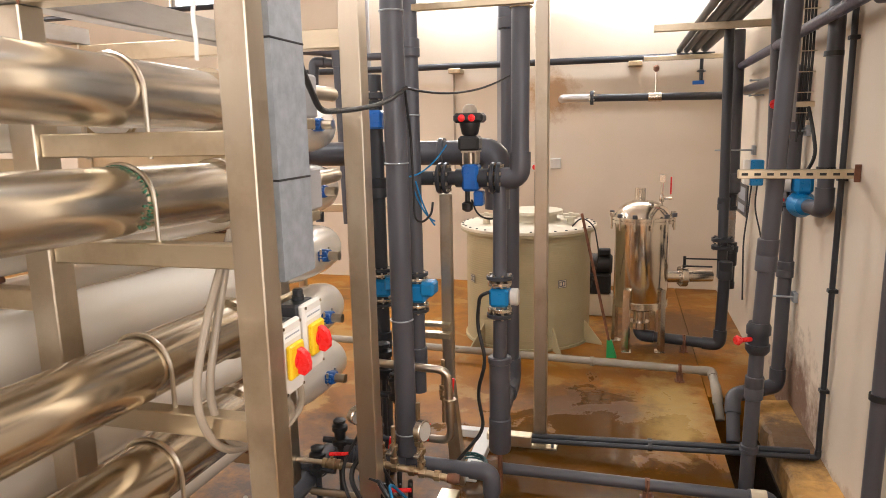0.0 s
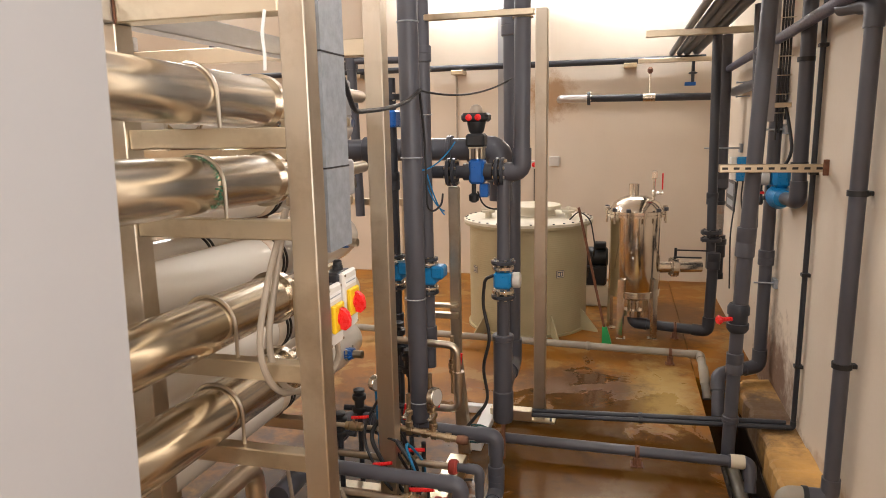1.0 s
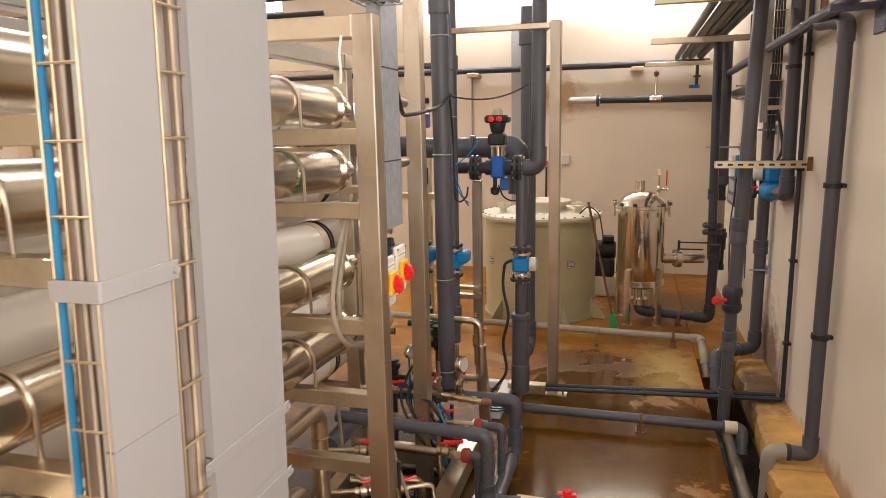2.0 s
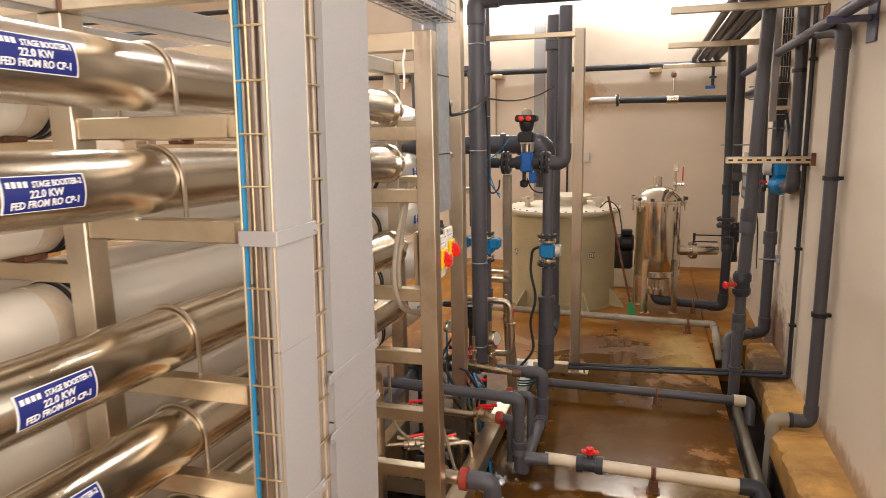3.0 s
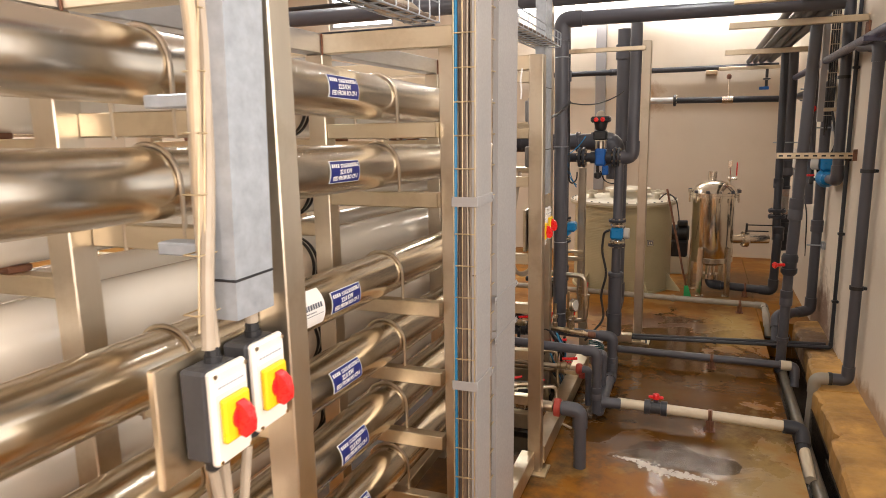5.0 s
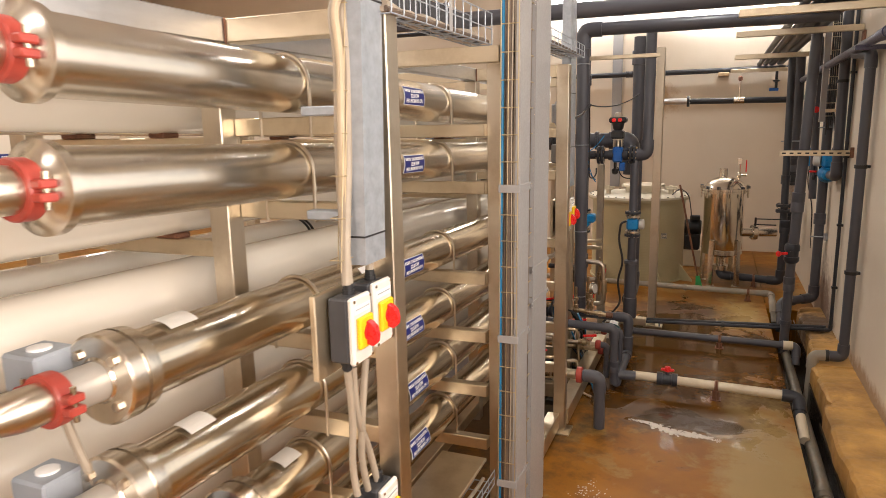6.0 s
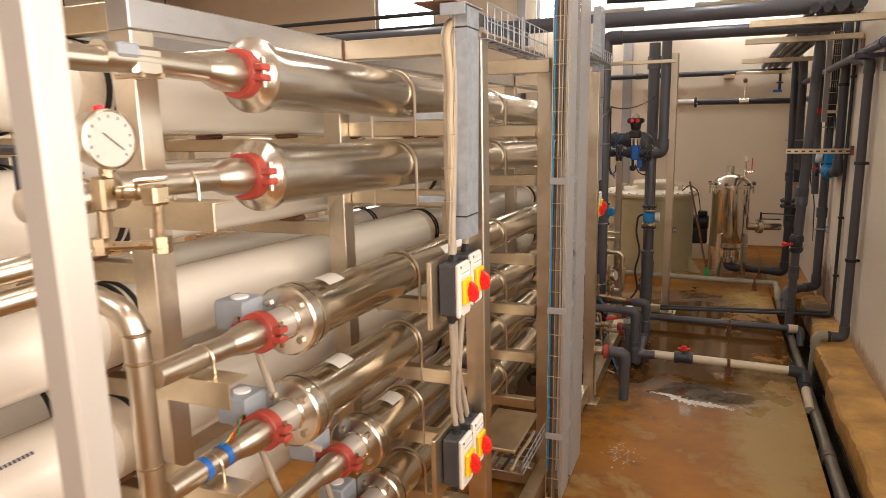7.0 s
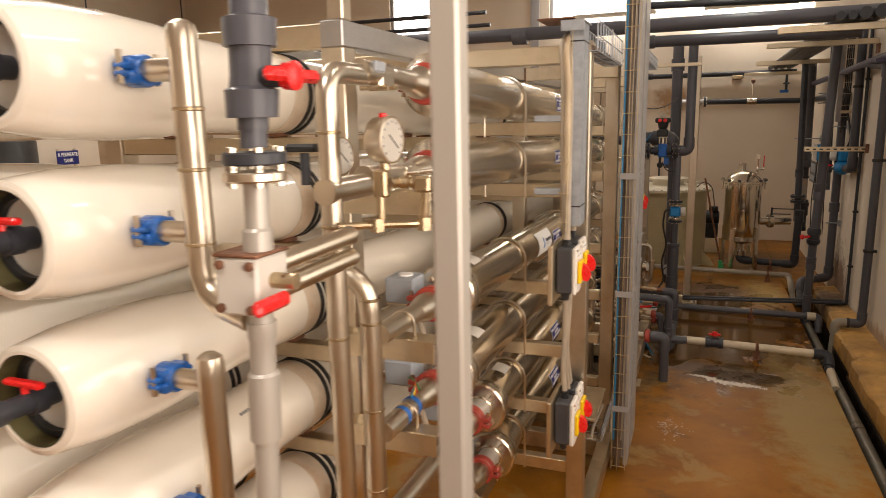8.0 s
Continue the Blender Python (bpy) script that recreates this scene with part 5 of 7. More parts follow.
floor_clamp(0.10, 2.12, 0.094, 0.031)
floor_clamp(0.124, 3.24, 0.075, 0.029)
pipe_run("floor_pipe", [(-0.62, 3.24, 0.08), (0.69, 3.24, 0.075), (0.69, 3.18, -0.06)], 0.029, PVC, "grey PVC pipe running across the floor", collars=[((0.62, 3.24, 0.075), X, 0.07)])
solid("pipe_sleeve", Geo().lathe((0.595, 3.24, 0.075), X, [(0, 0.03), (0, 0.037), (0.07, 0.037), (0.07, 0.03)], 20), PVC_T, "cream plastic coupling on a grey pipe", "coupling")
pipe_run("channel_pipe", [(0.648, 3.6, -0.09), (0.645, -6.0, -0.12)], 0.036, PVC_O, "dark PVC pipe lying in the drain channel", collars=[((0.642, 1.2, -0.10), Y, 0.12), ((0.641, -1.5, -0.11), Y, 0.12)])
for k, dy in enumerate((0.0, 0.035, 0.068)):
    pipe_run("conduit", [(-0.75, 3.62 + dy, 0.05 + 0.012 * (k == 1)), (0.965 - 0.02 * k, 3.62 + dy, 0.125 + 0.012 * (k == 1))] if k else [(-0.75, 3.62, 0.05), (0.975, 3.62, 0.125), (0.975, 3.62, 2.75)], 0.014, PVC_D, "dark conduit crossing the floor to the wall", group="floor conduits", n=12, clamps=[((0.15, 3.62 + dy, 0.09), X)])
for z in (0.48, 1.0, 1.55, 2.2):
    solid("conduit_saddle", Geo().box((0.955, 3.60, z), (0.999, 3.64, z + 0.02), 0.003), BLACK, "black conduit saddle screwed to the wall", "saddle", "conduit saddles")
pipe_run("floor_pipe", [(-2.4, 5.05, 0.10), (0.615, 4.90, 0.09), (0.615, 4.62, 0.05), (0.63, 4.5, -0.10)], 0.029, PVC_L, "dusty pale grey pipe along the floor before the tank", collars=[((-0.22, 4.94, 0.092), X, 0.03)])
floor_clamp(0.40, 4.91, 0.092, 0.029)

# ---- red-union outlet at the foot of the rack ----
ss_pipe([(-1.25, 1.41, 0.338), (-0.72, 1.41, 0.336)], 0.030, "stainless outlet pipe low at the rack")
solid("pipe_union", Geo().lathe((-0.715, 1.41, 0.336), X, [(0, 0.034), (0.004, 0.05), (0.034, 0.05), (0.038, 0.034)], 20), REDC, "red painted pipe union", "union", "red pipe unions")
pipe_run("low_pipe", [(-0.68, 1.41, 0.336), (-0.575, 1.42, 0.33), (-0.572, 1.42, 0.0)], 0.034, PVC, "grey PVC elbow dropping to the floor")
ball_valve((-0.90, 1.41, 0.337), (1, 0, 0), 0.024, BLACK, SATIN, label="steel ball valve with a black lever")

# ---- dosing tank ----
TCX, TCY, TR2 = -0.83, 5.86, 0.54
tank = thing("chemical_tank", (TCX, TCY, 0.0), "beige ribbed fibreglass tank with a bolted cream lid", "tank")
prof = [(0.0, TR2 + 0.02), (0.02, TR2 + 0.02), (0.02, TR2)]
zz = 0.04
while zz < 0.94:
    prof += [(zz, TR2), (zz + 0.006, TR2 + 0.0018), (zz + 0.012, TR2)]
    zz += 0.0185
prof += [(0.95, TR2), (0.955, TR2 + 0.05), (0.975, TR2 + 0.05), (0.975, 0.0)]
part("shell", Geo().lathe((TCX, TCY, 0.0), Z, prof, 72, close=False), TANK, tank)
lid = part("lid", Geo().lathe((TCX, TCY, 0.976), Z, [(0, TR2 + 0.053), (0.022, TR2 + 0.053), (0.026, TR2 + 0.048), (0.05, 0.30), (0.052, 0.0)], 64, close=False), TANKLID, tank, "cream bolted lid")
part("manhole", Geo().lathe((TCX + 0.05, TCY, 1.02), Z, [(0, 0.20), (0.07, 0.20), (0.07, 0.25), (0.095, 0.25), (0.098, 0.246), (0.098, 0.0)], 40, close=False), TANKLID, lid)
for i in range(36):
    a = 2 * math.pi * i / 36
    part("bolt", Geo().cyl((TCX + (TR2 + 0.032) * math.cos(a), TCY + (TR2 + 0.032) * math.sin(a), 0.99), (TCX + (TR2 + 0.032) * math.cos(a), TCY + (TR2 + 0.032) * math.sin(a), 1.009), 0.011, 6), BLACK, lid)
for nx, ny in ((TCX - 0.33, TCY - 0.22), (TCX + 0.38, TCY - 0.14)):
    part("nozzle", Geo().lathe((nx, ny, 0.995), Z, [(0, 0.035), (0.07, 0.03), (0.07, 0.06), (0.09, 0.06), (0.09, 0.02), (0.12, 0.02)], 16), TANKLID, lid)
    part("nozzle_bar", Geo().box((nx - 0.07, ny - 0.012, 1.085), (nx + 0.07, ny + 0.012, 1.105), 0.004), TANKLID, lid)
for a in (-125, -60, -20):
    ca, sa = math.cos(math.radians(a)), math.sin(math.radians(a))
    g = Geo()
    bx, by = TCX + ca * TR2, TCY + sa * TR2
    ex, ey = TCX + ca * (TR2 + 0.16), TCY + sa * (TR2 + 0.16)
    nx, ny = -sa * 0.006, ca * 0.006
    g.add([(bx + nx, by + ny, 0.0), (ex + nx, ey + ny, 0.0), (ex + nx, ey + ny, 0.02), (bx + nx, by + ny, 0.20), (bx - nx, by - ny, 0.0), (ex - nx, ey - ny, 0.0), (ex - nx, ey - ny, 0.02), (bx - nx, by - ny, 0.20)], [(0, 1, 2, 3), (7, 6, 5, 4), (0, 4, 5, 1), (1, 5, 6, 2), (2, 6, 7, 3), (3, 7, 4, 0)])
    part("gusset", g, TANK, tank, smooth=0)
for a in (-51.5, -142):
    ca, sa = math.cos(math.radians(a)), math.sin(math.radians(a))
    c = Vector((TCX + ca * (TR2 + 0.006), TCY + sa * (TR2 + 0.006), 0.56))
    d, s = Vector((ca, sa, 0)), Vector((-sa, ca, 0))
    st = part("sticker", Geo().add([c + s * u + Z * v for u, v in ((-0.04, -0.033), (0.04, -0.033), (0.04, 0.033), (-0.04, 0.033))], [(0, 1, 2, 3)]), INK, tank, "small black and white maker's plate")
    g = Geo()
    for u0, u1, v0, v1 in ((-0.035, 0.035, 0.022, 0.028), (-0.035, 0.035, -0.028, -0.022), (-0.035, -0.029, -0.02, 0.02), (0.029, 0.035, -0.02, 0.02), (-0.02, -0.006, -0.014, 0.014), (0.004, 0.02, -0.014, 0.014)):
        g.add([c + d * 0.0015 + s * u + Z * v for u, v in ((u0, v0), (u1, v0), (u1, v1), (u0, v1))], [(0, 1, 2, 3)])
    part("sticker_print", g, TANKLID, st)
solid("mop_pole", Geo().cyl((-0.33, 5.22, 1.17), (-0.10, 5.33, 0.10), 0.011, 10), IRON, "dark wooden pole leaning on the tank", "pole")
solid("brush_head", Geo().add([(-0.125, 5.315, 0.14), (-0.085, 5.315, 0.14), (-0.045, 5.30, 0.0), (-0.125, 5.30, 0.0), (-0.125, 5.345, 0.14), (-0.085, 5.345, 0.14), (-0.045, 5.37, 0.0), (-0.125, 5.37, 0.0)], [(3, 2, 1, 0), (4, 5, 6, 7), (0, 1, 5, 4), (1, 2, 6, 5), (2, 3, 7, 6), (3, 0, 4, 7)]), GREEN, "bright green brush head on the floor", "brush", smooth=0)
solid("tank_cable", Geo().sweep(bend([(-0.42, 5.5, 1.03), (-0.34, 5.42, 1.12), (-0.24, 5.4, 1.05), (-0.20, 5.45, 0.80), (-0.27, 5.6, 0.5)], 0.08), 0.006, 8), BLACK, "thin black cable over the tank lid", "cable")

# ---- steel filter housing ----
FX, FY, FR = 0.13, 5.67, 0.215
flt = thing("filter_housing", (FX, FY, 0.0), "polished stainless steel cartridge filter housing on legs", "filter")
part("shell", Geo().lathe((FX, FY, 0.40), Z, [(-0.09, 0.05), (-0.085, 0.10), (-0.06, 0.16), (-0.02, FR - 0.012), (0.0, FR), (0.66, FR)], 56), BRIGHT, flt)
part("lower_band", Geo().lathe((FX, FY, 0.36), Z, [(0, FR - 0.02), (0.0, FR + 0.004), (0.05, FR + 0.004), (0.055, FR)], 56, close=False), SATIN, flt)
part("rim", Geo().lathe((FX, FY, 1.055), Z, [(0, FR), (0, FR + 0.035), (0.02, FR + 0.035), (0.022, FR + 0.028), (0.026, FR + 0.028), (0.028, FR + 0.035), (0.048, FR + 0.035), (0.05, FR)], 56, close=False), SATIN, flt)
dome = part("dome", Geo().lathe((FX, FY, 1.10), Z, [(0, FR + 0.01), (0.025, FR - 0.004), (0.065, FR * 0.88), (0.10, FR * 0.66), (0.122, FR * 0.4), (0.13, 0.02)], 56), BRIGHT, flt)
for i in range(12):
    a = 2 * math.pi * (i + 0.5) / 12
    px, py = FX + (FR + 0.036) * math.cos(a), FY + (FR + 0.036) * math.sin(a)
    sw = part("swing_bolt", Geo().cyl((px, py, 1.0), (px, py, 1.13), 0.009, 8), SATIN, flt)
    part("nut", Geo().lathe((px, py, 1.105), Z, [(0, 0.020), (0.028, 0.020), (0.03, 0.012)], 6), DARKBOX if i % 3 else SATIN, sw)
for a in (-118, -42, 60, 150):
    px, py = FX + FR * math.cos(math.radians(a)), FY + FR * math.sin(math.radians(a))
    d = Vector((math.cos(math.radians(a)), math.sin(math.radians(a)), 0))
    s = Vector((-d.y, d.x, 0))
    g = Geo()
    b, e = Vector((px, py, 0)), Vector((px, py, 0)) + d * 0.03
    g.add([b - s * 0.028, b + s * 0.028, e + s * 0.028, e - s * 0.028] + [q + Z * 0.52 for q in (b - s * 0.028, b + s * 0.028, e * 0.7 + b * 0.3 + s * 0.028, e * 0.7 + b * 0.3 - s * 0.028)], [(3, 2, 1, 0), (0, 1, 5, 4), (1, 2, 6, 5), (2, 3, 7, 6), (3, 0, 4, 7), (4, 5, 6, 7)])
    leg = part("leg", g, SATIN, flt, smooth=0)
    part("foot_plate", Geo().box((px - 0.04, py - 0.04, 0.0), (px + 0.04, py + 0.04, 0.008), 0.002), SATIN, leg)
part("vent_pipe", Geo().cyl((FX + 0.14, FY - 0.05, 1.12), (FX + 0.14, FY - 0.05, 1.40), 0.010, 10), SATIN, flt)
part("vent_valve", Geo().lathe((FX + 0.14, FY - 0.05, 1.22), Z, [(0, 0.014), (0.01, 0.02), (0.05, 0.02), (0.06, 0.014)], 10).cyl((FX + 0.14, FY - 0.05, 1.25), (FX + 0.215, FY - 0.05, 1.25), 0.011, 8), SATIN, flt)
part("gauge_port", Geo().box((FX + 0.118, FY - 0.07, 1.37), (FX + 0.162, FY - 0.03, 1.44), 0.006), SATIN, flt)
part("outlet_stub", Geo().cyl((FX - 0.02, FY + 0.17, 1.10), (FX - 0.02, FY + 0.17, 1.31), 0.045, 18), SATIN, flt)
part("red_lever", Geo().box((FX + 0.200, FY - 0.06, 1.28), (FX + 0.212, FY - 0.045, 1.42), 0.004), REDP, flt)
part("drain_neck", Geo().lathe((FX, FY, 0.10), Z, [(0, 0.04), (0.06, 0.04), (0.06, 0.085), (0.085, 0.085), (0.09, 0.085), (0.115, 0.085), (0.115, 0.05), (0.22, 0.05)], 24), SATIN, flt)
part("side_nozzle", flange(Geo().cyl((FX + 0.18, FY, 0.60), (FX + 0.56, FY + 0.1, 0.60), 0.048, 20), (FX + 0.33, FY + 0.04, 0.60), (1, 0.27, 0), 0.085, 0.05, 8, 0.01), SATIN, flt)
part("butterfly_lever", Geo().box((FX + 0.32, FY - 0.02, 0.69), (FX + 0.55, FY + 0.0, 0.702), 0.004).box((FX + 0.33, FY - 0.06, 0.76), (FX + 0.60, FY - 0.045, 0.772), 0.004).cyl((FX + 0.34, FY + 0.03, 0.64), (FX + 0.34, FY + 0.03, 0.77), 0.012, 8), BLACKBOX, flt, "black valve levers")
pipe_run("filter_drain", [(FX, FY, 0.14), (FX, FY - 0.01, 0.095), (0.74, 5.52, 0.095), (0.755, 5.52, 0.75)], 0.043, PVC_D, "dark PVC pipe from the filter outlet to the wall risers", collars=[((0.755, 5.52, 0.70), Z, 0.14)])
floor_clamp(0.48, 5.58, 0.095, 0.043)
pump = thing("dosing_pump", (-0.2, 6.6, 0.0), "matt black pump unit on a small stand", "pump")
part("motor", Geo().lathe((-0.33, 6.6, 0.50), X, [(0, 0.07), (0.02, 0.10), (0.20, 0.10), (0.22, 0.08)], 20), BLACKBOX, pump)
part("housing", Geo().box((-0.36, 6.48, 0.22), (-0.12, 6.72, 0.42), 0.02), BLACKBOX, pump)
part("stand", Geo().box((-0.34, 6.5, 0.0), (-0.10, 6.7, 0.22), 0.01), TANKLID, pump)
part("cap", Geo().box((-0.25, 6.5, 0.60), (-0.13, 6.6, 0.66), 0.01), BLACKBOX, pump)

# ---- right-hand wall pipework ----
w0 = pipe_run("wall_riser", [(0.695, 3.5, 2.52), (0.645, 3.52, 0.86)], 0.040, PVC, "rust-stained grey PVC riser standing by the drain channel", collars=[((0.652, 3.52, 1.20), Vector((0.033, -0.01, 1)), 0.16)])
part("valve_body", Geo().lathe((0.637, 3.52, 0.70), Z, [(0, 0.045), (0.02, 0.058), (0.05, 0.058), (0.052, 0.05), (0.10, 0.05), (0.102, 0.058), (0.14, 0.058), (0.16, 0.048)], 22), PVC_D, w0)
part("valve_handle", Geo().cyl((0.60, 3.49, 0.78), (0.535, 3.46, 0.78), 0.012, 10).lathe((0.55, 3.467, 0.78), (-1, -0.5, 0), [(0, 0.016), (0.02, 0.026), (0.03, 0.02)], 12), REDP, w0, "red valve handle")
pipe_run("wall_riser", [(0.636, 3.52, 0.72), (0.625, 3.52, -0.08)], 0.036, PVC, "grey PVC pipe dropping into the channel", collars=[((0.633, 3.52, 0.52), Z, 0.12), ((0.629, 3.52, 0.19), Z, 0.04)])
wr = pipe_run("wall_riser", [(0.83, 6.05, 2.56), (0.845, 6.05, 1.28)], 0.056, PVC, "thick grey PVC riser ending in a clouded clear section", collars=[((0.844, 6.05, 1.34), Z, 0.16)])
part("reducer", Geo().lathe((0.846, 6.05, 1.11), Z, [(0, 0.040), (0.0, 0.052), (0.03, 0.052), (0.035, 0.044), (0.13, 0.044), (0.14, 0.056), (0.18, 0.056)], 24), PVC_D, wr)
part("clear_section", Geo().lathe((0.85, 6.05, 0.83), Z, [(0, 0.041), (0.28, 0.041)], 24), CLEAR, wr, "clouded clear tube with rust stains")
part("valve_body", Geo().lathe((0.853, 6.05, 0.44), Z, [(0, 0.045), (0.0, 0.058), (0.05, 0.058), (0.055, 0.052), (0.19, 0.052), (0.2, 0.064), (0.31, 0.064), (0.315, 0.072), (0.36, 0.072), (0.365, 0.060), (0.395, 0.060), (0.395, 0.041)], 24), PVC_D, wr)
pipe_run("wall_riser", [(0.735, 5.85, 2.56), (0.745, 5.62, 0.62)], 0.038, PVC_D, "slim dark PVC riser with a flanged valve", collars=[((0.742, 5.7, 1.2), Z, 0.1)])
solid("valve_flange", flange(flange(Geo(), (0.744, 5.66, 0.92), Z, 0.085, 0.03, 6, 0.008), (0.744, 5.65, 0.86), Z, 0.085, 0.03, 6, 0.008), PVC_D, "dark PVC flanged joint on a riser", "flange")
pipe_run("wall_riser", [(0.94, 6.20, 2.09), (0.94, 4.43, 2.115), (0.935, 4.42, 0.20), (0.66, 4.28, 0.17), (0.65, 4.1, -0.06)], 0.040, PVC, "grey PVC wall riser turning down into the channel", collars=[((0.935, 4.42, 0.95), Z, 0.10)])
pipe_run("wall_riser", [(0.86, 4.75, 2.6), (0.90, 4.75, 1.1)], 0.034, PVC, "grey PVC riser behind the others on the wall")
pipe_run("wall_riser", [(0.925, 3.72, 2.75), (0.935, 3.72, 1.40), (0.93, 4.0, 1.385)], 0.038, PVC, "grey PVC wall riser turning into a blue valve", clamps=[((0.925, 3.72, 2.15), Z), ((0.93, 3.72, 1.6), Z)])
bv = thing("wall_valve", (0.92, 4.1, 1.25), "blue diaphragm valve with a pale cap on the wall pipes", "valve")
part("body", Geo().lathe((0.92, 3.98, 1.385), Y, [(0, 0.03), (0.02, 0.052), (0.05, 0.055), (0.11, 0.075), (0.16, 0.07), (0.2, 0.05), (0.24, 0.03)], 22), CYAN, bv)
part("bonnet", Geo().box((0.87, 4.03, 1.44), (0.965, 4.16, 1.56), 0.02), CYAN, bv)
part("cap", Geo().lathe((0.87, 4.12, 1.50), (-1, 0.3, 0), [(0, 0.05), (0.05, 0.05), (0.06, 0.04)], 20), ISOGREY, bv)
pipe_run("wall_riser", [(0.885, 3.02, 2.30), (0.945, 2.80, 2.285), (0.942, 2.80, 0.165), (0.86, 2.80, 0.165)], 0.033, PVC, "grey PVC wall riser with black clips ending at the ledge")
pipe_run("channel_elbow", [(0.875, 2.80, 0.165), (0.755, 2.80, 0.16), (0.735, 2.76, -0.32)], 0.034, PVC_L, "dusty pale grey elbow dropping into the drain channel")
solid("pipe_strap", Geo().lathe((0.83, 2.80, 0.165), X, [(0, 0.035), (0, 0.043), (0.022, 0.043), (0.022, 0.035)], 18), BLACK, "black pipe strap on the ledge", "clip")
for z in (0.79, 1.535):
    cl = thing("wall_clip", (0.96, 2.80, z), "black pipe clip fixed to the wall", "clip", "wall clips")
    part("band", Geo().lathe((0.943, 2.80, z - 0.012), Z, [(0, 0.033), (0, 0.041), (0.024, 0.041), (0.024, 0.033)], 20), BLACK, cl)
    part("arm", Geo().box((0.975, 2.785, z - 0.01), (1.0, 2.815, z + 0.01), 0.003), BLACK, cl)
pipe_run("purple_pipe", [(0.86, 6.4, 2.27), (0.88, 2.1, 2.34), (0.90, 0.2, 2.40)], 0.030, PURPLE, "blue-grey pipe slung along the wall overhead", n=16)
solid("pipe_hanger", Geo().box((0.80, 2.50, 2.285), (0.988, 2.54, 2.315), 0.003).box((0.988, 2.44, 2.19), (0.9995, 2.58, 2.40), 0.003), PURPLE, "blue-grey painted wall bracket under the overhead pipe", "bracket")


def perforated(name, a, b, label, mat=STEEL_H, slots=9):
    a, b = Vector(a), Vector(b)
    t = thing(name, a, label, "bracket", "pipe brackets")
    part("channel", Geo().box(a, b, 0.003), mat, t)
    n = slots
    for i in range(n):
        x = a.x + (b.x - a.x) * (i + 0.5) / n
        part("slot", Geo().box((x - 0.014, a.y - 0.0016, (a.z + b.z) / 2 - 0.006), (x + 0.014, a.y - 0.0004, (a.z + b.z) / 2 + 0.006)), BLACK, t, smooth=0)
    return t


perforated("slotted_rail", (0.49, 3.44, 1.575), (0.985, 3.48, 1.617), "slotted steel rail with a rusty end at the wall")
solid("rusty_end_plate", Geo().box((0.972, 3.432, 1.56), (0.9995, 3.438, 1.64), 0.002), IRON, "rusty steel end plate of a slotted rail", "plate")
for name, a, b in (("pipe_bracket", (0.12, 3.40, 2.50), (0.99, 3.45, 2.545)), ("pipe_bracket", (0.145, 5.03, 2.455), (0.99, 5.08, 2.50)), ("pipe_bracket", (0.11, 2.34, 2.515), (0.99, 2.39, 2.565)), ("pipe_bracket", (0.14, 7.40, 2.465), (0.99, 7.45, 2.51))):
    t = thing(name, a, "pale steel channel bracket carrying overhead pipes", "bracket", "pipe brackets")
    part("channel", Geo().box(a, b, 0.003), STEEL_H, t)
    part("wall_plate", Geo().box((0.985, a[1] - 0.03, a[2] - 0.08), (0.999, a[1] + 0.08, a[2] - 0.002), 0.002), IRON, t)
for k, (x, r) in enumerate(((0.50, 0.030), (0.575, 0.030), (0.655, 0.042), (0.755, 0.046))):
    pipe_run("overhead_pipe", [(x, 7.72, 2.555 + r), (x, 2.2, 2.575 + r)], r, PVC_D, "grey PVC pipe carried on brackets above the aisle", group="overhead wall pipes", n=16)
# wall cable tray
wt = thing("wall_cable_tray", (0.94, 4.2, 1.83), "narrow wall cable tray with a white cover and black cables", "cable tray")
part("cover", Geo().box((0.835, 4.18, 1.83), (0.88, 4.22, 2.9), 0.003), COVER, wt)
for k in range(4):
    x = 0.895 + 0.016 * k
    part("cable", Geo().sweep([(x, 4.2, 1.72 + 0.04 * k), (x + 0.004, 4.2, 2.2), (x, 4.2, 2.9)], 0.007, 8), BLACK, wt)
for k in range(9):
    part("rung", Geo().cyl((0.88, 4.19, 1.88 + 0.11 * k), (0.965, 4.19, 1.88 + 0.11 * k), 0.003, 6), STEEL_H, wt)
part("bracket", Geo().box((0.875, 4.15, 1.91), (0.965, 4.18, 1.94), 0.003), STEEL_H, wt)
solid("drop_cable", Geo().sweep(bend([(0.93, 4.18, 1.95), (0.95, 4.1, 1.80), (0.965, 4.05, 1.65), (0.93, 4.1, 1.55)], 0.1), 0.010, 8), BLACK, "black cable dropping to the blue valve", "cable")
tx = thing("transmitter", (0.90, 5.5, 1.366), "small blue and white transmitter on the wall pipes", "instrument")
part("housing", Geo().box((0.880, 5.44, 1.366), (0.972, 5.53, 1.556), 0.008), CYAN, tx)
part("cap", Geo().box((0.838, 5.45, 1.375), (0.880, 5.53, 1.556), 0.006), LID, tx)
part("label_strip", Geo().box((0.892, 5.4385, 1.475), (0.962, 5.4402, 1.49), 0), YELLOW, tx)
part("mount", Geo().box((0.972, 5.47, 1.44), (0.9995, 5.50, 1.49), 0.003), STEEL_H, tx)
for x, e in ((0.90, 0.86), (0.94, 0.99)):
    solid("drop_cable", Geo().sweep(bend([(x, 5.49, 1.37), (x - 0.01, 5.49, 1.2), (e, 5.45, 0.95), (e + 0.01, 5.4, 0.5)], 0.1), 0.006, 6), BLACK, "thin black cable hanging from the transmitter", "cable", "transmitter cables")
nb = thing("notice_board", (0.99, 6.43, 1.026), "dark grey notice panel fixed to the wall", "sign")
part("panel", Geo().box((0.988, 6.18, 1.026), (0.9985, 6.68, 1.30), 0.002), DARKBOX, nb)
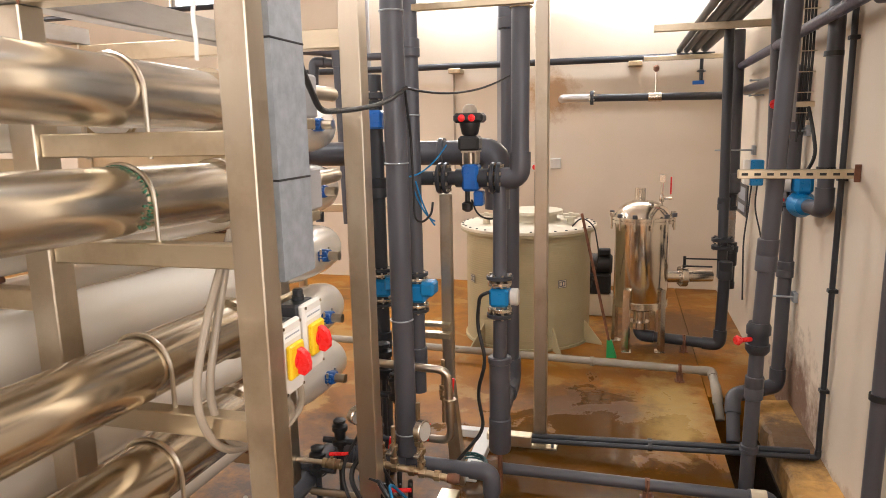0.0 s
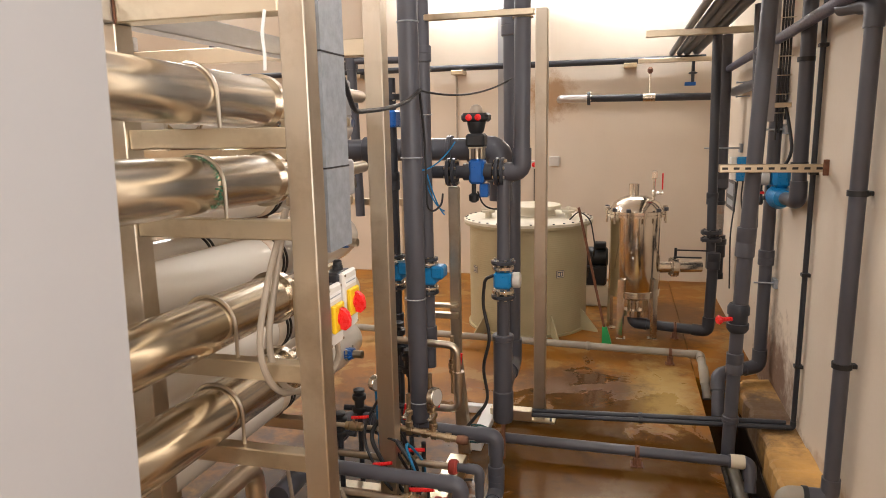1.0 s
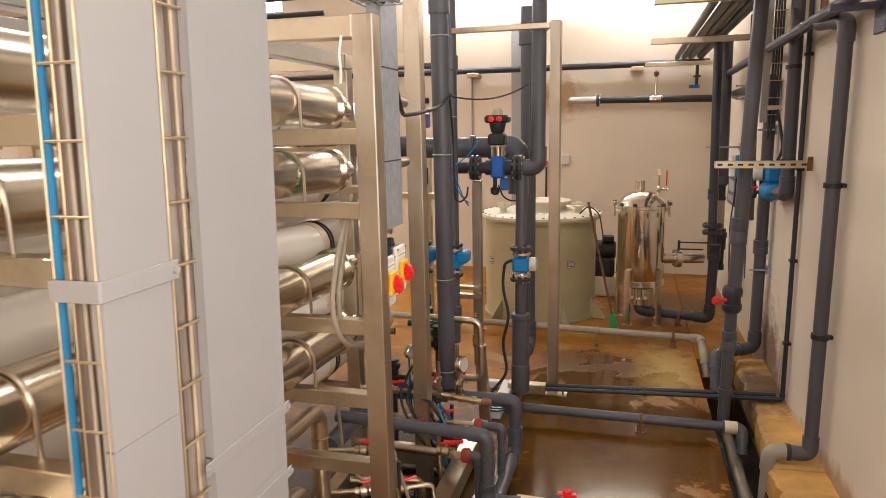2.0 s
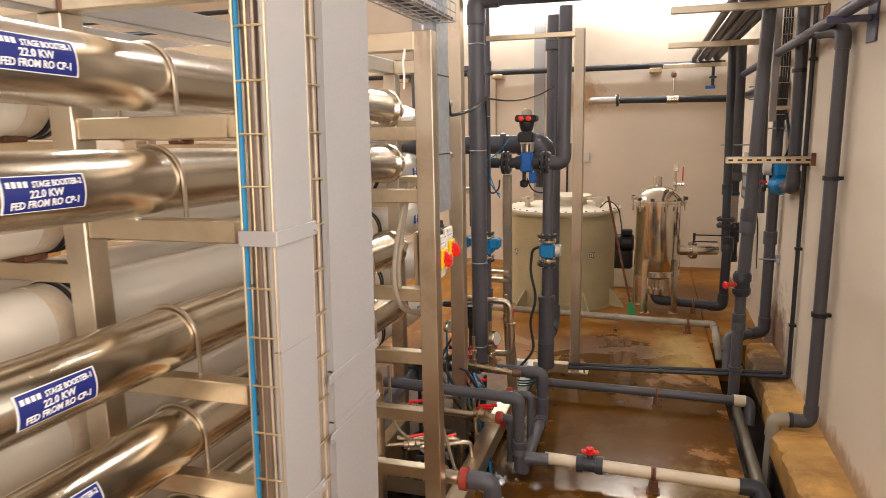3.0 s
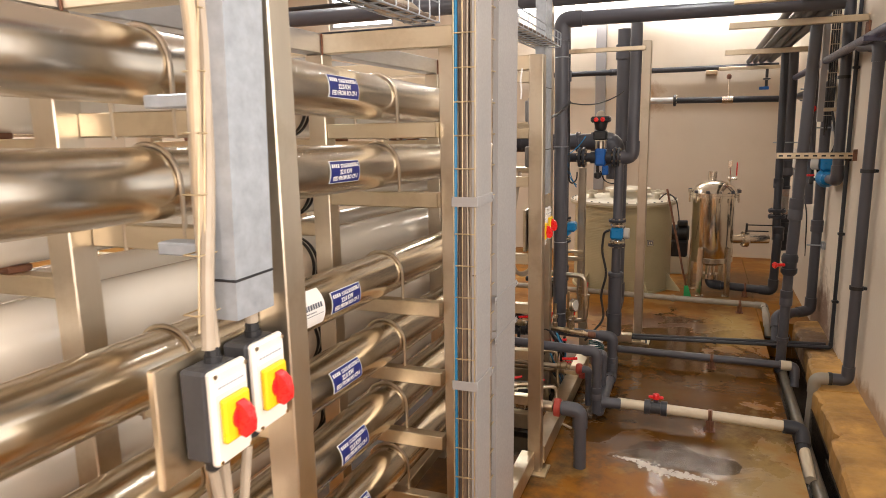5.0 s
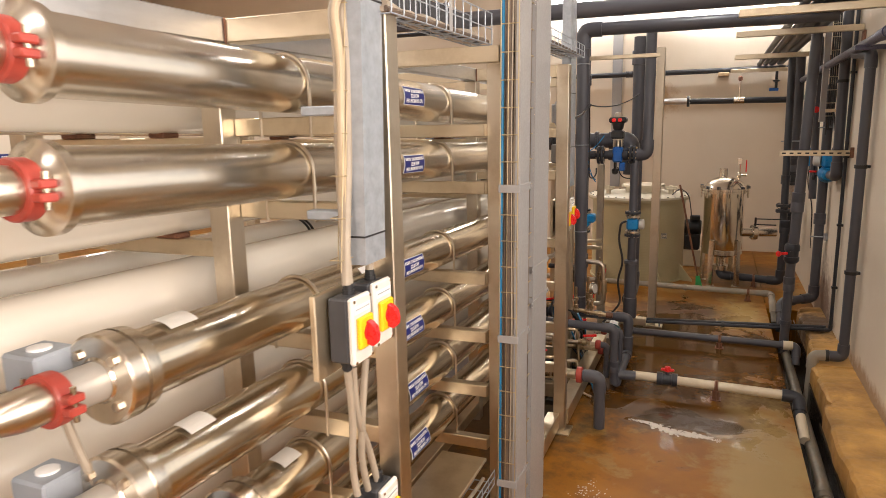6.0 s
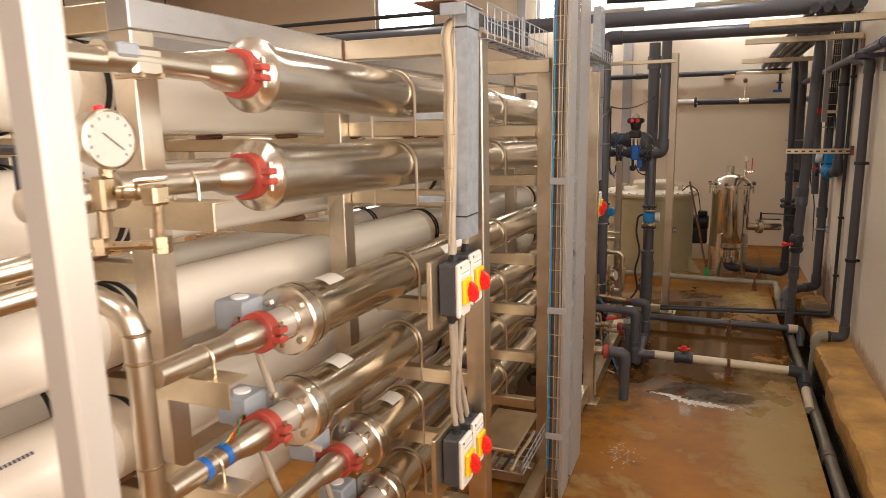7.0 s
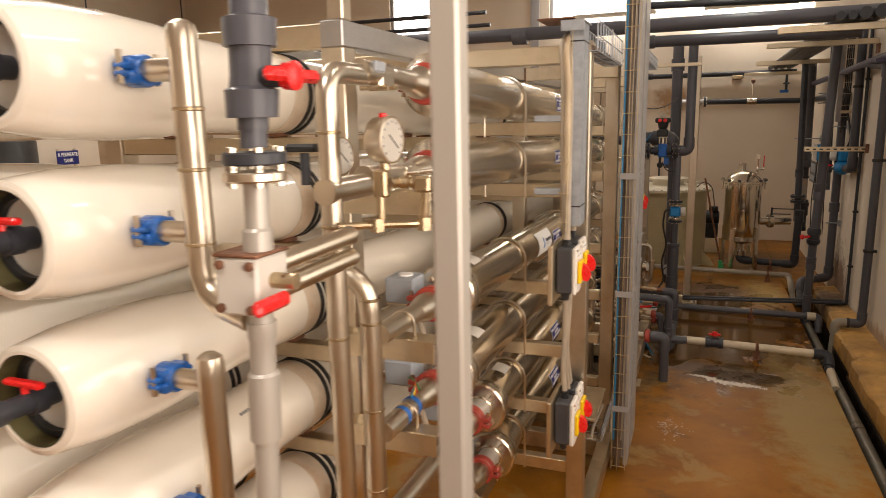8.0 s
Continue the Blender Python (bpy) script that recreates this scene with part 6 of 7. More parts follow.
for z0, z1 in ((1.16, 1.27), (1.06, 1.12)):
    part("faded_print", Geo().box((0.9865, 6.26, z0), (0.9882, 6.60, z1), 0), GREYBOX, nb)
sv = thing("sample_valve", (0.83, 4.15, 1.33), "small black sample valve with a red handle", "valve")
part("body", Geo().lathe((0.825, 4.15, 1.33), Z, [(0, 0.012), (0.01, 0.018), (0.04, 0.018), (0.05, 0.012), (0.09, 0.012)], 12).cyl((0.825, 4.15, 1.37), (0.90, 4.12, 1.375), 0.012, 10), BLACK, sv)
part("handle", Geo().box((0.785, 4.135, 1.394), (0.845, 4.155, 1.412), 0.005), REDP, sv)
part("hose", Geo().sweep(bend([(0.825, 4.15, 1.42), (0.825, 4.15, 1.47), (0.86, 4.16, 1.48), (0.88, 4.2, 1.40)], 0.03), 0.010, 8), BLACK, sv)
solid("riser_tap", Geo().cyl((0.862, 4.715, 1.94), (0.862, 4.67, 1.94), 0.012, 8).lathe((0.862, 4.67, 1.94), (0, -1, 0), [(0, 0.014), (0.006, 0.030), (0.016, 0.030), (0.02, 0.015)], 10), REDP, "small red tap on a grey riser", "tap")
solid("pipe_stay", Geo().cyl((0.69, 5.99, 1.608), (0.999, 5.99, 1.608), 0.007, 8).box((0.975, 5.95, 1.57), (0.9995, 6.03, 1.645), 0.002), GALV, "galvanised stay between pipe and wall", "bracket", "pipe stays")
for z in (2.035, 2.148):
    solid("pipe_stay", Geo().cyl((0.90, 5.78, z), (0.999, 5.78, z), 0.006, 8).box((0.89, 5.765, z - 0.008), (0.905, 5.795, z + 0.008), 0.002), GALV, "galvanised stay between pipe and wall", "bracket", "pipe stays")
for z, y in ((0.79, 4.42), (1.78, 4.42), (2.3, 4.9)):
    solid("pipe_stay", Geo().cyl((0.86, y - 0.05, z), (0.999, y - 0.05, z), 0.006, 8).box((0.975, y - 0.09, z - 0.03), (0.9995, y - 0.01, z + 0.03), 0.002), GALV, "galvanised stay between pipe and wall", "bracket", "pipe stays")

# ---- end wall pipework ----
pipe_run("end_wall_pipe", [(-6.0, 7.70, 2.53), (0.85, 7.70, 2.52)], 0.036, PVC_D, "dark pipe running along the end wall", collars=[((-1.2, 7.70, 2.525), X, 0.1)])
for x in (-1.91, 0.06, -3.2):
    solid("wall_bracket", Geo().box((x - 0.07, 7.60, 2.44), (x + 0.07, 7.8, 2.49), 0.004), BRASS, "stained steel bracket under a wall pipe", "bracket", "end wall brackets")
ep = pipe_run("end_wall_pipe", [(-0.36, 7.50, 2.115), (0.92, 7.50, 2.10)], 0.040, PVC_D, "dark PVC pipe with a flanged steel elbow into the wall")
flange_part((-0.375, 7.50, 2.116), X, 0.075, 0.035, 8, 0.009, PVC_D, ep)
part("steel_elbow", Geo().sweep(bend([(-0.39, 7.50, 2.116), (-0.68, 7.50, 2.12), (-0.72, 7.82, 2.12)], 0.09), 0.044, 20), GREYSTEEL, ep, "dull steel elbow")
part("tee", Geo().lathe((0.20, 7.50, 2.107), X, [(0, 0.04), (0, 0.05), (0.13, 0.05), (0.13, 0.04)], 18).cyl((0.27, 7.50, 2.14), (0.27, 7.50, 2.42), 0.010, 8), SATIN, ep)
part("tap", Geo().lathe((0.27, 7.50, 2.36), Z, [(0, 0.014), (0.02, 0.03), (0.05, 0.03), (0.07, 0.014)], 10), IRON, ep)
solid("hanging_valve", Geo().cyl((0.70, 7.425, 2.25), (0.70, 7.425, 2.468), 0.018, 10).lathe((0.70, 7.425, 2.33), Z, [(0, 0.02), (0.01, 0.045), (0.02, 0.045), (0.03, 0.02)], 14), PVC_D, "dark hanging drain valve", "valve")
solid("blue_bracket", Geo().box((0.62, 7.39, 2.215), (0.73, 7.45, 2.252), 0.004), BLUE, "small blue pipe bracket", "bracket")
for x, w in ((-0.93, 0.14), (-2.6, 0.14)):
    solid("wall_trunking", Geo().box((x - w / 2 - 0.45, 7.765, 0.9), (x + w / 2 - 0.45, 7.80, 4.2), 0.004), COVER, "pale vertical trunking on the end wall", "trunking", "wall trunkings")
ps = thing("push_button", (-1.01, 7.76, 1.33), "grey push button box with a red button on the wall", "switch")
part("box", Geo().box((-1.05, 7.74, 1.32), (-0.97, 7.80, 1.42), 0.006), ISOGREY, ps)
part("button", Geo().lathe((-1.01, 7.74, 1.37), (0, -1, 0), [(0, 0.03), (0.02, 0.03), (0.026, 0.022)], 14), REDP, ps)
part("conduit", Geo().cyl((-1.01, 7.785, 0.75), (-1.01, 7.785, 1.32), 0.012, 8), BLACK, ps)
solid("wall_socket", Geo().box((-0.84, 7.76, 1.35), (-0.72, 7.80, 1.47), 0.006), ISOGREY, "grey wall box on the end wall", "box")

solid("wall_conduit", Geo().cyl((-1.96, 7.785, 1.35), (-1.96, 7.785, 2.445), 0.012, 8), CABLE_T, "thin pale conduit dropping down the end wall", "conduit")

# ---- valve stack at the near end of the rack ----
ss_pipe([(-1.272, -2.515, 2.09), (-1.268, -2.515, 1.60), (-1.13, -2.555, 1.58)], 0.027, "stainless collecting pipe with a welded cap", "collector_pipe", 0.10)
ss_pipe([(-1.27, -2.52, 1.468), (-1.27, -2.52, 0.0)], 0.026, "stainless collecting pipe with a welded cap", "collector_pipe")
for c, r in (((-1.272, -2.515, 2.09), 0.027), ((-1.27, -2.52, 1.468), 0.026)):
    solid("domed_cap", Geo().lathe(c, Z, [(-0.03, r + 0.001), (0, r + 0.001), (0.012, r * 0.9), (0.02, r * 0.5), (0.022, 0.004)], 20), PIPESS, "welded stainless pipe cap", "cap", "pipe caps")
for z in (1.95, 1.84, 1.70):
    solid("weld_seam", Geo().lathe((-1.2705, -2.515, z), Z, [(0, 0.0265), (0.002, 0.0288), (0.006, 0.0288), (0.008, 0.0265)], 20, close=False), BRASS, "heat-tinted weld seam round a pipe", "weld", "weld seams")
LEAN[:] = 0.05, 1.95
AX, AY = -1.097, -2.56
stack = thing("valve_stack", (AX, AY, 0.0), "grey PVC union valve stacked over a white valve block", "valve stack")
part("upper_pipe", Geo().cyl((AX, AY, 2.12), (AX, AY, 2.75), 0.0255, 22), PVC, stack, "grey PVC pipe")
vb = part("union_valve", Geo().lathe((AX, AY, 1.885), Z, [(0, 0.023), (0.03, 0.023), (0.03, 0.026), (0.05, 0.026), (0.05, 0.043), (0.095, 0.045), (0.10, 0.037), (0.12, 0.035), (0.165, 0.035), (0.165, 0.043), (0.21, 0.045), (0.215, 0.031), (0.255, 0.031), (0.255, 0.0255)], 24), PVC, stack, "grey PVC union valve")
part("stem", Geo().cyl((AX + 0.03, AY - 0.005, 2.0), (AX + 0.075, AY - 0.005, 2.0), 0.018, 12), PVC_D, vb)
part("handle", Geo().lathe((AX + 0.07, AY - 0.005, 2.0), X, [(0, 0.022), (0.02, 0.024), (0.024, 0.016)], 16).box((AX + 0.072, AY - 0.075, 1.99), (AX + 0.090, AY + 0.075, 2.012), 0.007), REDP, vb, "red plastic handle")
flange_part((AX, AY, 1.868), Z, 0.054, 0.022, 6, 0.008, PVC_D, stack, "dark grey PVC flange")
flange_part((AX, AY, 1.838), Z, 0.054, 0.018, 6, 0.008, PIPESS, stack, "stainless flange")
part("pipe", Geo().cyl((AX, AY, 0.0), (AX, AY, 1.83), 0.0215, 22), COLUMN, stack)
part("sleeve", Geo().lathe((AX, AY, 1.70), Z, [(0, 0.026), (0.045, 0.026), (0.05, 0.022)], 20), COLUMN, stack)
blk = part("valve_block", Geo().box((AX - 0.058, AY - 0.045, 1.605), (AX + 0.028, AY + 0.045, 1.705), 0.005), ISOGREY, stack, "white square valve block")
for sx in (-0.045, 0.015):
    for sz in (1.618, 1.692):
        part("bolt", Geo().lathe((AX + sx, AY - 0.045, sz), (0, -1, 0), [(0, 0.008), (0.008, 0.008), (0.01, 0.004)], 6), IRON, blk)
part("top_plate", Geo().box((AX - 0.061, AY - 0.048, 1.705), (AX + 0.031, AY + 0.048, 1.711), 0.002), IRON, blk)
part("lever_stem", Geo().cyl((AX + 0.025, AY, 1.66), (AX + 0.075, AY, 1.66), 0.014, 10), BRASS, blk)
part("lever", Geo().box((AX + 0.052, AY - 0.10, 1.622), (AX + 0.072, AY - 0.01, 1.648), 0.007), REDP, blk, "red lever")
part("lower_sleeve", Geo().lathe((AX, AY, 1.37), Z, [(0, 0.028), (0.12, 0.028), (0.125, 0.023), (0.18, 0.023), (0.19, 0.026), (0.215, 0.026)], 20), COLUMN, stack)
LEAN[0] = 0.0
for dz, dy in ((1.678, 0.0), (1.632, 0.02)):
    ss_pipe([(AX + 0.005, AY + dy, dz), (AX + 0.03, -2.30, dz + 0.015)], 0.020, "stainless branch from the valve block")
ss_pipe([(-1.125, -2.27, 0.0), (-1.125, -2.27, 2.03), (-1.125, -2.10, 2.03)], 0.024, "tall stainless riser bending into the upper housing", "riser_pipe", 0.06)
ss_pipe([(-1.55, -2.14, 1.56), (-1.14, -2.09, 1.56), (-1.14, -2.09, 0.0)], 0.0265, "stainless header pipe with a wide bend", "riser_pipe", 0.10)
ss_pipe([(-1.55, -2.20, 1.62), (-1.17, -2.28, 1.63)], 0.022, "short stainless steel branch pipe", "riser_pipe")
for z in (1.49, 1.43, 1.2, 0.98):
    solid("weld_seam", Geo().lathe((-1.14, -2.09, z), Z, [(0, 0.026), (0.002, 0.0285), (0.006, 0.0285), (0.008, 0.026)], 20, close=False), BRASS, "heat-tinted weld seam round a pipe", "weld", "weld seams")
for z in (1.90, 1.70, 1.45):
    solid("weld_seam", Geo().lathe((-1.125, -2.27, z), Z, [(0, 0.0235), (0.002, 0.0258), (0.006, 0.0258), (0.008, 0.0235)], 20, close=False), BRASS, "heat-tinted weld seam round a pipe", "weld", "weld seams")
# ball valve in the top branch
bt = thing("ball_valve", (-1.125, -2.06, 2.0), "steel three-piece ball valve with a blue sleeve lever", "valve", "ball valves")
part("body", Geo().box((-1.152, -2.06, 2.0), (-1.098, -1.985, 2.06), 0.008), PIPESS, bt)
part("lever", Geo().box((-1.105, -2.10, 2.035), (-1.09, -2.05, 2.062), 0.005), GREYBOX, bt)
for sy in (-2.05, -2.0):
    part("bolt", Geo().cyl((-1.16, sy, 2.004), (-1.09, sy, 2.004), 0.006, 8), BRASS, bt)


def dial_gauge(c, r, face, label):
    c, d = Vector(c), Vector(face).normalized()
    t = thing("pressure_gauge", c, label, "gauge", "pressure gauges")
    part("case", Geo().lathe(c - d * 0.042, d, [(0, r * 0.86), (0.006, r * 0.95), (0.03, r * 0.97), (0.034, r), (0.044, r), (0.046, r * 0.92), (0.044, r * 0.90), (0.040, r * 0.90)], 32), PIPESS, t)
    dial = part("dial", Geo().lathe(c + d * 0.0, d, [(-0.002, r * 0.9), (0.0015, r * 0.9)], 32), GAUGEFACE, t, "white dial")
    u = d.cross(Z).normalized()
    g = Geo()
    for i in range(11):
        a = math.radians(225 - 27 * i)
        p = c + d * 0.0022 + (u * -math.cos(a) * -1 + Z * math.sin(a)) * r * 0.75
        g.box(p - Vector((0.0006, 0.0008, 0.0025)), p + Vector((0.0006, 0.0008, 0.0025)))
    part("scale_marks", g, INK, dial)
    tip = c + d * 0.003 + (u * -0.5 + Z * -0.4) * r * 0.9
    tail = c + d * 0.003 + (u * 0.3 + Z * 0.25) * r * 0.9
    part("needle", Geo().sweep([tip, tail], 0.0009, 6), BLACK, dial)
    part("stem", Geo().cyl(c - d * 0.02 - Z * (r + 0.06), c - d * 0.02 - Z * r * 0.9, 0.011, 10), BRASS, t)
    part("vent_plug", Geo().lathe(c - d * 0.02 + Z * r * 0.93, Z, [(0, 0.009), (0.008, 0.009), (0.01, 0.005)], 10), REDP, t)
    return t


dial_gauge((-1.0, -2.225, 1.886), 0.050, (0.99, -0.1, 0), "stainless pressure gauge with a white dial")
dial_gauge((-1.19, -2.10, 1.845), 0.046, (0.99, -0.1, 0), "stainless pressure gauge with a white dial")
gm = thing("gauge_manifold", (-1.0, -2.2, 1.60), "brass sampling manifold under the pressure gauge", "manifold")
part("drop", Geo().box((-1.04, -2.245, 1.765), (-1.008, -2.215, 1.825), 0.005), BRASS, gm)
part("drop", Geo().cyl((-1.026, -2.235, 1.70), (-1.026, -2.235, 1.77), 0.009, 10), BRASS, gm)
part("cross_tube", Geo().cyl((-1.10, -2.29, 1.708), (-0.945, -2.19, 1.705), 0.008, 10), BRASS, gm)
part("riser", Geo().cyl((-0.945, -2.195, 1.70), (-0.935, -2.20, 1.80), 0.009, 10), BRASS, gm)
part("block", Geo().box((-0.955, -2.22, 1.775), (-0.92, -2.185, 1.81), 0.005), BRASS, gm)
for c in ((-1.03, -2.245, 1.707), (-0.945, -2.19, 1.705)):
    part("nut", Geo().lathe(Vector(c) - Z * 0.014, Z, [(0, 0.017), (0.028, 0.017)], 6), BRASS, gm)
ball_valve((-0.985, -2.205, 1.795), (0.85, 0.4, 0), 0.009, SATIN, BRASS, (0.6, 0, 0.8), label="small brass needle valve with a steel lever")
pipe_run("upper_branch", [(-1.125, -2.30, 1.78), (-1.125, -2.10, 1.78)], 0.028, PIPESS, "stainless branch pipe to the second housing")
t = thing("ball_valve", (-1.21, -2.24, 1.80), "small grey valve with a black handle on a branch", "valve", "ball valves")
part("body", Geo().cyl((-1.205, -2.24, 1.79), (-1.205, -2.24, 1.86), 0.011, 12), PVC_D, t)
part("handle", Geo().box((-1.25, -2.255, 1.862), (-1.17, -2.225, 1.88), 0.006), BLACK, t)

# near square column
col = thing("aisle_column", (-0.757, -2.527, 0.0), "square satin stainless column at the near end of the rack", "column")
part("shaft", Geo().box((-0.781, -2.551, 0.0), (-0.733, -2.503, 3.6), 0.005), COLUMN, col)
part("base_plate", Geo().box((-0.83, -2.60, 0.0), (-0.68, -2.45, 0.012), 0.003), STEEL_H, col)

# angle brackets under inlet pipes
for z in (1.78, 1.385, 1.12):
    a = thing("angle_bracket", (-1.13, -1.93, z - 0.09), "stainless angle bracket under a pipe", "bracket", "angle brackets")
    part("plate", Geo().box((-1.305, -1.965, z - 0.036), (-1.02, -1.905, z - 0.031), 0.001), STEEL_H, a)
    part("web", Geo().box((-1.305, -1.970, z - 0.092), (-1.02, -1.9655, z - 0.031), 0.001), STEEL_H, a)
    pts = [(TX - 0.034, -1.93, z - 0.06)] + [(TX - 0.034 * math.cos(math.pi * i / 10), -1.93, z + 0.034 * math.sin(math.pi * i / 10)) for i in range(11)] + [(TX + 0.034, -1.93, z - 0.06)]
    part("u_bolt", Geo().sweep(pts, 0.004, 8), PIPESS, a)
# blue tape on the fourth inlet
for y in (-1.97, -1.90):
    solid("blue_tape", Geo().lathe((TX, y, 1.128), Y, [(0, 0.0283), (0.0, 0.0292), (0.018, 0.0292), (0.018, 0.0283)], 20, close=False), BLUE, "band of blue tape round a pipe", "tape", "tape bands")
# grey junction boxes with cables
for x, y, z in ((-1.245, -1.64, 1.385), (-1.25, -1.655, 1.12), (-1.25, -1.35, 0.86), (-1.25, -1.2, 0.6)):
    b = thing("junction_box", (x, y, z), "grey plastic junction box beside a pump housing", "junction box", "junction boxes")
    part("box", Geo().box((x - 0.05, y - 0.05, z - 0.02), (x + 0.05, y + 0.05, z + 0.062), 0.006), GREYBOX, b)
    part("knockout", Geo().lathe((x, y, z + 0.062), Z, [(0, 0.024), (0.005, 0.024), (0.006, 0.02)], 16), PAPER, b, "white round knockout")
    part("bracket", Geo().box((x - 0.06, y - 0.02, z - 0.032), (x + 0.07, y + 0.02, z - 0.0205), 0.002), STEEL_H, b)
    solid("box_cable", Geo().sweep(bend([(x + 0.03, y, z - 0.03), (x + 0.06, y + 0.01, z - 0.16), (x + 0.10, y + 0.06, z - 0.36), (x + 0.12, y + 0.16, z - 0.44)], 0.12), 0.010, 8), CABLE_T, "grey cable dropping from a junction box", "cable", "box cables")
for k, m in enumerate((GREEN, REDP, YELLOW, CABLE_BL)):
    solid("loose_wire", Geo().sweep(bend([(-1.22, -1.70, 1.13), (-1.17 + 0.008 * k, -1.77 - 0.01 * k, 1.16), (-1.12, -1.84 - 0.02 * k, 1.16)], 0.03), 0.0022, 6), m, "loose coloured wire end", "wire", "loose wires")
# white data tags on the housings
for (z, y) in ((1.385, -1.45), (1.12, -1.42), (0.86, -1.08)):
    R = TR + 0.0012
    g = Geo()
    for s in range(6):
        b0, b1 = math.radians(54 + 44 * s / 6), math.radians(54 + 44 * (s + 1) / 6)
        g.quad((TX + R * math.cos(b0), y, z + R * math.sin(b0)), (TX + R * math.cos(b0), y + 0.085, z + R * math.sin(b0)), (TX + R * math.cos(b1), y + 0.085, z + R * math.sin(b1)), (TX + R * math.cos(b1), y, z + R * math.sin(b1)))
    solid("data_tag", g, ISOGREY, "white paper tag stuck on a pump housing", "tag", "data tags", smooth=60)

# ---- horizontal cable baskets and cables ----
def basket_run(x0, x1, y0, y1, z, h, label):
    t = thing("basket_run", ((x0 + x1) / 2, (y0 + y1) / 2, z), label, "cable tray", "horizontal cable baskets")
    n = max(2, int((y1 - y0) / 0.07))
    for k in range(n + 1):
        y = y0 + (y1 - y0) * k / n
        part("rung", Geo().sweep(bend([(x0, y, z + h), (x0, y, z), (x1, y, z), (x1, y, z + h)], 0.008, 2), 0.0022, 6), GALV, t)
    for x, zz in ((x0, z + h), (x1, z + h), (x1, z + h / 2), (x0, z), (x1, z), ((x0 + x1) / 2, z)):
        part("rail", Geo().cyl((x, y0, zz), (x, y1, zz), 0.0024, 6), GALV, t)
    for k in range(5):
        x = x0 + 0.015 + (x1 - x0 - 0.03) * k / 4
        part("cable", Geo().sweep([(x + 0.004 * math.sin(3 * k + j), y0 + (y1 - y0) * j / 6, z + 0.012) for j in range(7)], 0.008, 8), (CABLE_T, CABLE_B, BLACK)[k % 3], t)
    return t


b1 = basket_run(-0.85, -0.765, -0.93, -0.10, 2.165, 0.11, "wire cable basket bridging the rack at the top")
part("side_plate", Geo().box((-0.854, -0.92, 2.172), (-0.8525, -0.10, 2.272)), DARKBOX, b1, "dark sheet side plate", 0)
part("cross_clip", Geo().box((-0.764, -0.53, 2.165), (-0.7615, -0.505, 2.285), 0.001), COVER, b1)
rq = random.Random(77)
for k in range(9):
    ph0, x = rq.uniform(0, 6), rq.uniform(-0.84, -0.775)
    part("cable", Geo().sweep([(x + 0.012 * math.sin(ph0 + 1.3 * j), -0.92 + 0.10 * j, 2.176 + 0.010 * math.cos(ph0 + 1.7 * j) + 0.006 * (k % 3)) for j in range(9)], rq.choice((0.006, 0.008, 0.010)), 8), rq.choice((CABLE_T, CABLE_T, CABLE_B, GALV)), b1)
basket_run(-0.83, -0.70, 0.50, 1.40, 2.235, 0.065, "wire cable basket bridging the rack at the top")
basket_run(-0.95, -0.77, -0.48, -0.09, 0.40, 0.06, "wire cable basket low between the posts")
solid("tray_cover", Geo().box((-1.0, -0.50, 0.50), (-0.80, -0.10, 0.515), 0.003), STEEL_H, "stainless cover plate over the low basket", "cover")
# the ladder beside the near duct
ld = thing("cable_ladder", (-0.86, -1.09, 1.5), "yellow zinc wire ladder with tan cables beside the duct", "cable tray")
LEAN[:] = 0.12, 1.5
for x, y in ((-0.838, -1.120), (-0.838, -1.105), (-0.868, -1.085)):
    part("rail", Geo().cyl((x, y, 1.52), (x, y, 2.25), 0.0017, 6), WIRE, ld)
for k in range(7):
    z = 1.55 + 0.105 * k
    part("rung", Geo().sweep([(-0.836, -1.065, z), (-0.836, -1.122, z), (-0.870, -1.122, z), (-0.870, -1.085, z)], 0.0017, 6), WIRE, ld)
LEAN[0] = 0.0
for k, (y, r, x) in enumerate(((-1.032, 0.0125, -0.842), (-1.042, 0.0125, -0.862), (-1.058, 0.010, -0.846))):
    solid("armoured_cable", Geo().sweep(bend([(-0.836 - 0.01 * (k // 2), -1.100 + 0.012 * k, 1.485), (-0.838 - 0.008 * k, -1.088 + 0.008 * k, 1.60), (x, y - 0.02, 1.80), (x, y, 2.05), (x - 0.01, y - 0.006, 2.17), (x - 0.005, y + 0.05, 2.225), (-0.83, y + 0.16, 2.19)], 0.12), r, 10), (CABLE_T, CABLE_T, WIRE_TAN)[k], "tan cable running up beside the duct", "cable", "armoured cables")
solid("duct_cap", Geo().box((-0.875, -1.060, 2.258), (-0.792, -0.895, 2.262), 0.001).box((-0.875, -1.064, 2.225), (-0.792, -1.060, 2.262), 0.001), GALV, "bent galvanised cap over the cable duct", "cap")
solid("lid_plate", Geo().box((-0.96, -1.07, 2.266), (-0.83, -0.90, 2.271), 0.001), IRON, "rusty dark plate lying on the duct cap", "plate")
solid("armoured_cable", Geo().sweep([(-0.836, -0.973, 1.49), (-0.836, -0.973, 1.55)], 0.012, 10), CABLE_T, "tan cable running up beside the duct", "cable", "armoured cables")
for k, dy in enumerate((0.0, 0.10, 0.03)):
    solid("armoured_cable", Geo().sweep(bend([(-0.836, -1.115 + dy, 1.26), (-0.84, -1.09 + dy * 0.5, 1.12), (-0.845, -1.10 + 0.05 * k, 0.98), (-0.836, -1.09 + 0.055 * k, 0.88)], 0.1), 0.010, 10), CABLE_T, "tan cable between the upper and lower switches", "cable", "armoured cables")
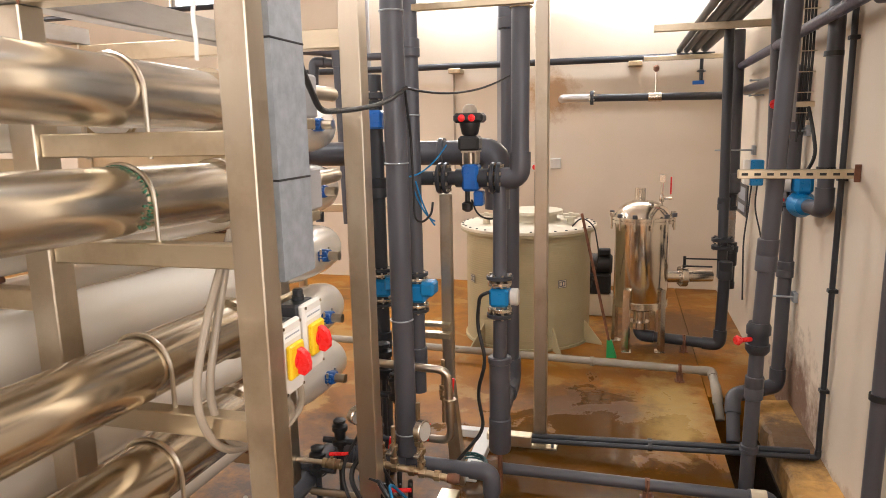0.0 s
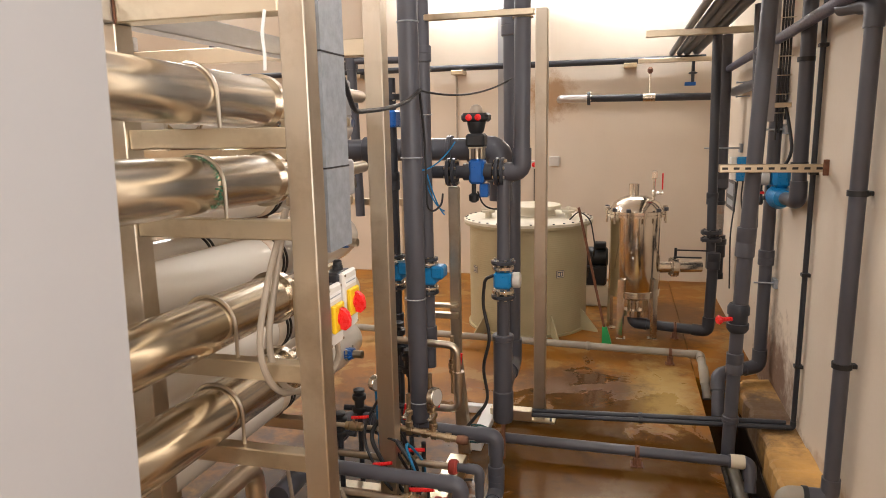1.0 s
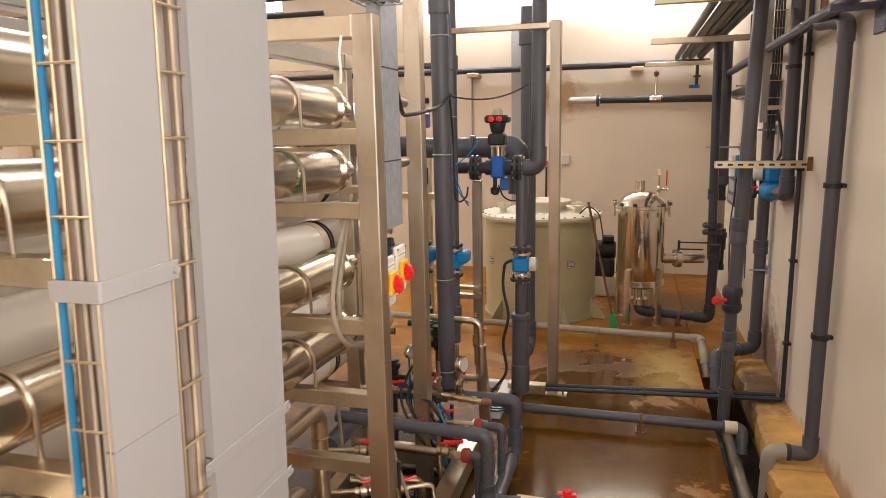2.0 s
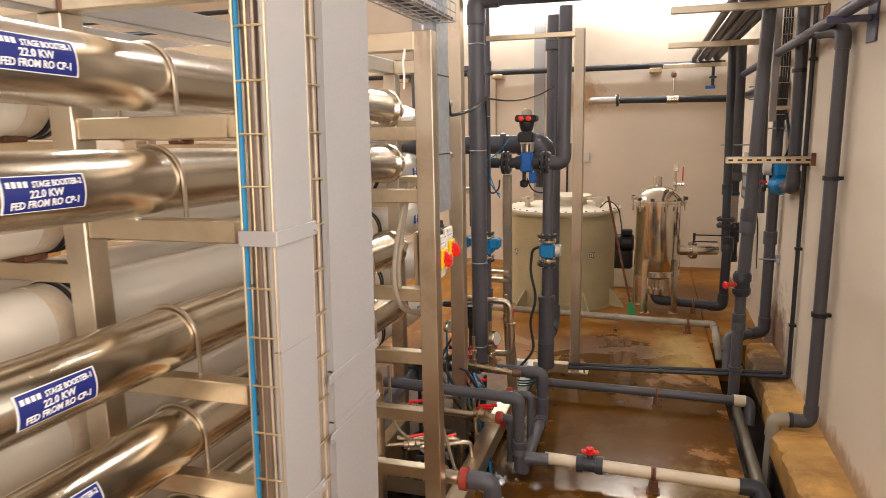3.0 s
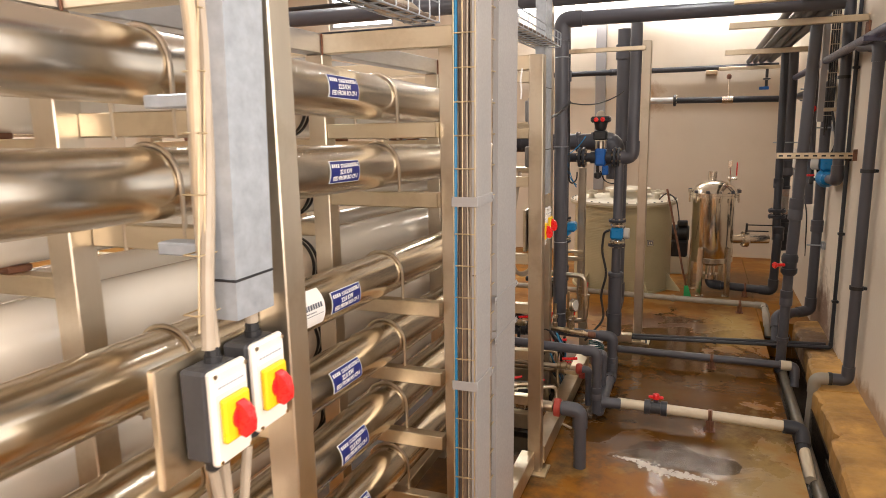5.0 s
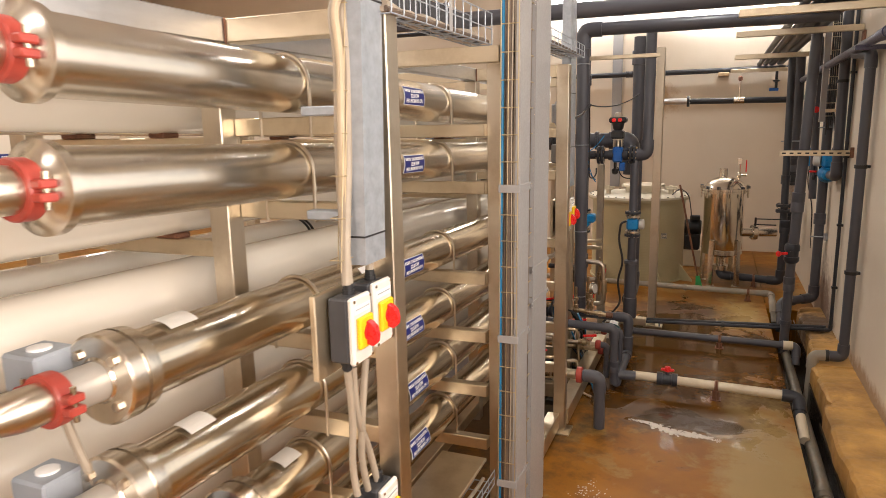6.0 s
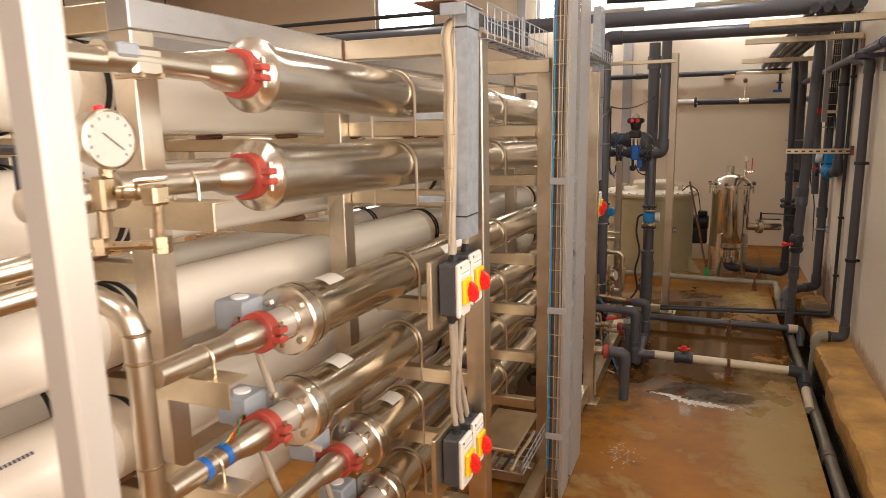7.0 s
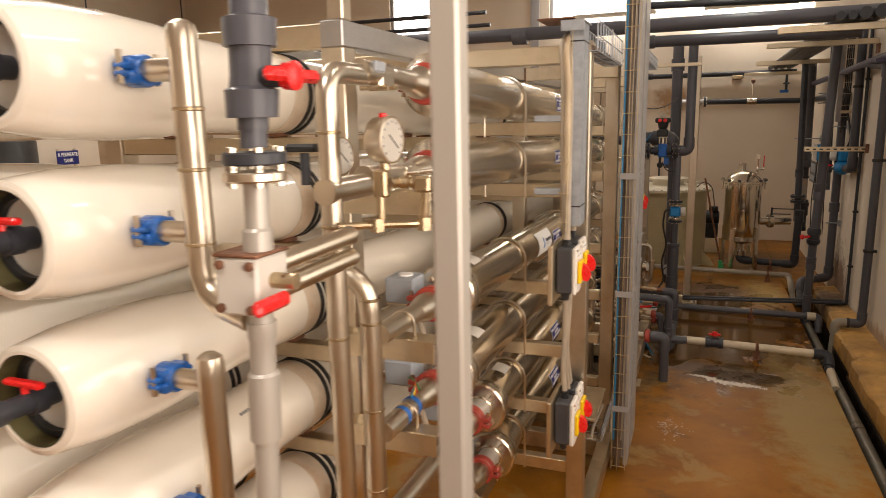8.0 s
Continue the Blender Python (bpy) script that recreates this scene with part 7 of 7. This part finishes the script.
for k in range(2):
    solid("armoured_cable", Geo().sweep(bend([(-0.85, 1.46 + 0.09 * k, 1.22), (-0.86, 1.55 + 0.06 * k, 1.10), (-0.90, 1.48, 1.06 - 0.02 * k), (-0.92, 1.30 + 0.04 * k, 1.10), (-0.925, 1.22 + 0.05 * k, 1.25), (-0.92, 1.28 + 0.05 * k, 1.42), (-0.90, 1.38, 1.62)], 0.09), 0.0095, 10), CABLE_T, "tan cable looping under the rack post", "cable", "armoured cables")
for z in (1.922, 1.655):
    solid("strut_stub", Geo().box((-0.97, -1.06, z - 0.012), (-0.87, -1.015, z + 0.012), 0.003), GALV, "short galvanised strut stub", "bracket", "strut stubs")
solid("gland_box", Geo().box((-0.87, 1.42, 1.86), (-0.78, 1.545, 2.0), 0.006), COVER, "light grey box behind the duct", "box")
# drooping black cable
solid("black_cable", Geo().sweep(bend([(-0.792, 1.552, 2.04), (-0.795, 1.565, 2.0), (-0.825, 1.72, 1.90), (-0.842, 1.80, 1.892), (-0.878, 2.1, 1.905), (-0.89, 2.35, 1.925), (-0.885, 2.52, 1.96), (-0.87, 2.62, 2.0)], 0.06), 0.0085, 10), BLACK, "black cable drooping from the duct to the riser", "cable")
solid("black_cable", Geo().sweep(slack((-0.88, 2.62, 2.0), (-0.62, 3.6, 2.1), 0.05), 0.005, 8), BLACK, "thin black cable drooping between risers", "cable")
solid("black_cable", Geo().sweep(bend([(-0.88, 2.63, 2.0), (-0.895, 2.745, 1.79), (-0.90, 2.78, 1.45), (-0.885, 2.85, 1.428), (-0.872, 2.95, 1.454), (-0.88, 3.0, 1.50)], 0.05), 0.0055, 8), BLACK, "black cable looping beside the riser", "cable")
for z, x, y, r in ((1.03, -0.94, 2.68, 0.049), (1.70, -0.94, 2.68, 0.049), (2.30, -0.94, 2.675, 0.049), (0.50, -0.94, 2.70, 0.049), (1.0, -0.985, 3.05, 0.038), (1.9, -0.985, 3.05, 0.038)):
    solid("wire_clip", Geo().sweep([(x + r * math.cos(a), y + r * math.sin(a), z) for a in [i * math.pi / 10 for i in range(20)]], 0.0035, 6, True), GALV, "steel wire clip round a riser", "clip", "wire clips")
# upper pipes behind the rack
pipe_run("upper_pipe", [(-3.0, 4.3, 2.46), (-1.886, 4.3, 2.35), (-1.862, 4.3, 1.2)], 0.034, PVC, "slim grey PVC pipe bending down behind the rack", group="slim upper pipes", n=14)
pipe_run("upper_pipe", [(-1.87, 4.36, 2.27), (-2.09, 4.36, 2.30), (-2.105, 4.36, 1.2)], 0.030, PVC, "slim grey PVC pipe bending down behind the rack", group="slim upper pipes", n=14)
pipe_run("upper_pipe", [(-1.86, 4.3, 2.31), (-1.40, 4.3, 2.30), (-1.40, 4.3, 1.0)], 0.024, PVC, "slim grey PVC pipe bending down behind the rack", group="slim upper pipes", n=14)
us = thing("pipe_stand", (-1.9, 4.42, 0.0), "plain steel stand carrying slim pipes behind the rack", "stand")
for x in (-2.3, -1.55):
    part("leg", Geo().box((x - 0.025, 4.40, 0.0), (x + 0.025, 4.45, 1.75), 0.003), STEEL, us)
for z in (1.30, 1.70):
    part("rail", Geo().box((-2.4, 4.335, z - 0.025), (-1.36, 4.398, z + 0.025), 0.003), STEEL_H, us)
# green verdigris on the strap of the second housing
rg = random.Random(12)
g = Geo()
for i in range(150):
    a = rg.uniform(-0.9, 2.6)
    y = 1.305 + rg.gauss(0, 0.010)
    z = 1.78 - 0.03 * (y + 1.6)
    p = Vector((TX + (TR + 0.002) * math.cos(a), y, z + (TR + 0.002) * math.sin(a)))
    g.lathe(p, (math.cos(a), 0, math.sin(a)), [(0, rg.uniform(0.001, 0.004)), (0.002, 0.001)], 5)
solid("verdigris", g, VERDIGRIS, "crust of green verdigris round a pipe strap", "stain", kind="stuff")

# ---- hall beyond the rack ----
ht = thing("permeate_tank", (-9.0, 3.1, 0.0), "black polyethylene tank beside a navy sign", "tank")
part("shell", Geo().lathe((-9.4, 2.59, 0.0), Z, [(0, 0.75), (1.75, 0.75), (1.8, 0.72), (1.95, 0.4), (1.97, 0.0)], 48, close=False), DARKTANK, ht)
sg = thing("tank_sign", (-9.9, 4.5, 0.0), "navy sign board with white capital lettering", "sign")
part("board", Geo().box((-9.915, 4.25, 1.35), (-9.90, 4.65, 1.57), 0.003), LABEL, sg)
m = Matrix(((0, 0, 1, 0), (1, 0, 0, 0), (0, 1, 0, 0), (0, 0, 0, 1)))
lettering("lettering", "R PERMEATE", 0.082, Matrix.Translation((-9.897, 4.45, 1.508)) @ m, PAPER, sg, 0.001, 0.8)
lettering("lettering", "TANK", 0.082, Matrix.Translation((-9.897, 4.45, 1.412)) @ m, PAPER, sg, 0.001, 0.8)
for py in (4.3, 4.6):
    part("post", Geo().box((-9.955, py - 0.02, 0.0), (-9.915, py + 0.02, 1.6), 0.004), STEEL, sg)
tr = thing("cable_ladder", (-10.0, 5.0, 3.6), "dark cable ladder hung high on the hall wall", "cable tray")
for x in (-10.15, -9.85):
    part("rail", Geo().box((x - 0.02, -2.0, 3.66), (x + 0.02, 7.7, 3.74), 0.004), DARKBOX, tr)
for k in range(20):
    part("rung", Geo().box((-10.13, -1.9 + 0.5 * k, 3.68), (-9.87, -1.87 + 0.5 * k, 3.71), 0.002), DARKBOX, tr)
for k in range(5):
    part("hanger", Geo().cyl((-9.86, -1.5 + 2.2 * k, 3.7), (-9.86, -1.5 + 2.2 * k, 4.4), 0.012, 8), DARKBOX, tr)
for k in range(3):
    part("cable", Geo().cyl((-10.08 + 0.08 * k, -2.0, 3.725), (-10.08 + 0.08 * k, 7.6, 3.725), 0.018, 8), (BLACK, CABLE_B, BLACK)[k], tr)
hr = thing("membrane_rack", (-3.6, 0.3, 0.0), "second stainless rack standing in the hall behind", "rack")
for y in (-1.6, -0.2, 1.2, 2.6):
    for x in (-3.2, -4.0):
        part("post", Geo().box((x - 0.035, y - 0.035, 0.0), (x + 0.035, y + 0.035, 2.05), 0.005), STEEL, hr)
    for z in (1.98, 1.52, 1.06, 0.6):
        part("beam", Geo().box((-3.965, y - 0.03, z - 0.03), (-3.235, y + 0.03, z + 0.03), 0.005), STEEL_H, hr)
for z in (2.085, 1.62):
    part("beam", Geo().box((-3.235, -1.7, z - 0.03), (-3.165, 2.7, z + 0.03), 0.005), STEEL_H, hr)
for k, (y, z) in enumerate(((-3.0, 3.45), (-3.0, 3.30), (-2.6, 3.15))):
    pipe_run("hall_pipe", [(-10.2, 6.2 + 0.2 * k, z), (-3.4, 6.2 + 0.2 * k, z)], 0.03, PVC_D, "dark pipe hung high across the hall", group="high hall pipes", n=10)

# ---- puddle and foam on the floor ----
def blob(cx, cy, rx, ry, seed, z, n=48):
    rr = random.Random(seed)
    ph = [rr.uniform(0, 6.28) for _ in range(5)]
    pts = []
    for i in range(n):
        a = 2 * math.pi * i / n
        k = 1 + 0.16 * math.sin(2 * a + ph[0]) + 0.11 * math.sin(3 * a + ph[1]) + 0.07 * math.sin(5 * a + ph[2]) + 0.05 * math.sin(9 * a + ph[3])
        pts.append((cx + rx * k * math.cos(a), cy + ry * k * math.sin(a), z))
    return pts


WATER = material("standing_water", (0.045, 0.026, 0.012), 0.04, 0.0, 0.1, 3, 20, 0.0, rvary=0.01)
WATER.node_tree.nodes["Principled BSDF"].inputs["Alpha"].default_value = 0.4
SUMP = material("black_water", (0.012, 0.008, 0.005), 0.05, 0.0, 0.1, 3, 40, 0.05, rvary=0.01)
FOAM = material("pale_foam", (0.66, 0.60, 0.52), 0.5, 0.0, 0.1, 30, 120, 0.3)
rw = random.Random(9)
ph = [rw.uniform(0, 6.28) for _ in range(12)]
pts = []
for i in range(180):
    a = 2 * math.pi * i / 180
    k = 1 + sum(0.26 / (j + 1.6) * math.sin((j + 2) * a + ph[j]) for j in range(12))
    pts.append((-0.06 + 0.29 * k * math.cos(a), 1.70 + 0.15 * k * math.sin(a), 0.0012))
g = Geo().add([(-0.06, 1.70, 0.0012)] + pts, [(0, 1 + i, 1 + (i + 1) % 180) for i in range(180)])
solid("puddle", g, WATER, "thin puddle of water on the floor", "puddle", kind="stuff", smooth=0)
for n_, (px_, py_, wx_, wy_, seed_) in enumerate(((-1.06, 1.72, 0.20, 0.36, 3), (-1.08, 2.25, 0.20, 0.28, 8))):
    ring = blob(px_, py_, wx_, wy_, seed_, 0.0012)
    solid("puddle", Geo().add([(px_, py_, 0.0012)] + ring, [(0, 1 + i, 1 + (i + 1) % len(ring)) for i in range(len(ring))]), SUMP, "black standing water under the rack", "puddle", kind="stuff", smooth=0)
rr = random.Random(4)
g = Geo()
# pale flecks for foam, crowded to paint the glint off the ripples
for i in range(520):
    s = rr.random()
    cx = -0.40 + 0.52 * s + rr.gauss(0, 0.012)
    cy = 1.60 - 0.14 * s + rr.gauss(0, 0.006 + 0.012 * math.sin(3.1 * s)) + 0.02 * math.sin(9 * s)
    g.lathe((cx, cy, 0.0), Z, [(0.0, rr.uniform(0.0025, 0.009) * (0.5 + 1.1 * math.sin(3.1 * s))), (0.0015, 0.0015)], 6)
solid("foam_streak", g, FOAM, "broken streak of pale foam and painted glints at the puddle edge", "foam", kind="stuff")
g = Geo()
for i in range(80):
    g.lathe((-0.50 + rr.gauss(0, 0.05), 0.62 + rr.gauss(0, 0.07), 0.0), Z, [(0.0, rr.uniform(0.0015, 0.006)), (0.001, 0.001)], 5)
solid("foam_streak", g, FOAM, "patch of pale foam flecks by the rack foot", "foam", kind="stuff")

# ---- terminal boxes on the far housings ----
for z0 in (1.875, 1.625):
    tb = thing("terminal_box", (-0.89, 1.71, z0), "pale grey terminal box on a steel stub", "box", "terminal boxes")
    part("box", Geo().box((-0.945, 1.655, z0), (-0.85, 1.77, z0 + 0.115), 0.006), COVER, tb)
    part("stub", Geo().cyl((-0.90, 1.77, z0 + 0.075), (-0.92, 2.02, z0 + 0.075), 0.022, 14), PIPESS, tb)
    part("bracket", Geo().box((-1.05, 1.66, z0 - 0.03), (-0.85, 1.75, z0 - 0.002), 0.003), STEEL_H, tb)
# post stub above the near frame
solid("post_stub", Geo().box((-1.36, -1.85, 2.197), (-1.31, -1.80, 2.42), 0.004), STEEL, "short steel stub bolted above the rack beam", "bracket")
# ---- low brass manifold and valves between the posts ----
mf = thing("sample_manifold", (-0.87, 2.5, 0.36), "aged brass sampling manifold with upright taps", "manifold")
part("header", Geo().cyl((-1.05, 2.5, 0.452), (-0.70, 2.5, 0.415), 0.016, 12), BRASS, mf)
for x, z in ((-0.985, 0.444), (-0.93, 0.438), (-0.855, 0.43), (-0.81, 0.426), (-0.745, 0.42)):
    part("nut", Geo().lathe((x - 0.012, 2.5, z), X, [(0, 0.023), (0.026, 0.023)], 6), BRASS, mf)
for x, top in ((-0.932, 0.62), (-0.812, 0.57)):
    tap = part("tap", Geo().lathe((x, 2.5, 0.43), Z, [(0, 0.012), (0.03, 0.012), (0.03, 0.018), (0.05, 0.018), (0.055, 0.012), (0.085, 0.012), (0.085, 0.019), (0.105, 0.019), (0.11, 0.010), (top - 0.43, 0.010)], 10), BRASS, mf)
    part("tap_handle", Geo().box((x - 0.012, 2.425, 0.525), (x + 0.012, 2.49, 0.537), 0.004), SATIN, tap)
part("red_tip", Geo().lathe((-0.70, 2.5, 0.415), X, [(0, 0.02), (0.03, 0.024), (0.05, 0.018)], 12), IRON, mf)
t = thing("pressure_gauge", (-0.80, 2.5, 0.57), "steel pressure gauge standing on the brass manifold", "gauge", "pressure gauges")
part("case", Geo().lathe((-0.815, 2.48, 0.622), (0.9, -0.3, 0.1), [(0, 0.040), (0.006, 0.046), (0.030, 0.046), (0.034, 0.042)], 24), SATIN, t)
part("dial", Geo().lathe((-0.784, 2.47, 0.6255), (0.9, -0.3, 0.1), [(0, 0.038), (0.0015, 0.038)], 24), GAUGEFACE, t)


def hose_valve(x, y, z, s, label="black diaphragm valve among the low pipes"):
    t = thing("diaphragm_valve", (x, y, z - 0.06 * s), label, "valve", "diaphragm valves")
    part("body", Geo().lathe((x, y, z), Z, [(-0.07 * s, 0.022 * s), (-0.05 * s, 0.022 * s), (-0.045 * s, 0.045 * s), (-0.02 * s, 0.048 * s), (-0.015 * s, 0.03 * s), (0.03 * s, 0.032 * s), (0.035 * s, 0.044 * s), (0.06 * s, 0.044 * s), (0.07 * s, 0.02 * s)], 16), BLACK, t)
    part("wheel", Geo().lathe((x, y, z + 0.075 * s), Z, [(0, 0.012 * s), (0.004, 0.034 * s), (0.02 * s, 0.036 * s), (0.024 * s, 0.02 * s)], 12), BLACK, t)
    part("side_port", Geo().cyl((x - 0.10 * s, y, z - 0.03 * s), (x + 0.10 * s, y, z - 0.03 * s), 0.018 * s, 12), PVC_D, t)
    return t


for x, y, z, s in ((-1.155, 3.0, 0.70, 1.1), (-1.06, 2.92, 0.60, 0.9), (-1.22, 2.60, 0.50, 0.8), (-1.26, 2.45, 0.44, 0.8), (-1.05, 2.62, 0.52, 0.7)):
    hose_valve(x, y, z, s)
    solid("valve_stem_pipe", Geo().cyl((x, y, 0.0), (x, y, z - 0.05), 0.013, 12), PVC_D, "dark upright pipe under a valve", "pipe", "valve uprights")
for k, (x, y, z) in enumerate(((-1.15, 2.36, 0.50), (-1.0, 2.22, 0.36), (-1.1, 1.85, 0.42), (-1.05, 1.72, 0.30), (-0.95, 1.9, 0.22))):
    ball_valve((x, y, z), (1, 0.15 * k, 0), 0.015, REDP, (BRASS, PIPESS)[k % 2])
    ss_pipe([(x - 0.16, y - 0.02 * k, z), (x + 0.13, y + 0.02 * k, z), (x + 0.15, y + 0.02 * k, 0.0)], 0.011, "thin steel sampling pipe dropping to the floor", "sample_pipe", 0.03, (PIPESS, BRASS)[k % 2])
for x0, y0, z0 in ((-1.20, 1.70, 0.17), (-1.22, 1.95, 0.20)):
    ss_pipe([(x0, y0, z0), (-0.90, y0 + 0.12, z0 - 0.02), (-0.90, y0 + 0.12, 0.0)], 0.019, "rusty brass drain pipe near the floor", "drain_pipe", 0.05, BRASS)
for k in range(6):
    a = 0.9 * k
    solid("loose_hose", Geo().sweep(bend([(-1.05 + 0.05 * k, 2.45 - 0.05 * k, 0.62 - 0.05 * k), (-1.10 + 0.04 * k, 2.30, 0.50), (-0.98 + 0.03 * k, 2.25 + 0.04 * k, 0.30), (-0.90, 2.40 + 0.03 * k, 0.12), (-0.78 + 0.02 * k, 2.30 - 0.08 * k, 0.02)], 0.12), (0.007, 0.010, 0.006)[k % 3], 8), (BLACK, BLACK, CABLE_BL)[k % 3], "loose hose trailing under the rack", "hose", "loose hoses")

solid("white_tie", Geo().sweep(bend([(-0.86, 1.262, 2.13), (-0.868, 1.255, 2.07), (-0.86, 1.25, 2.03), (-0.866, 1.255, 1.985)], 0.02), 0.0045, 6), PAPER, "white strip tied round the top beam", "tie")

# printed line on the fourth vessel, worn past reading
g = Geo()
vx, vz, R = -1.56, 1.09 - 0.030 * (-2.14 + 2.2), VR * 1.028
for q in range(8):
    y = -2.18 + q * 0.0105
    g.quad(*[(vx + R * math.cos(a), yy, vz + R * math.sin(a)) for a, yy in ((0.84, y), (0.84, y + 0.007), (0.92, y + 0.007), (0.92, y))])
solid("vessel_print", g, INK, "worn dark print on a white vessel", "print", smooth=0)

# ---- crumpled film caught between the housings ----
rc = random.Random(44)
vs, fs, nu, nv = [], [], 12, 7
for i in range(nu + 1):
    for j in range(nv + 1):
        u, v = i / nu, j / nv
        vs.append((-1.20 - 0.07 * v + rc.gauss(0, 0.005), 1.32 + 0.15 * u + rc.gauss(0, 0.006), 1.862 - 0.030 * math.sin(3.1 * u) - 0.035 * v + rc.gauss(0, 0.006)))
for i in range(nu):
    for j in range(nv):
        p = i * (nv + 1) + j
        fs.append((p, p + 1, p + nv + 2, p + nv + 1))
solid("plastic_film", Geo().add(vs, fs), FILM, "crumpled yellowed plastic film on a rack beam", "film", smooth=0)
